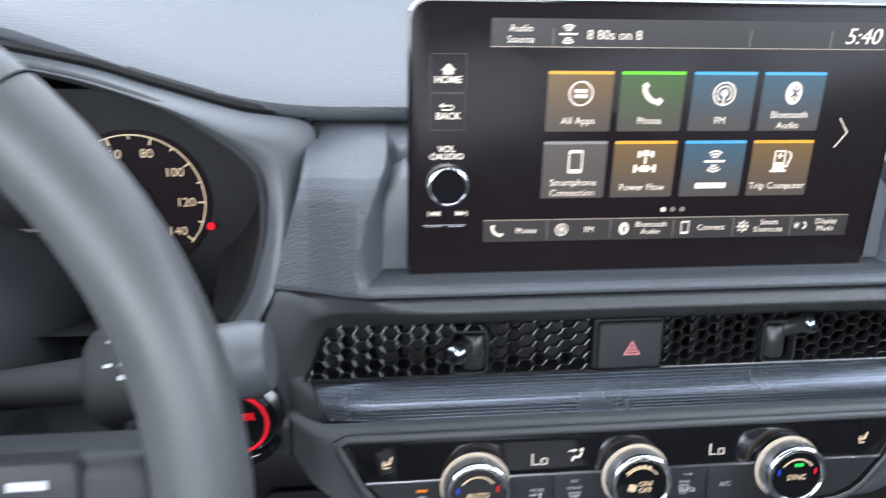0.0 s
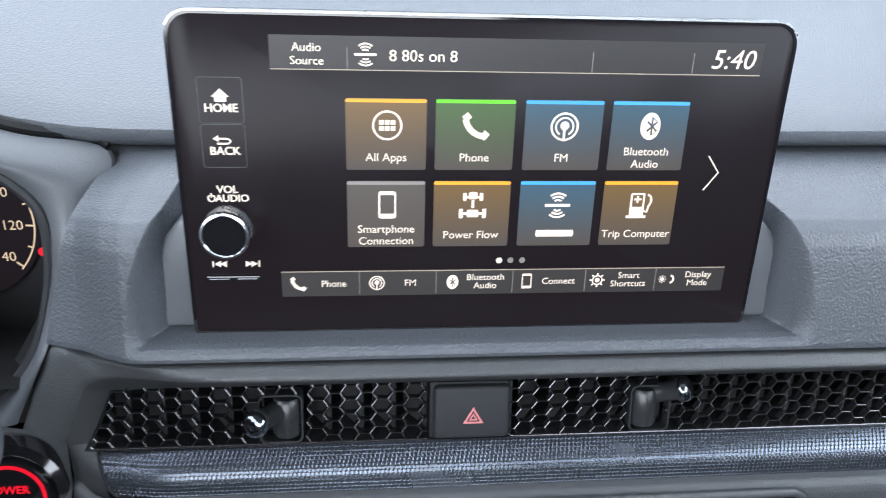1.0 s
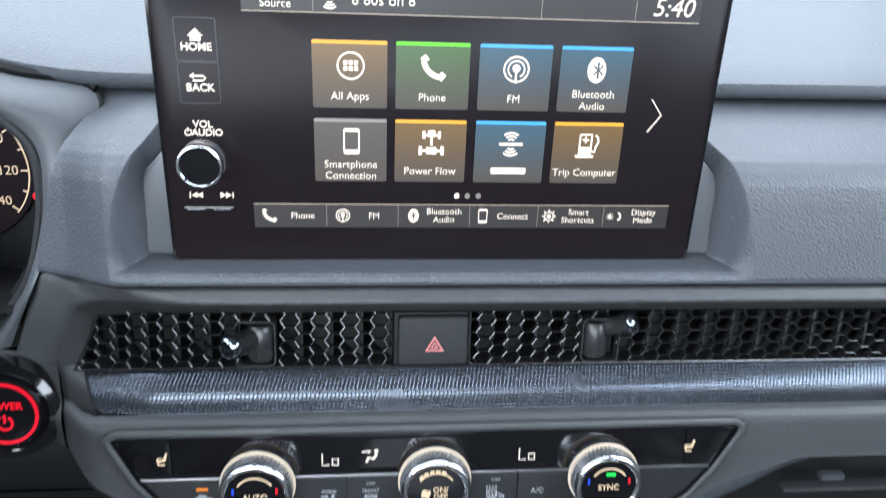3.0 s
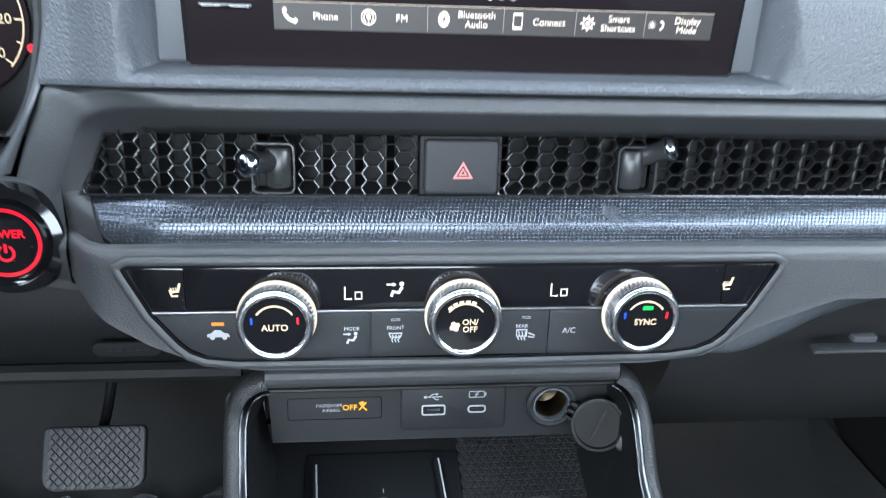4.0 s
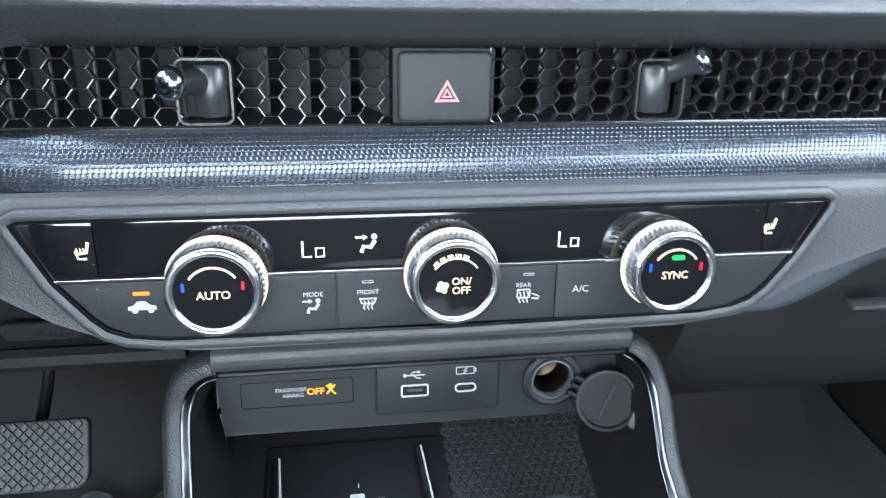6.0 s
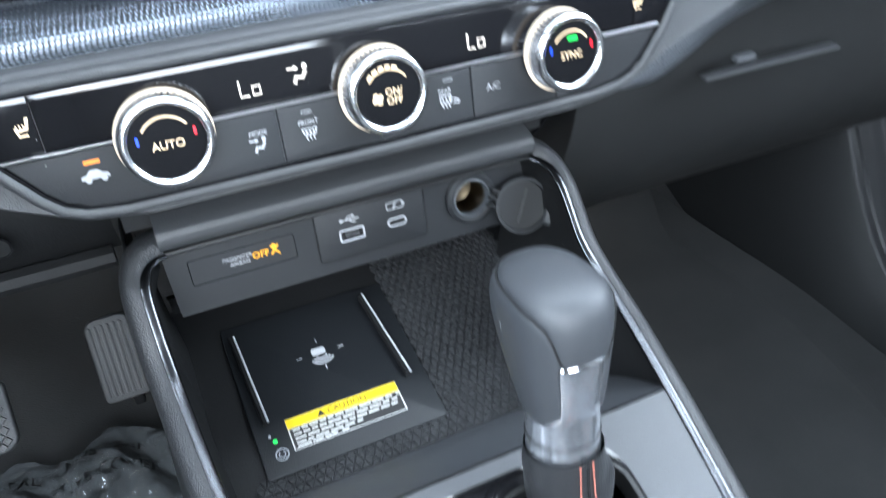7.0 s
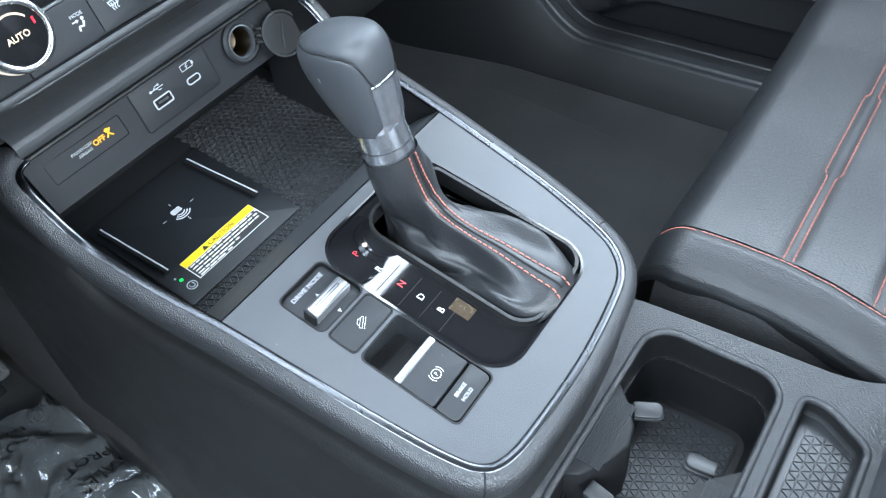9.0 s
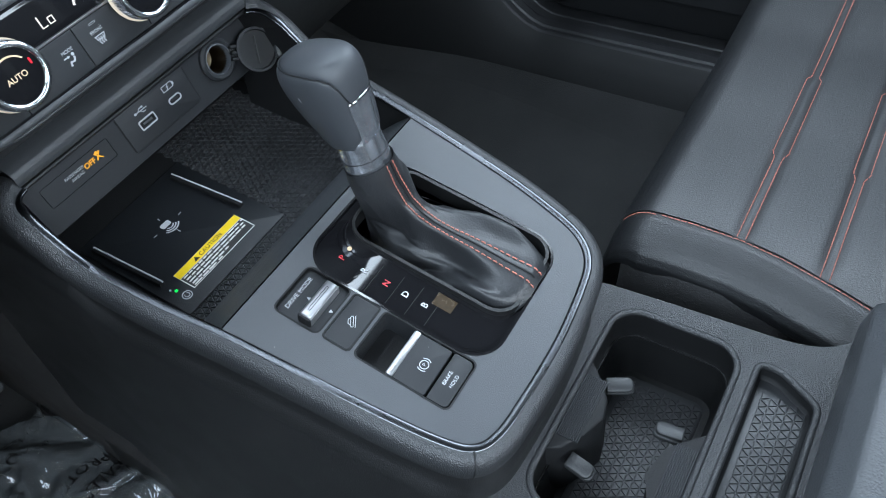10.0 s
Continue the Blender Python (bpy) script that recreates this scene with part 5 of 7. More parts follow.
part("usb_icon", finish(join(stroke([(-0.0100, pv(0.5797)), (0.0006, pv(0.5797))], 0.0006, 0.0011, 0.0013), stroke([(-0.0075, pv(0.5797)), (-0.0055, pv(0.5815)), (-0.0030, pv(0.5815))], 0.0006, 0.0011, 0.0013), stroke([(-0.0055, pv(0.5797)), (-0.0035, pv(0.5779)), (-0.0015, pv(0.5779))], 0.0006, 0.0011, 0.0013),
                             plate(ring(0.0010, 10, -0.0100, pv(0.5797)), 0.0011, 0.0013), plate(ring(0.0008, 10, -0.0028, pv(0.5815)), 0.0011, 0.0013)), PORT, False), M_LEGEND, ports)
bo = rrect(0.0100, 0.0046, 0.0005, 0.0222, pv(0.5808))
part("battery_icon", finish(join(band(bo, inset(bo, 0.0005), 0.0011, 0.0013), rect(0.0010, 0.0022, 0.0278, pv(0.5808), 0.0011, 0.0013), stroke([(0.0235, pv(0.5824)), (0.0212, pv(0.5806)), (0.0232, pv(0.5808)), (0.0210, pv(0.5790))], 0.0006, 0.0011, 0.0013)), PORT, False), M_LEGEND, ports)

sock = thing("power_socket", "round twelve volt socket with its black lid hinged open", "power socket", (0.0702, 0.02, 0.558))
SO = PORT @ Matrix.Translation((0.0702, pv(0.5728), 0))


def turned_ring(profile, n=40):
    """A turned ring with an open middle."""
    bm = fresh()
    rows = [[bm.verts.new((r * math.cos(2 * math.pi * i / n), r * math.sin(2 * math.pi * i / n), z)) for i in range(n)] for r, z in profile]
    for a, b in zip(rows, rows[1:] + rows[:1]):
        for i in range(n):
            bm.faces.new((a[i], a[(i + 1) % n], b[(i + 1) % n], b[i]))
    return bm


part("collar", finish(turned_ring([(0.0118, -0.002), (0.0120, 0.0034), (0.0140, 0.0040), (0.0160, 0.0026), (0.0163, -0.001)]), SO), M_BUTTON, sock, "", 50)
part("barrel", finish(turned_ring([(0.0119, -0.004), (0.0119, 0.0030), (0.0110, 0.0034), (0.0104, 0.0026), (0.0104, -0.004)]), SO), M_SATIN, sock, "worn grey barrel rim", 50)
bm = fresh()
rows = [[bm.verts.new((r * math.cos(2 * math.pi * i / 32), r * math.sin(2 * math.pi * i / 32), z)) for i in range(32)] for r, z in ((0.0105, 0.0022), (0.0100, -0.020), (0.0060, -0.0215), (0.0001, -0.0215))]
for a, b in zip(rows, rows[1:]):
    for i in range(32):
        bm.faces.new((a[i], a[(i + 1) % 32], b[(i + 1) % 32], b[i]))
part("contact", finish(lathe([(0.0, -0.0216), (0.0030, -0.0214), (0.0028, -0.0180), (0.0, -0.0178)], 20), SO), M_SILVER, sock)
part("liner", finish(bm, SO), M_BRASS, sock, "brassy inner liner")
M_LID = material("lid_plastic", (0.014, 0.0145, 0.0155), 0.55, spec=0.3, grain=0.1)
LID = PORT @ pose(0.0985, -0.0085, 0.0110, -8, -14, -24)
lid = part("lid", finish(lathe([(0.0, 0.0), (0.0166, 0.0), (0.0172, 0.0012), (0.0170, 0.0032), (0.0152, 0.0036), (0.0146, 0.0020), (0.0, 0.0018)], 40), LID), M_LID, sock, "glossy black lid", 50)
part("lid_rim", finish(turned_ring([(0.0148, 0.0030), (0.0152, 0.0042), (0.0170, 0.0040), (0.0174, 0.0028)]), LID), M_BUTTON, lid, "", 50)
part("lid_tab", finish(box(0.0075, 0.0170, 0.0075, 0.0180, 0.0, 0.0022, 0.0025), LID), M_DASH, lid, "grey thumb tab")
for y in (-0.0046, 0.0, 0.0046):
    part("lid_knuckle", finish(box(0.0060, 0.0026, 0.0040, -0.0185, y, 0.0014, 0.0010), LID), M_DARK, lid)
part("lid_rib", finish(box(0.0012, 0.021, 0.0014, 0.0, 0.0, 0.0024, 0.0004), LID), M_RUBBER, lid)
part("hinge", finish(box(0.007, 0.009, 0.004, 0.0870, pv(0.5700), 0.0030, 0.0015), PORT), M_RUBBER, sock)

# ---- wireless charging tray ----
PADF = lean(0, -0.030, 0.4915, 83.2)
tray = thing("charging_tray", "black textured tray floor with raised triangle pattern", "tray", (0, -0.02, 0.48))
part("tray_floor", finish(sheet(20, 20, lambda u, v: PADF @ Vector((-0.112 + 0.234 * u, -0.086 + 0.190 * v, -0.0022)))), M_DARK, tray)
part("tray_front", finish(sheet(20, 5, lambda u, v: (-0.110 + 0.228 * u, 0.072 - 0.050 * v ** 2, 0.495 + 0.060 * v))), M_DARK, tray)


M_STUD = material("stud_rubber", (0.036, 0.037, 0.039), 0.30, grain=0.2)


def studs_on(frame_m, x0, x1, y0, y1, cell, height, keep, name, parent, mat, gap=0.12):
    """Raised triangles in rows on a mat."""
    vs, fs = [], []
    h = cell * math.sqrt(3) / 2
    for r in range(int((y1 - y0) / h) + 1):
        for c in range(int((x1 - x0) / (cell / 2)) + 1):
            cx, cy = x0 + c * cell / 2, y0 + r * h
            up = (c + r) % 2 == 0
            if not keep(cx, cy + h / 2):
                continue
            tri3 = [(-cell / 2, 0), (cell / 2, 0), (0, h)] if up else [(-cell / 2, h), (0, 0), (cell / 2, h)]
            mx, my = sum(p[0] for p in tri3) / 3, sum(p[1] for p in tri3) / 3
            b = len(vs)
            for k, z in ((1 - gap, 0.0), (1 - gap * 2.6, height)):
                vs += [frame_m @ Vector((cx + mx + (px - mx) * k, cy + my + (py - my) * k, z)) for px, py in tri3]
            fs += [(b + i, b + (i + 1) % 3, b + 3 + (i + 1) % 3, b + 3 + i) for i in range(3)] + [(b + 3, b + 4, b + 5)]
    m2 = bpy.data.meshes.new(name)
    m2.from_pydata(vs, [], fs)
    m2.materials.append(mat)
    ob = new(name, m2)
    ob.parent = parent
    ob.matrix_parent_inverse = Matrix.Translation(-parent.location)
    tagged(ob, kind="stuff")
    return ob


def off_pad(x, y):
    return not (-0.0875 < x < 0.0185 and y > -0.0340) and (-0.0875 < x or y < -0.0340) and -0.094 < x < 0.112 and y < 0.098


studs_on(PADF @ Matrix.Translation((0, 0, -0.0022)), -0.092, 0.114, -0.0560, 0.100, 0.0056, 0.0008, off_pad, "triangle_studs", tray, M_STUD, 0.15)

M_PADTOP = material("charger_dots", (0.010, 0.0115, 0.0135), 0.46, pebble=0.12, pebble_scale=1400)
pad = thing("wireless_charger", "black wireless charging pad with rails and a caution label", "charging pad", (-0.035, -0.01, 0.487))
part("pad_plate", finish(plate(rrect(0.1050, 0.1100, 0.002, -0.0345, 0.0205), -0.0030, 0.0, 0.0008), PADF), M_PADTOP, pad)
for x0, y0, x1, y1 in ((-0.0815, 0.0650, -0.0785, -0.0010), (0.0026, 0.0670, 0.0078, -0.0010)):
    part("rail", finish(sweep([Vector((x0 + (x1 - x0) * k, y0 + (y1 - y0) * k, 0.0)) for k in np.linspace(0, 1, 8)], rrect(0.0040, 0.0044, 0.0012, 0, 0.0012)), PADF), M_DARK, pad)
    part("rail_edge", finish(sweep([Vector((x0 + 0.0012 + (x1 - x0) * k, y0 + (y1 - y0) * k, 0.0034)) for k in np.linspace(0, 1, 8)], rrect(0.0013, 0.0010, 0.0003)), PADF), M_LEGEND, pad, "pale rail edge")
# charging symbol
sym = [rect(0.0085, 0.0050, -0.0360, 0.0360, 0, T, 0.0012)]
sym += [stroke(arc(r, 215, 325, -0.0350, 0.0345, 8), 0.0010, 0, T) for r in (0.0040, 0.0060, 0.0080)]
sym += [stroke([(-0.0350, 0.0425), (-0.0350, 0.0455)], 0.0006, 0, T), stroke([(-0.0350, 0.0250), (-0.0350, 0.0215)], 0.0006, 0, T), stroke([(-0.0240, 0.0345), (-0.0205, 0.0345)], 0.0006, 0, T), stroke([(-0.0465, 0.0345), (-0.0500, 0.0345)], 0.0006, 0, T)]
part("charge_symbol", finish(join(*sym), PADF @ Matrix.Translation((0, 0.001, 0.0002)), False), M_LEGEND, pad)
LF = PADF @ Matrix.Translation((-0.0353, -0.0120, 0.0003)) @ Matrix.Rotation(radians(0), 4, "Z")
lab = part("caution_label", finish(rect(0.0668, 0.0205, 0, 0, 0, T), LF, False), M_LABEL, pad, "yellow and white caution sticker")
part("label_ground", finish(rect(0.0652, 0.0130, 0, -0.0032, T, 2 * T), LF, False), M_INK, lab)
part("label_band", finish(rect(0.0664, 0.0062, 0, 0.0069, T, 2 * T), LF, False), M_YELLOW, lab)
part("label_title", finish(join(words("CAUTION", 0.0052, 0.0025, 0.0069, 2 * T + 0.0001), plate([(-0.0155, 0.0050), (-0.0105, 0.0050), (-0.0130, 0.0090)], 2 * T, 3 * T)), LF, False), M_INK, lab)
rnd = random.Random(4)
for i, (y, a, b) in enumerate(((0.0020, -0.031, 0.031), (-0.0008, -0.031, 0.029), (-0.0036, -0.031, 0.030), (-0.0064, -0.031, 0.006), (-0.0086, -0.031, -0.004))):
    x = a
    while x < b:
        w = rnd.uniform(0.003, 0.008)
        part("label_word", finish(rect(min(w, b - x + 0.001), 0.0013, x + w / 2, y, 2 * T, 3 * T), LF, False), M_LABEL, lab)
        x += w + 0.001
part("charge_led", finish(plate(ring(0.0013, 14, -0.0770, -0.0125), 0, 0.0004), PADF, False), M_GREEN, pad)
part("charge_led_dark", finish(plate(ring(0.0008, 10, -0.0790, -0.0085), 0, 0.0004), PADF, False), M_LEGEND, pad)
part("power_mark", finish(join(band(ring(0.0038, 24, -0.0755, -0.0215), ring(0.0032, 24, -0.0755, -0.0215), 0, 0.0003), stroke(arc(0.0018, 120, 420, -0.0755, -0.0215), 0.0005, 0, 0.0003)), PADF, False), M_LEGEND, pad)

# ---- console switches ----
def on_top(bm, z=0.0):
    return finish(bm, TOPF @ Matrix.Translation((0, 0, z)))


modes = thing("drive_mode_switch", "black drive mode switch with a silver roller", "switch", (-0.057, -0.163, 0.52))
part("face", on_top(plate(rrect(0.0358, 0.0322, 0.0038, -0.0570, ty(-0.1635)), -0.018, -0.0026, 0.0008)), M_BUTTON, modes)
part("mode_text", on_top(words("DRIVE MODE", 0.0044, -0.0570, ty(-0.1528), -0.0023)), M_LEGEND, modes)
part("up_mark", on_top(plate([(-0.0582, ty(-0.1612)), (-0.0558, ty(-0.1612)), (-0.0570, ty(-0.1590))], -0.0028, -0.0022)), M_LEGEND, modes)
part("down_mark", on_top(plate([(-0.0558, ty(-0.1760)), (-0.0582, ty(-0.1760)), (-0.0570, ty(-0.1782))], -0.0028, -0.0022)), M_LEGEND, modes)
roll = part("roller", on_top(box(0.0290, 0.0086, 0.0125, -0.0572, ty(-0.1685), -0.0005, 0.0016)), M_ROLLER, modes, "satin silver roller", 60)
slot = rrect(0.0200, 0.0018, 0.0006, -0.0572, ty(-0.1683))
part("roller_line", on_top(band(slot, inset(slot, 0.0003), 0.0056, 0.0060)), M_DARK, roll)
part("roller_cap", on_top(box(0.0016, 0.0092, 0.0120, -0.0722, ty(-0.1686), -0.0010, 0.0006)), M_DARK, roll)
for k in range(5):
    part("roller_ridge", on_top(box(0.0288, 0.0008, 0.0012, -0.0572, ty(-0.1685) - 0.0044, 0.0038 - 0.0016 * k, 0.0003)), M_ROLLER, roll)

hill = thing("downhill_switch", "grey push key with a white car-on-slope symbol", "switch", (-0.057, -0.192, 0.51))
part("key", on_top(plate(rrect(0.0346, 0.0184, 0.0025, -0.0570, ty(-0.1921)), -0.018, 0.0003, 0.0007)), M_BUTTON, hill)
CARLINE = [(-0.0046, -0.0012), (-0.0046, 0.0004), (-0.0030, 0.0010), (-0.0016, 0.0028), (0.0018, 0.0028), (0.0034, 0.0010), (0.0046, 0.0006), (0.0046, -0.0012)]
part("slope_icon", finish(join(stroke(CARLINE, 0.0005, 0.0003, 0.0006, closed=True), stroke([(-0.0028, 0.0009), (0.0030, 0.0009)], 0.0004, 0.0003, 0.0006), stroke([(-0.0050, -0.0028), (0.0050, -0.0028)], 0.0005, 0.0003, 0.0006)), TOPF @ pose(-0.0570, ty(-0.1921), 0, 0, 0, 32) @ Matrix.Diagonal((0.8, 0.8, 1, 1))), M_LEGEND, hill)

epb = thing("parking_brake_switch", "grey parking brake lever with a bright silver lip", "switch", (-0.057, -0.235, 0.50))
part("well", on_top(band(rrect(0.0360, 0.0420, 0.004, -0.0570, ty(-0.2252)), rrect(0.0346, 0.0406, 0.004, -0.0570, ty(-0.2252)), -0.020, -0.0008)), M_BUTTON, epb)
part("lever", on_top(plate(rrect(0.0340, 0.0240, 0.0015, -0.0570, ty(-0.2410)), -0.012, -0.0006, 0.0010)), M_BUTTON, epb)
part("silver_lip", on_top(box(0.0340, 0.0050, 0.0090, -0.0570, ty(-0.2290), -0.0042, 0.0012)), M_ROLLER, epb, "bright silver lip")
part("parking_mark", on_top(join(band(ring(0.0030, 24, -0.0570, ty(-0.2430)), ring(0.0025, 24, -0.0570, ty(-0.2430)), -0.0006, -0.0003), words("P", 0.0034, -0.0570, ty(-0.2430), -0.0004), stroke(arc(0.0042, 140, 220, -0.0570, ty(-0.2430)), 0.0005, -0.0006, -0.0003), stroke(arc(0.0042, -40, 40, -0.0570, ty(-0.2430)), 0.0005, -0.0006, -0.0003))), M_LEGEND, epb)
hold = thing("brake_hold_switch", "grey brake hold push key with white lettering", "switch", (-0.057, -0.261, 0.50))
part("key", on_top(plate(rrect(0.0340, 0.0140, [0.001, 0.001, 0.004, 0.004], -0.0570, ty(-0.2610)), -0.018, -0.0002, 0.0010)), M_BUTTON, hold)
part("hold_text", on_top(join(words("BRAKE", 0.0033, -0.0570, ty(-0.2586), 0.0), words("HOLD", 0.0033, -0.0570, ty(-0.2630), 0.0))), M_LEGEND, hold)

# ---- gear selector ----
shift = thing("gear_selector", "leather-wrapped shift knob on a pleated boot with orange stitching", "gear lever", (0.028, -0.2, 0.50))
frame_o = rrect(0.0690, 0.1260, 0.017, 0.0305, ty(-0.2095), 6)
M_GATE = material("gate_gloss", (0.006, 0.006, 0.007), 0.035, mottle=0.1, rough_vary=0.02)
dusty(M_GATE, 300.0, 0.14, 0.05)
GATEF = TOPF @ Matrix.Translation((0, ty(-0.2), -0.003)) @ Matrix.Rotation(math.radians(1.3), 4, "X") @ Matrix.Translation((0, -ty(-0.2), 0.003))


def on_gate(bm):
    return finish(bm, GATEF)


part("gate_plate", finish(holed(inset(GEAR, 0.0008), [inset(frame_o, 0.0014)], -0.0054, -0.0030), GATEF, False), M_GATE, shift, "dusty gloss black gate plate")
for ch, y, mat in (("P", -0.1600, M_REDPAINT), ("R", -0.1770, M_LEGEND), ("N", -0.1935, M_REDPAINT), ("D", -0.2075, M_LEGEND), ("B", -0.2215, M_LEGEND)):
    part("gate_letter", on_gate(words(ch, 0.0060, -0.0210, ty(y), -0.0026, bold=0.02)), mat, shift)
for y in (-0.1850, -0.2005, -0.2145, -0.2285):
    part("gate_line", on_gate(rect(0.0230, 0.0004, -0.0220, ty(y), -0.0030, -0.0028)), M_DARK, shift)
part("gate_bulb", on_gate(plate(ring(0.0016, 12, -0.0125, ty(-0.1600)), -0.0030, -0.0026)), M_CREAM, shift)
# Amber reflection in the gloss gate, painted as a thin coloured rectangle.
part("gate_reflection", on_gate(rect(0.0095, 0.0140, -0.0125, ty(-0.2310), -0.0030, -0.0027)), material("amber_reflection", (0.035, 0.022, 0.010), 0.25, mottle=0.6, mottle_scale=300), shift)
part("boot_frame", on_top(band(frame_o, inset(frame_o, 0.0022), -0.012, 0.0010)), M_PIT, shift, "", 60)

AX = Vector((0.0, 0.21, 0.978)).normalized()
NECK = Vector((0.0275, -0.1570, 0.5700))


def section(c, a, b, n, p=2.4, turn=None):
    out = []
    for i in range(n):
        t = 2 * math.pi * i / n
        x = a * math.copysign(abs(math.cos(t)) ** (2 / p), math.cos(t))
        y = b * math.copysign(abs(math.sin(t)) ** (2 / p), math.sin(t))
        out.append((x, y))
    return out


SPINE = [(0.0, -0.1738, 0.5755), (0.14, -0.1775, 0.5590), (0.28, -0.1830, 0.5440), (0.40, -0.1905, 0.5355), (0.50, -0.2000, 0.5300), (0.60, -0.2120, 0.5262), (0.72, -0.2290, 0.5230), (0.86, -0.2520, 0.5165), (0.95, -0.2690, 0.5125), (1.0, -0.2745, 0.5060)]


def boot_size(v):
    return 0.0168 + 0.0150 * v ** 2.3, 2.0 + 1.8 * v


def boot_turn(x, v):
    """The angle at which the skin lies x beside its seam."""
    a, p = boot_size(v)
    return 1.5 * math.pi + math.copysign(math.asin(min(1.0, (abs(x) / a) ** (p / 2))), x)


def boot(t, v):
    """Leather skin: v from the neck down to the frame, t round it, its seam at the back."""
    ry, rz = (along([(q[0], q[k]) for q in SPINE], v) for k in (1, 2))
    fy, fz = -0.1408 - 0.0085 * v, 0.5665 - 0.0375 * v ** 0.75
    a, p = boot_size(v)
    sx = math.copysign(abs(math.cos(t)) ** (2 / p), math.cos(t))
    sy = math.copysign(abs(math.sin(t)) ** (2 / p), math.sin(t))
    f = (sy + 1) / 2
    mid = math.sin(math.pi * min(v, 1.0))
    low = ease(0.25, 1.0, v)
    side = abs(sx) ** 2
    z = rz + (fz - rz) * f ** (1 - 0.35 * mid) - 0.013 * side * low * (1 - 0.2 * f)
    puff = math.exp(-((sy + 0.72) / 0.30) ** 2) * side * ease(0.55, 0.84, v) * (1 - 0.9 * ease(0.90, 1.0, v))
    z += 0.0135 * puff - 0.034 * ease(0.30, 1.0, f) * ease(0.40, 1.0, v)
    crease = 0.0042 * mid * math.sin(2.2 * t * (1 if sx < 0 else -1) + 11.0 * v) * side + 0.0022 * mid * math.sin(17 * v + 3 * t) * side
    wr = noise.noise(Vector((9 * v, 2.2 * math.cos(t), 2.2 * math.sin(t) + 3.0)))
    crease += 0.0009 * mid * (1 - abs(wr) * 2.2) * side
    seam = 0.0011 * math.exp(-((t - 1.5 * math.pi) / 0.10) ** 2)
    x = 0.0275 + 0.0025 * v + sx * (a + crease - 0.0065 * mid * ease(0.9, 0.2, f) * ease(0.2, 0.6, v) + 0.003 * puff)
    sink = ease(0.25, 0.95, -sx) * ease(0.10, 0.34, v) * ease(0.97, 0.72, v)
    x += 0.0050 * sink
    z -= 0.0200 * sink
    y = (ry + fy) / 2 + (fy - ry) / 2 * sy
    return Vector((x, y - seam * 0.4, z + seam + 0.5 * crease))


part("boot", finish(sheet(128, 64, lambda u, v: boot(2 * math.pi * u, v))), M_HIDE, shift, "creased black leather boot", 80)
part("boot_seam", finish(tube([boot(1.5 * math.pi, v) + Vector((0, -0.0002, 0.0002)) for v in np.linspace(0.01, 0.97, 50)], 0.0007, 6)), M_DARK, shift)
for off in (-1, 1):
    line = []
    for v in np.linspace(0.01, 0.985, 76):
        line.append(boot(boot_turn(off * (0.0030 + 0.0028 * v), v), v))
    for a, b in zip(line[0::2], line[1::2]):
        out = Vector((0, -0.5, 0.8)) * 0.0007
        b = b + (b - a) * 0.30
        part("stitch", finish(tube([a + out * 0.6, (a + b) / 2 + out * 1.5, b + out * 0.6], 0.00046, 5)), M_THREAD, shift)


KN = smooth_path([(0.0200, 0.0150, 0.0156, 0.0010), (0.0225, 0.0156, 0.0168, 0.0014), (0.0290, 0.0166, 0.0194, 0.0024), (0.0380, 0.0178, 0.0222, 0.0037), (0.0480, 0.0190, 0.0247, 0.0050), (0.0570, 0.0199, 0.0264, 0.0058), (0.0640, 0.0203, 0.0272, 0.0061), (0.0705, 0.0200, 0.0269, 0.0061), (0.0755, 0.0185, 0.0251, 0.0059),
                  (0.0788, 0.0158, 0.0220, 0.0056), (0.0809, 0.0118, 0.0168, 0.0053), (0.0820, 0.0066, 0.0096, 0.0051), (0.0823, 0.00002, 0.00002, 0.0050)], 7)
fore = AX.cross(Vector((1, 0, 0)))


def knob_at(s, t, lift=0.0):
    """A place on the knob: s along its shaft, t round it, the back at -pi / 2."""
    a, b, dy = (float(np.interp(s, [k[0] for k in KN], [k[q] for k in KN])) for q in (1, 2, 3))
    x = max(a + lift, 0.0) * math.copysign(abs(math.cos(t)) ** 0.8, math.cos(t))
    y = max(b + lift, 0.0) * math.copysign(abs(math.sin(t)) ** 0.8, math.sin(t))
    return NECK + AX * s + fore * (dy + y) + Vector((x, 0, 0))


def from_back(t):
    """The turn away from the knob's back, 0 to pi."""
    return abs((t + math.pi / 2 + math.pi) % (2 * math.pi) - math.pi)


CAP_LINE = [(0.0, 0.0512), (0.40, 0.0520), (0.50, 0.0560), (0.60, 0.0630), (0.74, 0.0690), (1.0, 0.0725), (1.5, 0.0752), (2.2, 0.0772), (3.15, 0.0780)]


def knob_skin(u, v):
    """Two side pods and a cap, cut away at the back for the metal panel."""
    t, s = 2 * math.pi * u, KN[int(round(v * (len(KN) - 1)))][0]
    d = from_back(t)
    open_to = 0.50 + 0.45 * ease(0.0265, 0.0205, s)
    cut = ease(open_to + 0.05, open_to - 0.02, d) * ease(0.0528, 0.0512, s)
    seam = math.exp(-((s - along(CAP_LINE, d)) / 0.0011) ** 2) * ease(0.2, 0.45, d + 9 * max(0.0, s - 0.055))
    return knob_at(s, t, -0.0021 * cut - 0.0006 * seam)


knob2 = part("shift_knob", finish(sheet(168, len(KN) - 1, knob_skin)), M_KNOB, shift, "smooth grey leather knob", 80)
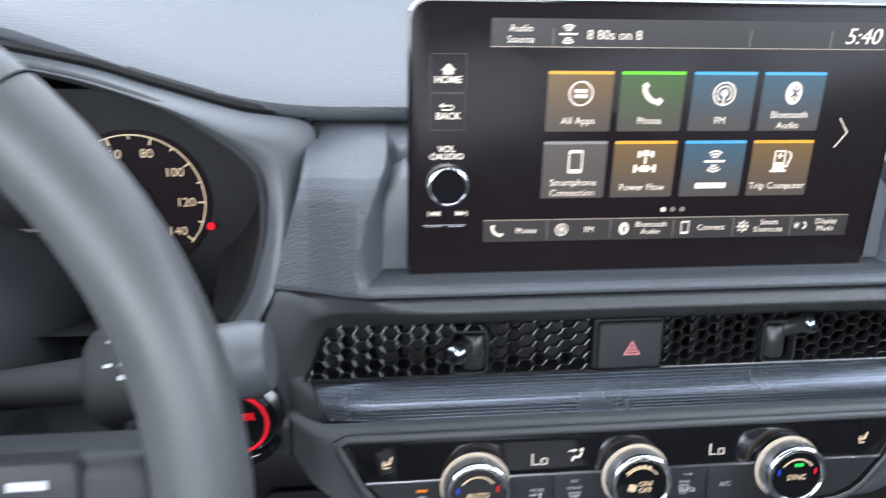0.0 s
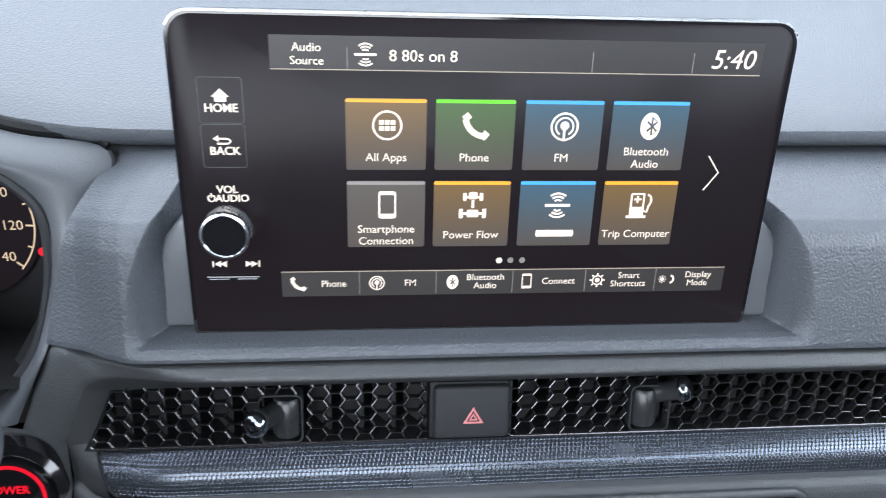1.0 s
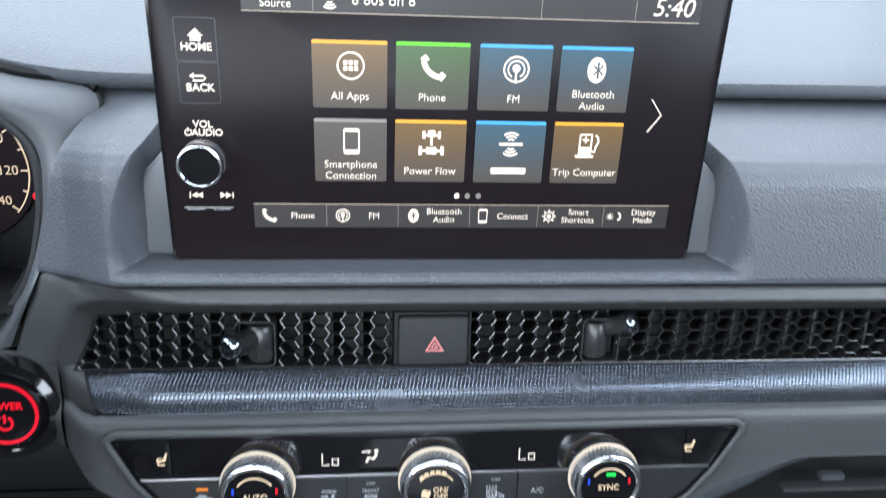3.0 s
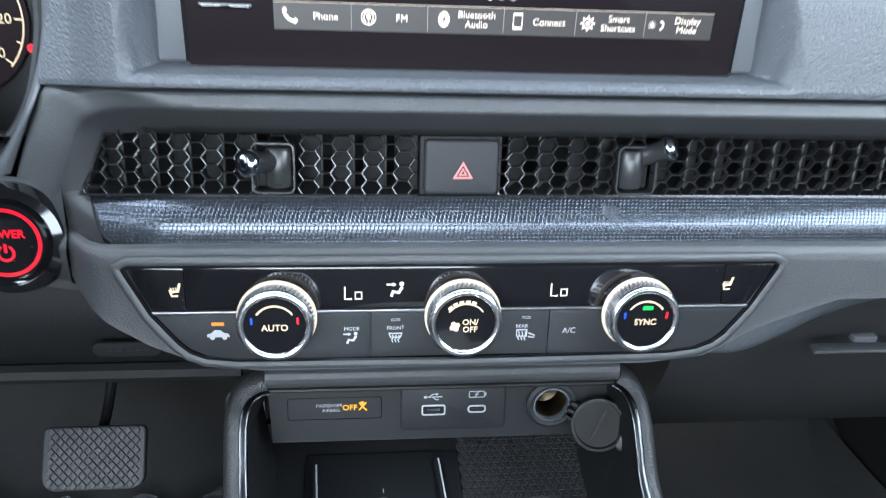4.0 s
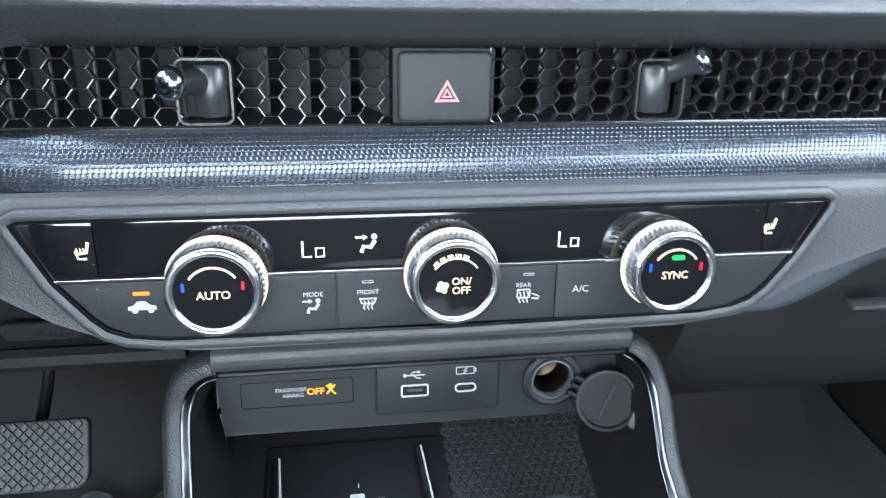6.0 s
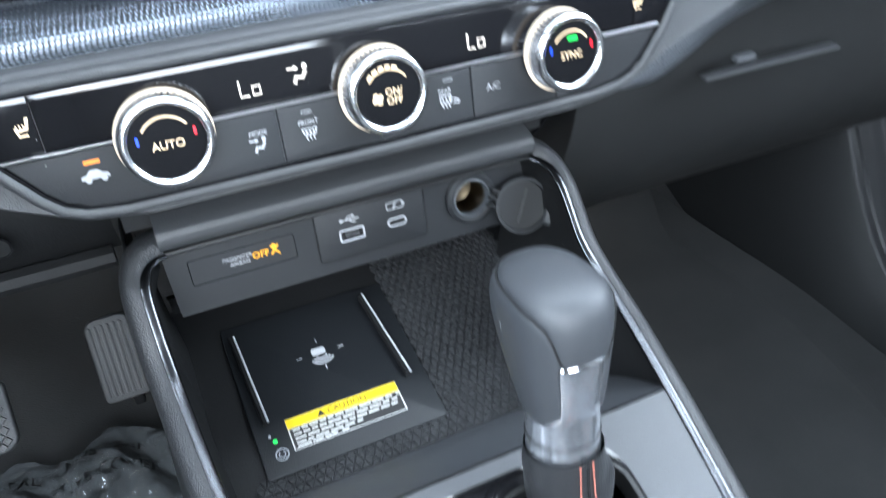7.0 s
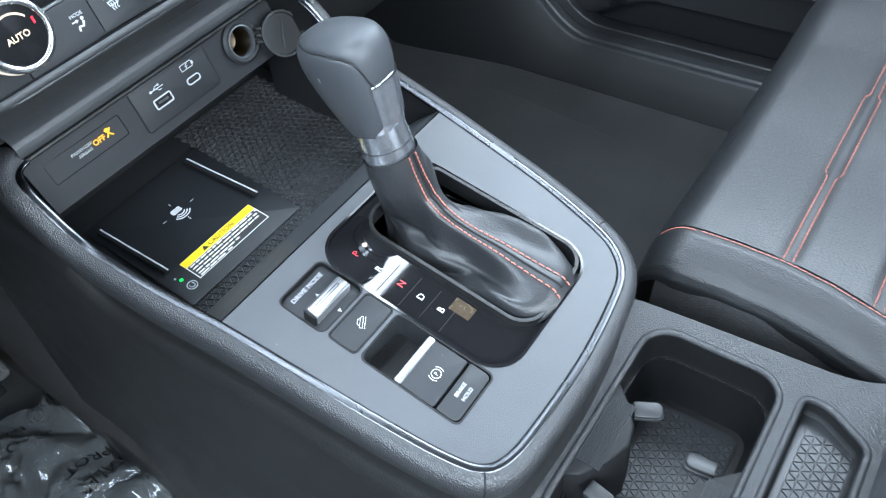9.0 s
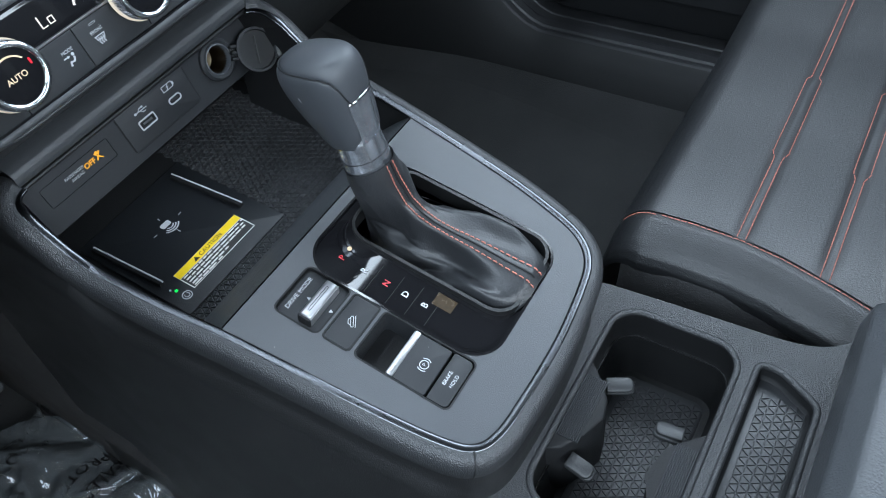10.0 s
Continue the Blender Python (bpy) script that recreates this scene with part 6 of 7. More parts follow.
line = [knob_at(along(CAP_LINE, from_back(t)), t, -0.0001) for t in np.linspace(-math.pi / 2 + 0.36, 1.5 * math.pi - 0.36, 110)]
part("knob_seam", finish(tube(line, 0.00055, 6, up=AX)), M_DARK, knob2)
part("silver_panel", finish(sheet(24, 20, lambda u, v: knob_at(0.0212 + 0.0302 * v, -math.pi / 2 + (u - 0.5) * 2.0 * (0.60 + 0.35 * ease(0.0285, 0.0215, 0.0202 + 0.0312 * v)), -0.0012 + 0.0007 * ease(0.033, 0.023, 0.0212 + 0.0302 * v)))), M_COLLAR, knob2, "brushed dark metal panel", 80)
part("panel_edge", finish(sheet(16, 4, lambda u, v: knob_at(0.0502 + 0.0028 * v, -math.pi / 2 + (u - 0.5) * 0.98, -0.0005 + 0.0008 * math.sin(math.pi * v)))), M_CHROME, knob2, "bright edge", 80)
part("pod_mark", finish(sheet(2, 2, lambda u, v: knob_at(0.0585 + 0.003 * v, math.pi - 0.10 + 0.018 * u, 0.00006))), M_LEGEND, knob2)
bm = lathe([(0.0, -0.010), (0.0160, -0.010), (0.0158, 0.0), (0.0154, 0.0120), (0.0150, 0.0225), (0.0, 0.0225)], 48)
MX = Matrix(((1, fore.x, AX.x, NECK.x), (0, fore.y, AX.y, NECK.y), (0, fore.z, AX.z, NECK.z), (0, 0, 0, 1)))
part("collar", finish(bm, MX), M_COLLAR, shift, "smoky metal collar", 60)
part("collar_groove", finish(turned_ring([(0.0155, 0.0086), (0.01604, 0.0086), (0.01604, 0.0089), (0.0155, 0.0089)], 48), MX), M_DARK, shift)

# ---- cup holder and rear tray ----
cups = thing("cup_holder", "grained black double cup holder with rubber grippers", "cup holder", (0.0, -0.37, FLOOR))
CZ = 0.4400


outer_cup = round_corners([(0.097, -0.286), (-0.098, -0.286), (-0.104, -0.330), (-0.104, -0.520), (0.150, -0.520), (0.128, -0.466), (0.1105, -0.447), (0.1045, -0.425), (0.1030, -0.390), (0.1005, -0.340)], 0.012)
CUP = rrect(0.1600, 0.0890, [0.020, 0.020, 0.020, 0.020], 0.0050, -0.3560, 8)
TRAY = round_corners([(0.0800, -0.4110), (-0.0900, -0.4110), (-0.0900, -0.4530), (0.0640, -0.4530), (0.0800, -0.4260)], 0.007)
ID = Matrix.Identity(4)
part("top", finish(holed(outer_cup, [CUP, TRAY], CZ - 0.012, CZ), ID, False), M_CUP, cups, "pebble-grained top")
part("cup_rim", finish(tube([Vector((x, y, CZ - 0.0008)) for x, y in CUP], 0.0024, 10, True)), M_CUP, cups, "", 60)
part("tray_rim", finish(tube([Vector((x, y, CZ - 0.0008)) for x, y in TRAY], 0.0024, 10, True)), M_CUP, cups, "", 60)


def well(outline, z0, z1, shrink, name, mat):
    bm = fresh()
    rows = []
    for k in range(6):
        s = k / 5
        o = inset(outline, shrink * s + (0.004 if k == 5 else 0))
        rows.append([bm.verts.new((x, y, z0 + (z1 - z0) * s)) for x, y in o])
    n = len(outline)
    for a, b in zip(rows, rows[1:]):
        for i in range(n):
            bm.faces.new((a[i], a[(i + 1) % n], b[(i + 1) % n], b[i]))
    bm.faces.new(rows[-1])
    return part(name, finish(bm), mat, cups, "", 60)


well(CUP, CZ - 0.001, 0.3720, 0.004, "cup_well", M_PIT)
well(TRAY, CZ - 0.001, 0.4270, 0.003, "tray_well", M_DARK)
step = inset(CUP, 0.0022)
part("cup_step", finish(tube([Vector((x, y, 0.412)) for x, y in step], 0.0009, 6, True)), M_GRILLE, cups)
M_MAT = material("cup_mat", (0.026, 0.027, 0.029), 0.45, grain=0.25)
matcup = inset(CUP, 0.013)
part("cup_mat", finish(plate(matcup, 0.3715, 0.3735, 0.001)), M_MAT, cups)
studs_on(Matrix.Translation((0, 0, 0.3735)), -0.066, 0.078, -0.392, -0.322, 0.0066, 0.0007, lambda x, y: abs(x - 0.005) < 0.064 and abs(y + 0.356) < 0.029, "cup_mat_studs", cups, M_MAT, 0.10)
part("tray_mat", finish(plate(inset(TRAY, 0.004), 0.4265, 0.4285, 0.0008)), M_MAT, cups)
studs_on(Matrix.Translation((0, 0, 0.4285)), -0.085, 0.070, -0.448, -0.415, 0.0066, 0.0007, lambda x, y: -0.084 < x < 0.066 - 0.3 * max(0, -0.435 - y) and -0.447 < y < -0.418, "tray_mat_studs", cups, M_MAT, 0.10)


def ribbed_block(outline, z, n, x0, x1, y0, y1):
    b = part("divider_block", finish(plate(outline, 0.375, z, 0.002)), M_DARK, cups, "", 60)
    for i in range(n):
        y = y0 + (y1 - y0) * i / (n - 1)
        part("rib", finish(box(abs(x1 - x0), 0.0011, 0.0012, (x0 + x1) / 2, y, z + 0.0002, 0.0004)), M_BUTTON, b)


FR = [(0.034, -0.3125), (-0.040, -0.3125), (-0.036, -0.321), (-0.020, -0.331), (-0.004, -0.337), (0.010, -0.334), (0.022, -0.325)]
ribbed_block(FR, CZ - 0.002, 12, -0.028, 0.022, -0.3145, -0.3290)
RR = [(0.014, -0.3995), (0.006, -0.392), (-0.006, -0.381), (-0.026, -0.376), (-0.044, -0.384), (-0.052, -0.3995)][::1]
ribbed_block(RR[::-1], CZ - 0.003, 12, -0.040, 0.002, -0.3985, -0.3845)
for x, y, z, rz in ((0.0270, -0.3330, 0.4290, -62), (0.0120, -0.3790, 0.4270, 95), (-0.0360, -0.3330, 0.4260, -100)):
    G = pose(x, y, z, 12, 0, rz)
    g = part("gripper", finish(plate(rrect(0.0190, 0.0110, [0.004, 0.001, 0.001, 0.004], 0.003, 0.0, 4), -0.0034, -0.0006, 0.001), G), M_RUBBER, cups, "rubber gripper fin", 50)
    part("gripper_blade", finish(plate(rrect(0.0180, 0.0105, [0.004, 0.001, 0.001, 0.004], 0.0025, 0.0, 4), 0.0006, 0.0030, 0.001), G), M_RUBBER, g, "grey gripper blade", 50)

arm = thing("armrest", "padded black leather armrest behind the cup holder", "armrest", (0.0, -0.6, FLOOR))


def arm_skin(u, v):
    # v sweeps over the cross section from the front lip over the top
    y = [-0.466, -0.461, -0.457, -0.455, -0.458, -0.470, -0.500, -0.80]
    z = [0.410, 0.430, 0.460, 0.490, 0.512, 0.524, 0.530, 0.535]
    k = v * 7
    yy, zz = float(np.interp(k, range(8), y)), float(np.interp(k, range(8), z))
    x = -0.115 + 0.245 * u
    e = min(ease(0, 0.14, u), ease(1, 0.86, u))
    return (x, yy - 0.015 * (1 - e), 0.41 + (zz - 0.41) * (0.55 + 0.45 * e))


part("cushion", finish(sheet(40, 42, arm_skin)), M_ARM, arm, "", 80)
part("base", finish(box(0.20, 0.33, 0.28, 0.004, -0.645, 0.27, 0.01)), M_DASH, arm)

# ---- passenger seat ----
M_PERF = material("perforated_leather", (0.0150, 0.0158, 0.0172), 0.44, pebble=0.24, pebble_scale=1000, grain=0.2, mottle=0.08, rough_vary=0.05)
nn, ll = M_PERF.node_tree.nodes, M_PERF.node_tree.links
tc, mp, fr, ln, lt, mx = (nn.new(k) for k in ("ShaderNodeTexCoord", "ShaderNodeMapping", "ShaderNodeVectorMath", "ShaderNodeVectorMath", "ShaderNodeMath", "ShaderNodeMix"))
mp.inputs["Rotation"].default_value = (0, 0, 0)
mp.inputs["Scale"].default_value = (265, 265, 0)
fr.operation, ln.operation, lt.operation, mx.data_type = "FRACTION", "DISTANCE", "LESS_THAN", "RGBA"
ln.inputs[1].default_value, lt.inputs[1].default_value = (0.5, 0.5, 0), 0.19
ll.new(tc.outputs["Object"], mp.inputs["Vector"])
ll.new(mp.outputs[0], fr.inputs[0])
ll.new(fr.outputs[0], ln.inputs[0])
ll.new(ln.outputs["Value"], lt.inputs[0])
old = nn["Principled BSDF"].inputs["Base Color"].links[0].from_socket
ll.new(lt.outputs[0], mx.inputs[0])
ll.new(old, mx.inputs[6])
mx.inputs[7].default_value = (0.0015, 0.0015, 0.0015, 1)
ll.new(mx.outputs[2], nn["Principled BSDF"].inputs["Base Color"])

seat = thing("passenger_seat", "black leather passenger seat, perforated centre, orange double stitching", "car seat", (0.385, -0.5, FLOOR))


def bolster_edge(y):
    return along([(-0.60, 0.150), (-0.465, 0.1690), (-0.437, 0.1785), (-0.40, 0.1890), (-0.3668, 0.1945), (-0.33, 0.1955), (-0.293, 0.1938), (-0.25, 0.190)], y)


def seat_z(x, y):
    """Height of the cushion: crowned, lower in the middle, welted at the two cross seams."""
    z = 0.4200 + 0.006 * ease(0.35, 0.20, x) + 0.006 * ease(0.47, 0.58, x)
    dent = ease(0.160, 0.215, x)
    for s in (-0.3665, -0.4315, -0.500):
        z -= 0.0035 * dent * math.exp(-((y - s) / 0.006) ** 2)
    return z - 0.012 * max(0.0, -y - 0.45)


def front_roll(y0, z0, v):
    """v from 0 on the cushion to 1 down the front face."""
    a = v * math.pi / 2
    return -0.300 + 0.035 * math.sin(a), z0 - 0.050 * (1 - math.cos(a))


def cushion(u, v):
    y_top = -0.62
    if v < 0.72:
        y = y_top + (-0.300 - y_top) * v / 0.72
        x0 = bolster_edge(y)
        x = x0 + (0.575 - x0) * u
        return (x, y, seat_z(x, y))
    k = (v - 0.72) / 0.28
    x0 = bolster_edge(-0.29)
    x = x0 + (0.575 - x0) * u
    if k < 0.55:
        y, z = front_roll(-0.3, seat_z(x, -0.30), k / 0.55)
        return (x, y, z)
    y, z = front_roll(-0.3, seat_z(x, -0.30), 1.0)
    return (x, y - 0.02 * (k - 0.55) / 0.45, z - 0.16 * (k - 0.55) / 0.45)


part("centre_panel", finish(sheet(80, 130, cushion)), M_PERF, seat, "perforated leather centre", 80)


def bolster(u, v):
    """Inner side bolster: u from the seam towards the console, v along the seat and over its front."""
    prof = [(0.0, -0.002), (-0.004, 0.0030), (-0.012, 0.0040), (-0.022, 0.0010), (-0.033, -0.004), (-0.0405, -0.010), (-0.0440, -0.017), (-0.0432, -0.0265), (-0.0365, -0.0335)]
    dx, dz = (float(np.interp(u * 8, range(9), [p[q] for p in prof])) for q in (0, 1))
    if v < 0.7:
        y = -0.62 + 0.320 * v / 0.7
        x0 = bolster_edge(y)
        return (x0 + dx, y, seat_z(0.16, y) + dz)
    a = (v - 0.7) / 0.3 * math.pi / 2
    x0 = bolster_edge(-0.29)
    return (x0 + dx * (1 - 0.18 * math.sin(a)), -0.300 + 0.035 * math.sin(a), seat_z(0.16, -0.3) + dz * (1 - 0.2 * math.sin(a)) - 0.055 * (1 - math.cos(a)))


part("inner_bolster", finish(sheet(32, 80, bolster)), M_SEAT, seat, "smooth leather bolster", 80)
part("outer_bolster", finish(sheet(30, 40, lambda u, v: (0.573 + 0.075 * u, -0.62 + 0.345 * v, 0.4255 + 0.030 * math.sin(math.pi * min(1, u * 1.15)) - 0.12 * ease(0.75, 1, u) - 0.04 * ease(0.86, 1.0, v)))), M_SEAT, seat, "", 80)
part("side_skirt", finish(sheet(40, 8, lambda u, v: (0.1530 - 0.030 * v ** 0.8 + along([(-0.62, -0.012), (-0.46, -0.006), (-0.31, 0.0), (-0.28, 0.006)], -0.62 + 0.335 * u), -0.62 + 0.335 * u, 0.4060 - 0.010 * ease(-0.33, -0.285, -0.62 + 0.335 * u) - 0.14 * v))), M_FUZZ, seat, "fuzzy black fabric skirt", 80)
part("front_skirt", finish(sheet(20, 4, lambda u, v: (0.145 + 0.48 * u, -0.268 - 0.02 * v, 0.375 - 0.24 * v))), M_SEAT, seat)
part("backrest", finish(box(0.50, 0.14, 0.62, 0.385, -0.76, 0.72, 0.05), ID), M_SEAT, seat)


def thread(points, lift=0.0008, r=0.00040):
    """Separate stitches along a line."""
    for i in range(0, len(points) - 1, 2):
        a, b = Vector(points[i]), Vector(points[i + 1])
        b = b + (b - a) * 0.55
        up = Vector((0, 0, lift))
        part("stitch", finish(tube([a + up * 0.6, (a + b) / 2 + up, b + up * 0.6], r, 5)), M_THREAD, seat)


def cross_line(y, off):
    """A row of stitches across the seat, jogging in and out at the panel corners."""
    out = []
    for x in np.arange(bolster_edge(y) + 0.001, 0.570, 0.0026):
        w = 0.0034 + 0.0030 * (ease(0.300, 0.308, x) - ease(0.418, 0.426, x))
        yy = y + off * w
        out.append((x, yy, seat_z(x, yy) + 0.0002))
    return out


for y in (-0.3665, -0.4315):
    for off in (-1, 1):
        thread(cross_line(y, off))
for off in (0.0065,):
    thread([(bolster_edge(y) - off, y, bolster(0.165, (y + 0.62) / 0.32 * 0.7)[2] + 0.0004) for y in np.arange(-0.60, -0.301, 0.0026)], 0.0008)
    thread([bolster(0.165, v) for v in np.arange(0.70, 0.86, 0.012)], 0.0008)

# ---- glove box side ----
glove = thing("glove_box", "dark glove box under an arched leather-look dash pad", "glove box", (0.42, 0.04, 0.45))
ARCH = [(0.128, -0.0290, 0.6530), (0.142, -0.0290, 0.6570), (0.158, -0.0285, 0.6700), (0.176, -0.0270, 0.6840), (0.200, -0.0250, 0.6925), (0.240, -0.0230, 0.6960), (0.320, -0.0200, 0.6940), (0.450, -0.0150, 0.6950), (0.70, 0.0, 0.6950)]
arch_path = smooth_path(ARCH, 6)
LOW = [(0.150, -0.0100, 0.6400), (0.168, -0.0140, 0.6410), (0.190, -0.0120, 0.6480), (0.212, -0.0080, 0.6570), (0.245, -0.0040, 0.6650), (0.300, 0.0, 0.6700), (0.380, 0.002, 0.6720), (0.500, 0.006, 0.6730), (0.70, 0.02, 0.6730)]
low_path = smooth_path(LOW, 6)


def arch_skin(u, v):
    i = min(int(u * (len(arch_path) - 1)), len(arch_path) - 2)
    f = u * (len(arch_path) - 1) - i
    a = arch_path[i].lerp(arch_path[i + 1], f)
    b = low_path[i].lerp(low_path[i + 1], f)
    p = a.lerp(b, v)
    p.y -= 0.006 * math.sin(math.pi * v) - 0.03 * ease(0.9, 1.0, v)
    return p


part("arched_pad", finish(sheet(60, 14, arch_skin)), M_LEATHER, glove, "pebbled arched pad", 80)
part("lid", finish(sheet(30, 24, lambda u, v: (0.150 + 0.56 * u, 0.035 - 0.020 * math.sin(math.pi * v) + 0.12 * v * v, 0.672 - 0.26 * v))), M_SILL, glove, "", 80)
part("latch", finish(box(0.112, 0.008, 0.0022, 0.284, 0.009, 0.6185, 0.001)), M_DASH, glove, "thin worn latch edge")
part("latch_catch", finish(box(0.016, 0.006, 0.004, 0.262, 0.012, 0.6245, 0.0015)), M_SATIN, glove)
part("lid_gap", finish(tube([(0.150, 0.030, 0.640), (0.135, 0.045, 0.590), (0.120, 0.060, 0.560)], 0.0015, 6)), M_PIANO, glove)

# dark space under the dash, passenger side
slab("wall_toe_board", (1.5, 0.03, 0.5), (0, 0.66, 0.40), M_CARPET, (-30, 0, 0))


def tunnel_skin(u, v):
    y = -0.30 + 1.0 * u
    h = 0.17 + 0.17 * ease(-0.02, 0.08, y)
    return (0.150 * math.cos(math.pi * v), y, FLOOR - 0.01 + h * math.sin(math.pi * v) ** 0.6)


tunnel = part("wall_tunnel", finish(sheet(40, 20, tunnel_skin)), M_FUZZ)
tagged(tunnel, "carpeted transmission tunnel under the dash", "tunnel", kind="structure")

# ---- driver's side: hood, cluster, column, wheel, pedals ----
hood_o = smooth_path([(-0.46, 0.075, 0.891), (-0.385, 0.075, 0.897), (-0.30, 0.075, 0.883), (-0.255, 0.074, 0.870), (-0.212, 0.074, 0.857), (-0.1735, 0.077, 0.8470), (-0.1790, 0.055, 0.818), (-0.1870, 0.035, 0.797), (-0.1945, 0.016, 0.776), (-0.2050, 0.012, 0.755), (-0.2150, 0.012, 0.735)], 6)
hood_i = smooth_path([(-0.46, 0.060, 0.884), (-0.385, 0.060, 0.889), (-0.31, 0.060, 0.883), (-0.255, 0.060, 0.866), (-0.225, 0.058, 0.849), (-0.2030, 0.056, 0.828), (-0.2000, 0.050, 0.802), (-0.2050, 0.046, 0.778), (-0.2130, 0.042, 0.756), (-0.2260, 0.040, 0.738), (-0.2380, 0.040, 0.729)], 6)
hood = thing("instrument_hood", "satin grey hood framing the instrument cluster", "instrument hood", (-0.3, 0.05, 0.73))
bm = fresh()
g = []
for a, b in zip(hood_o, hood_i):
    row = []
    for v in np.linspace(0, 1, 9):
        p = a.lerp(b, v)
        p.y -= 0.010 * math.sin(math.pi * v)
        row.append(bm.verts.new(p))
    g.append(row)
for a, b in zip(g, g[1:]):
    for k in range(8):
        bm.faces.new((a[k], a[k + 1], b[k + 1], b[k]))
part("frame", finish(bm), M_SATIN, hood, "", 60)
part("gloss_lip", finish(tube(hood_i, 0.0030, 8, up=(0, 1, 0))), M_BUTTON, hood, "thin black lip")
bm = fresh()
g = []
cc = Vector((-0.31, 0.0, 0.785))
for p in hood_i:
    row = []
    for v in np.linspace(0, 1, 6):
        q = Vector((cc.x + (p.x - cc.x) * (1 - 0.10 * v), p.y + (0.165 - p.y) * v, cc.z + (p.z - cc.z) * (1 - 0.05 * v)))
        row.append(bm.verts.new(q))
    g.append(row)
for a, b in zip(g, g[1:]):
    for k in range(5):
        bm.faces.new((a[k], a[k + 1], b[k + 1], b[k]))
# Solid dark tube thickens the seam's shade along the hood top.
part("hood_seam", finish(tube([p + Vector((0, 0.004, 0.0025)) for p in hood_o[:31]], 0.0034, 8, up=(0, 1, 0))), M_DARK, hood, "dark tube that draws the shaded gap under the upper pad")
part("inner_shroud", finish(bm), M_DARK, hood, "", 60)
part("seam_line", finish(tube([hood_o[i] + Vector((0.0008, 0.001, 0)) for i in range(30, 48)], 0.0012, 6, up=(0, 1, 0))), M_DARK, hood)

CL = lean(-0.2990, 0.158, 0.7685, 8)
cluster = thing("instrument_cluster", "dark instrument cluster with a cream speedometer and red warning lamps", "instrument cluster", (-0.3, 0.16, 0.72))
part("dial_plate", finish(plate(rrect(0.42, 0.19, 0.01, -0.10, -0.020), -0.01, -0.001), CL), M_DARK, cluster)
part("dial_face", finish(lathe([(0.0, 0.0), (0.047, 0.0), (0.049, 0.0015), (0.0, 0.0012)], 56), CL), M_GLASS, cluster)
part("dial_ring", finish(stroke(arc(0.0455, -42, 222, n=60), 0.0009, 0.0015, 0.0018), CL, False), M_CREAM, cluster)
for i in range(15):
    a = radians(221 - i * 18.6)
    r = 0.0405 if i % 2 == 0 else 0.0425
    part("tick", finish(stroke([(r * math.cos(a), r * math.sin(a)), (0.0450 * math.cos(a), 0.0450 * math.sin(a))], 0.0010, 0.0015, 0.0018), CL, False), M_CREAM, cluster)
for i, t in enumerate(("0", "20", "40", "60", "80", "100", "120", "140")):
    a = radians(221 - i * 37.2)
    part("number", finish(words(t, 0.0088, 0.0325 * math.cos(a), 0.0345 * math.sin(a), 0.0016), CL, False), M_CREAM, cluster)
part("needle", finish(stroke([(-0.0265, -0.0265), (0.0, 0.0)], 0.0016, 0.0030, 0.0040), CL, False), M_CREAM, cluster)
part("needle_hub", finish(lathe([(0.0, 0.002), (0.0115, 0.002), (0.0110, 0.0045), (0.0, 0.005)], 32), CL), M_DARK, cluster)
part("seat_belt_lamp", finish(plate(ring(0.0028, 14, 0.0478, -0.0190), 0.001, 0.002), CL, False), M_RED, cluster)
part("gear_readout", finish(words("P", 0.0105, -0.0720, -0.0330, 0.001), CL, False), M_RED, cluster)
for y, x0, x1 in ((-0.0200, -0.095, -0.060), (-0.0260, -0.095, -0.060), (-0.0420, -0.095, -0.057)):
    part("readout_bar", finish(rect(x1 - x0, 0.0022, (x0 + x1) / 2, y, 0.001, 0.0014), CL, False), M_SCREEN_DIM if y > -0.03 else M_SCREEN_WHITE, cluster)

# panel that carries the start button
def left_panel(u, v):
    x = -0.72 + 0.400 * u
    z = 0.640 + 0.112 * v
    y = 0.018 + 0.055 * (1 - v) ** 2 - 0.016 * math.exp(-((x + 0.216) / 0.035) ** 2 - ((z - 0.708) / 0.035) ** 2)
    return (x, y, z)


part("start_panel", finish(sheet(80, 20, left_panel)), M_DASH, dash, "", 80)
part("cluster_sill", finish(sheet(30, 6, lambda u, v: (-0.60 + 0.39 * u, 0.018 + 0.145 * v, 0.751 - 0.060 * v))), M_DARK, dash)
knee = part("knee_panel", finish(sheet(60, 16, lambda u, v: (-0.72 + 0.595 * u, 0.070 - 0.022 * math.sin(math.pi * v) + 0.01 * v, 0.655 - 0.098 * v))), M_DARK, dash, "dark knee panel", 80)
part("knee_edge", finish(tube([(x, 0.072, 0.5575) for x in np.linspace(-0.72, -0.13, 12)], 0.007, 8)), M_DARK, dash)
BLANK = lean(-0.2130, 0.0475, 0.6025, -10)
ko = rrect(0.0400, 0.0125, 0.0050, 0.0200, -0.0062, 6)
cover = part("blank_switch", finish(plate(ko, 0, 0.0016, 0.0006), BLANK), M_SILL, dash, "blanked-off switch cover")
part("cover_outline", finish(band(inset(ko, -0.0008), inset(ko, 0.0002), 0, 0.0009), BLANK), M_PIANO, cover)
for x in (0.0100, 0.0150, 0.0215, 0.0265, 0.0315):
    part("cover_mark", finish(rect(0.0034, 0.0020, x, -0.0060, 0.0016, 0.0018), BLANK), M_BUTTON, cover)

power = thing("start_button", "round black start button glowing red", "start button", (-0.2158, -0.002, 0.69))
PW = lean(-0.2158, -0.0040, 0.7075, 16)
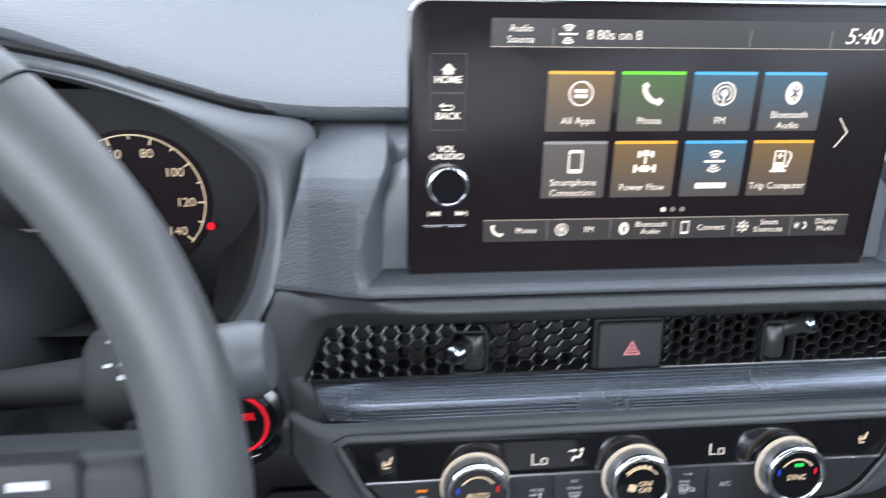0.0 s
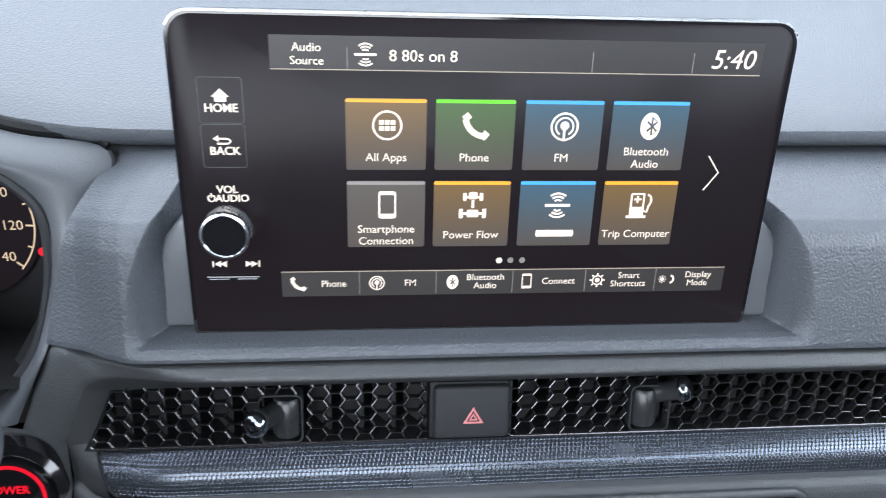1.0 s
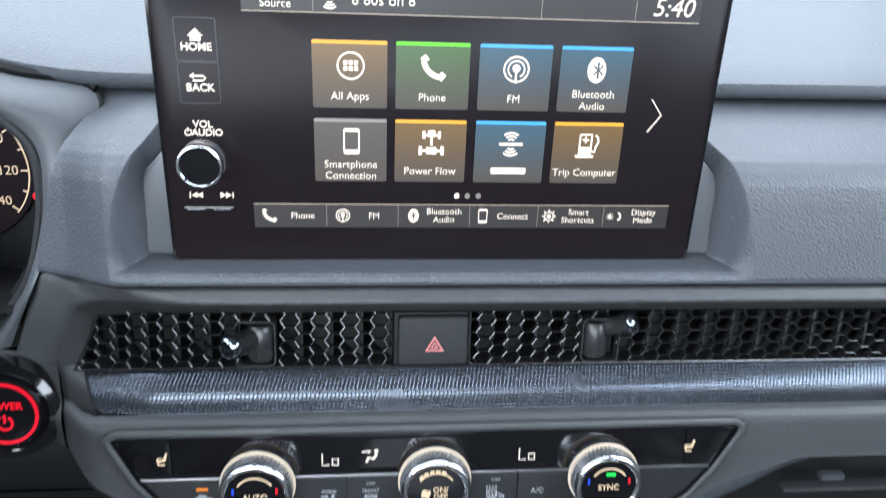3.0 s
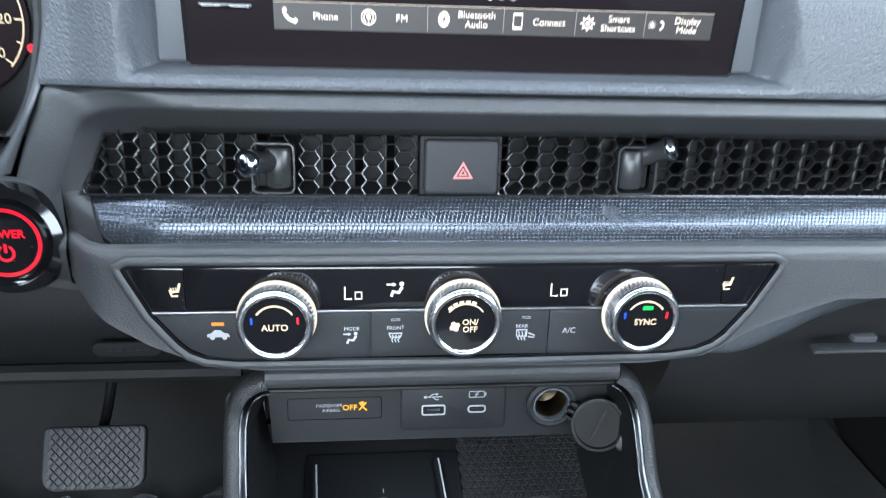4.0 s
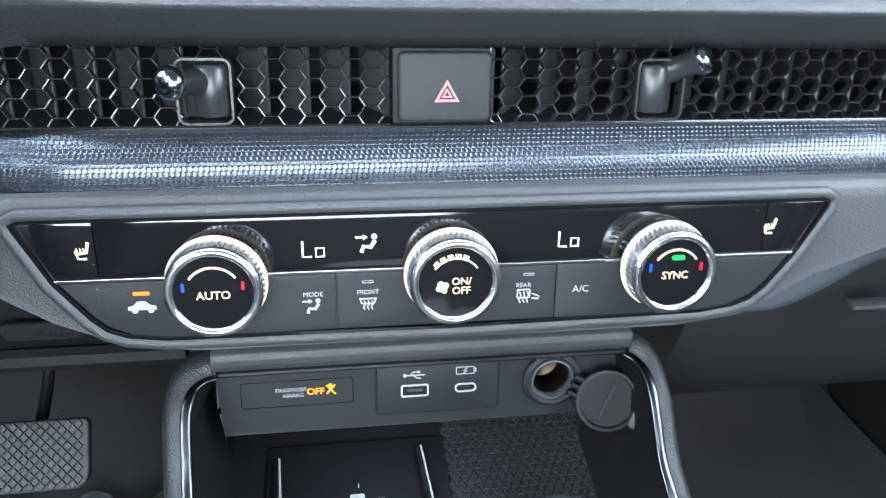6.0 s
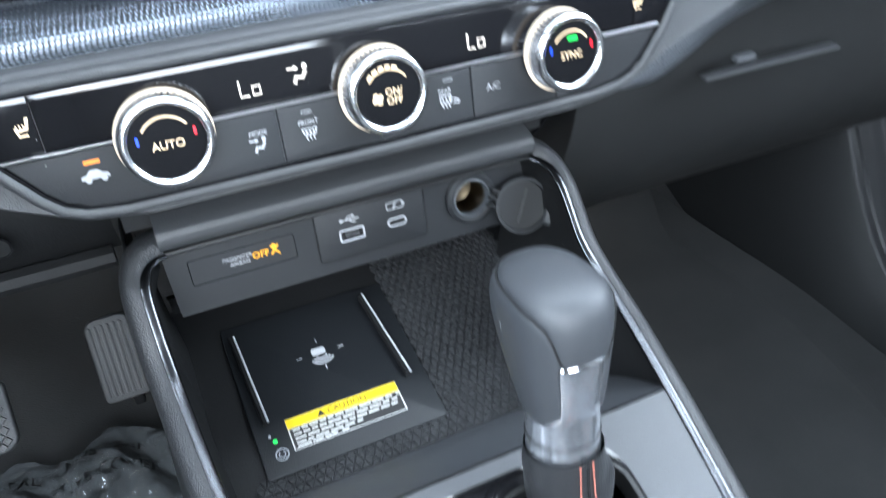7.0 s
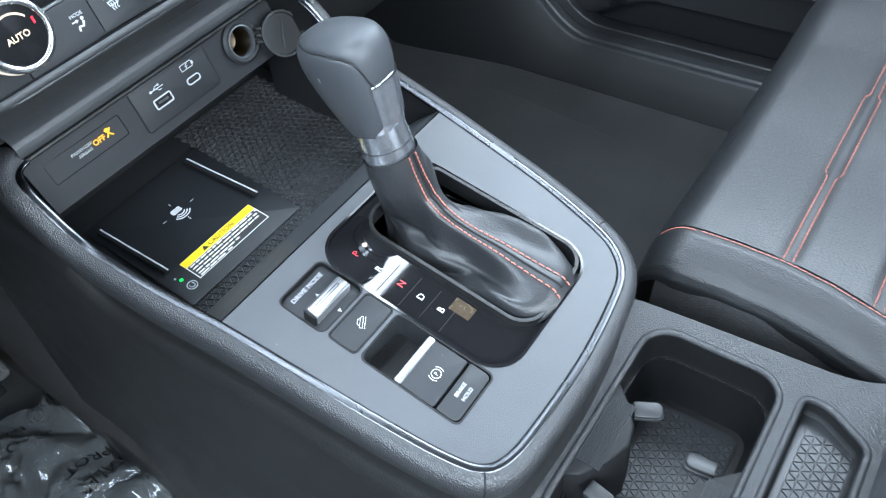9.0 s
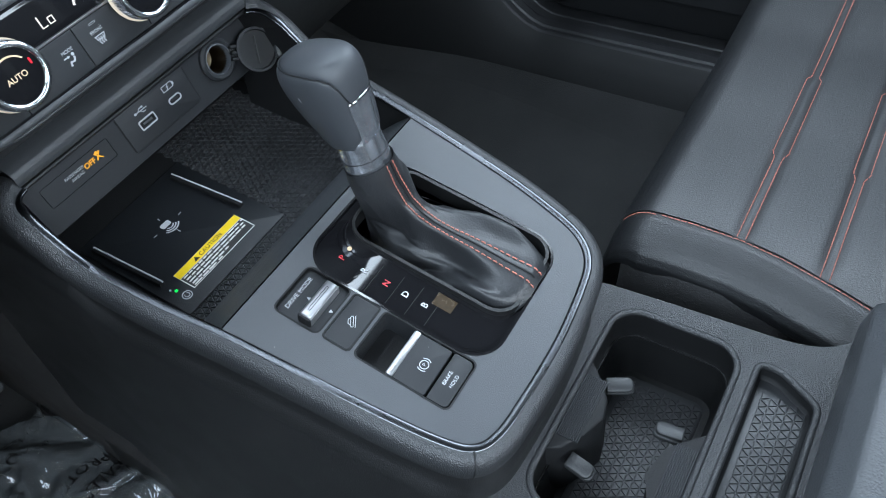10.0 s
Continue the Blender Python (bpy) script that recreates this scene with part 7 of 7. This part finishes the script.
part("bezel", finish(lathe([(0.0, -0.016), (0.0275, -0.016), (0.0275, -0.001), (0.0258, 0.0036), (0.0215, 0.0050), (0.0195, 0.0035), (0.0, 0.0030)], 48), PW), M_PIANO, power, "", 50)
part("cap", finish(lathe([(0.0, 0.003), (0.0185, 0.0035), (0.0178, 0.0058), (0.0, 0.0062)], 48), PW), M_PIANO, power)
part("red_ring", finish(band(ring(0.0166, 48), ring(0.0150, 48), 0.0060, 0.0064), PW, False), M_RED, power)
part("power_text", finish(words("POWER", 0.0054, 0, 0.0045, 0.0066, bold=0.03), PW, False), M_RED, power)
part("power_mark", finish(join(stroke(arc(0.0036, 120, 420, 0, -0.0050), 0.0012, 0.0062, 0.0066), stroke([(0, -0.0048), (0, -0.0005)], 0.0012, 0.0062, 0.0066)), PW, False), M_RED, power)

column = thing("steering_column", "dark grey steering column shroud with a control stalk", "steering column", (-0.385, 0.0, 0.70))
part("shroud", finish(sheet(32, 14, lambda u, v: (-0.385 + (0.075 - 0.012 * v) * math.cos(2 * math.pi * u), 0.09 - 0.15 * v, 0.735 + (0.052 - 0.006 * v) * math.sin(2 * math.pi * u)))), M_BUTTON, column, "", 80)
SK = Matrix.Translation((-0.3250, -0.0560, 0.7700)) @ Vector((0.135, -0.004, 0.018)).to_track_quat("Z", "Y").to_matrix().to_4x4()
stalk = part("stalk", finish(lathe([(0.0, 0.0), (0.008, 0.0), (0.010, 0.062), (0.0205, 0.066), (0.0235, 0.071), (0.0235, 0.095), (0.0205, 0.100), (0.0168, 0.101), (0.0168, 0.104), (0.0, 0.104)], 40), SK), M_SILL, column, "black switch drum", 50)
end = part("stalk_end", finish(lathe([(0.0, 0.1042), (0.0162, 0.1042), (0.0166, 0.107), (0.0170, 0.128), (0.0162, 0.134), (0.0140, 0.138), (0.0, 0.139)], 40), SK), M_SATIN, stalk, "grey twist end", 50)
for k in range(5):
    for w, h, z in ((0.0058, 0.0018, 0.0850), (0.0030, 0.0014, 0.0780))[:2 if k % 2 else 1]:
        part("legend_bar", finish(rect(w, h, 0, 0, 0, 0.0002), SK @ Matrix.Rotation(radians(96 + 13 * k), 4, "Z") @ pose(0.0236, 0, z, 0, 90, 0)), M_LEGEND, stalk)
for k in range(5):
    for w, h, z in ((0.0050, 0.0022, 0.1165), (0.0020, 0.0010, 0.1125)):
        part("legend_bar", finish(rect(w, h, 0, 0, 0, 0.0002), SK @ Matrix.Rotation(radians(92 + 20 * k), 4, "Z") @ pose(0.0170, 0, z, 0, 90, 0)), M_LEGEND, end)
KB = Matrix.Translation(SK @ Vector((0.0, 0.0, 0.0870))) @ Matrix.Translation((0.0, -0.0170, -0.0130)) @ Vector((0.12, -0.85, 0.45)).to_track_quat("Z", "Y").to_matrix().to_4x4()
knob3 = part("stalk_button", finish(lathe([(0.0, -0.010), (0.0086, -0.010), (0.0084, 0.004), (0.0070, 0.0062), (0.0, 0.0066)], 32), KB), M_BUTTON, stalk, "", 50)
part("button_mark", finish(join(stroke([(-0.0026, 0), (0.0026, 0)], 0.0012, 0.0064, 0.0069), stroke([(0, -0.0026), (0, 0.0026)], 0.0012, 0.0064, 0.0069)), KB, False), M_LEGEND, stalk)

WC = Vector((-0.390, -0.140, 0.780))
WM = Matrix.Translation(WC) @ lean(0, 0, 0, 22)
wheel = thing("steering_wheel", "dark grey leather steering wheel with control spokes", "steering wheel", tuple(WC))
sec = [(0.0168 * math.cos(t), 0.0150 * math.sin(t)) for t in np.linspace(0, 2 * math.pi, 20)[:-1]]
part("rim", finish(sweep([Vector((0.1868 * math.cos(t), 0.1868 * math.sin(t), 0)) for t in np.linspace(0, 2 * math.pi, 97)[:-1]], sec, (0, 0, 1), True), WM), M_WHEEL, wheel, "", 80)
for a in (47, 133, -20, 200):
    c = Vector((0.1868 * math.cos(radians(a)), 0.1868 * math.sin(radians(a)), 0))
    rad, tang = c.normalized(), Vector((0, 0, 1)).cross(c.normalized())
    part("rim_seam", finish(tube([c + rad * 0.0170 * math.cos(t) + Vector((0, 0, 0.0152)) * math.sin(t) for t in np.linspace(0, 2 * math.pi, 25)[:-1]], 0.0006, 5, True, up=tang), WM), M_DARK, wheel)
part("hub", finish(plate(rrect(0.150, 0.120, 0.045, 0, -0.005, 8), -0.045, 0.004, 0.018, steps=5), WM), M_DASH, wheel, "", 60)
for s in (-1, 1):
    sp = part("spoke", finish(plate(rrect(0.120, 0.064, [0.010, 0.010, 0.020, 0.020], s * 0.112, -0.011, 6), -0.030, -0.002, 0.007, steps=4), WM), M_BUTTON, wheel, "", 60)
    part("spoke_key", finish(plate(rrect(0.058, 0.0170, 0.004, s * 0.117, 0.0118, 4), -0.010, -0.0002, 0.0012), WM), M_BUTTON, sp)
    part("key_gap", finish(plate(rrect(0.060, 0.0360, 0.004, s * 0.117, 0.0030, 4), -0.010, -0.0014), WM), M_DARK, sp)
    part("spoke_key", finish(plate(rrect(0.058, 0.0150, 0.004, s * 0.117, -0.0062, 4), -0.010, -0.0002, 0.0012), WM), M_BUTTON, sp)
    part("spoke_legend", finish(rect(0.0130, 0.0030, s * 0.1295, 0.0130, -0.0002, 0.0002), WM), M_LEGEND, sp)

brake = thing("brake_pedal", "grey rubber brake pedal with diamond studs", "pedal", (-0.305, 0.23, 0.27))
BP = lean(-0.3130, 0.220, 0.317, 40)
part("pad", finish(plate(rrect(0.0980, 0.0620, [0.006, 0.006, 0.014, 0.014], 0, 0, 5), -0.008, 0.0, 0.002), BP), M_DASH, brake, "", 60)
for i in range(-1, 10):
    for j in range(6):
        for o in (0, 1):
            x, y = -0.036 + 0.009 * i + 0.0045 * o, -0.026 + 0.0095 * j + 0.00475 * o
            if abs(x) < 0.0445 and abs(y) < 0.0275:
                part("stud", finish(plate([(0, 0.0042), (-0.0038, 0), (0, -0.0042), (0.0038, 0)], 0, 0.0016, 0.0005, steps=1), BP @ Matrix.Translation((x, y, 0)), False), M_DASH, brake)
part("arm", finish(tube(smooth_path([(-0.312, 0.228, 0.318), (-0.312, 0.310, 0.355), (-0.310, 0.40, 0.52)], 6), 0.0055, 10)), M_PIT, brake)
acc = thing("accelerator_pedal", "grey ribbed accelerator pedal hinged at the floor", "pedal", (-0.18, 0.3, 0.16))
AP = lean(-0.1822, 0.3125, 0.2583, 32)
part("pad", finish(plate(rrect(0.0455, 0.0900, [0.012, 0.012, 0.006, 0.006], 0, 0, 5), -0.008, 0.0, 0.002), AP), M_DASH, acc, "", 60)
for i in range(7):
    part("rib", finish(box(0.0030, 0.076, 0.0024, -0.018 + 0.006 * i, 0, 0.0006, 0.0008), AP), M_DASH, acc)
part("arm", finish(box(0.012, 0.02, 0.10, -0.179, 0.335, 0.22, 0.003)), M_DARK, acc)

# clear protective film, crumpled over the driver's carpet
M_FILM = bpy.data.materials.new("clear_film")
M_FILM.use_nodes = True
fn, fl = M_FILM.node_tree.nodes, M_FILM.node_tree.links
clear, mixs = fn.new("ShaderNodeBsdfTransparent"), fn.new("ShaderNodeMixShader")
gl = fn["Principled BSDF"]
gl.inputs["Base Color"].default_value, gl.inputs["Roughness"].default_value, gl.inputs["Specular IOR Level"].default_value = (0.105, 0.115, 0.120, 1), 0.07, 1.0
mixs.inputs[0].default_value = 0.60
fl.new(clear.outputs[0], mixs.inputs[1])
fl.new(gl.outputs[0], mixs.inputs[2])
fl.new(mixs.outputs[0], fn["Material Output"].inputs["Surface"])


def film_z(x, y):
    p = Vector((x * 9, y * 9, 0.3))
    fold = abs(noise.noise(p * 1.3)) * 0.034 + abs(noise.noise(p * 2.7)) * 0.020 + abs(noise.noise(p * 7.3)) * 0.006 + abs(noise.noise(p * 15.0)) * 0.0022
    bunch = math.exp(-(((x + 0.245) / 0.05) ** 2 + ((y - 0.225) / 0.035) ** 2))
    return floor_height(x, y) + 0.012 + fold + 0.022 * bunch * (0.6 + abs(noise.noise(p * 4.2)) * 1.6)


film = thing("protective_film", "crumpled clear plastic floor film printed with black capitals", "plastic film", (-0.33, 0.2, FLOOR))
part("sheet", finish(sheet(180, 200, lambda u, v: (-0.62 + 0.475 * u + 0.012 * math.sin(25 * v), -0.15 + (0.455 + 0.012 * math.sin(31 * u)) * v, film_z(-0.62 + 0.475 * u, -0.15 + 0.455 * v)))), M_FILM, film, "", 50)
M_PRINT = material("film_print", (0.006, 0.006, 0.006), 0.5, mottle=0)
LINES = ("DEALER MUST REMOVE", "PROTECTIVE COVER")
for k, (x, y, rz) in enumerate(((-0.240, 0.282, -2), (-0.258, 0.252, -2), (-0.235, 0.148, 178), (-0.238, 0.178, 178))):
    bm = words(LINES[k % 2], 0.0185, 0, 0, 0)
    bm.transform(Matrix.Translation((x, y, 0)) @ Matrix.Rotation(radians(rz), 4, "Z"))
    for vtx in bm.verts:
        vtx.co.z = film_z(vtx.co.x, vtx.co.y) + 0.0015
    part("print_line", bm, M_PRINT, film)
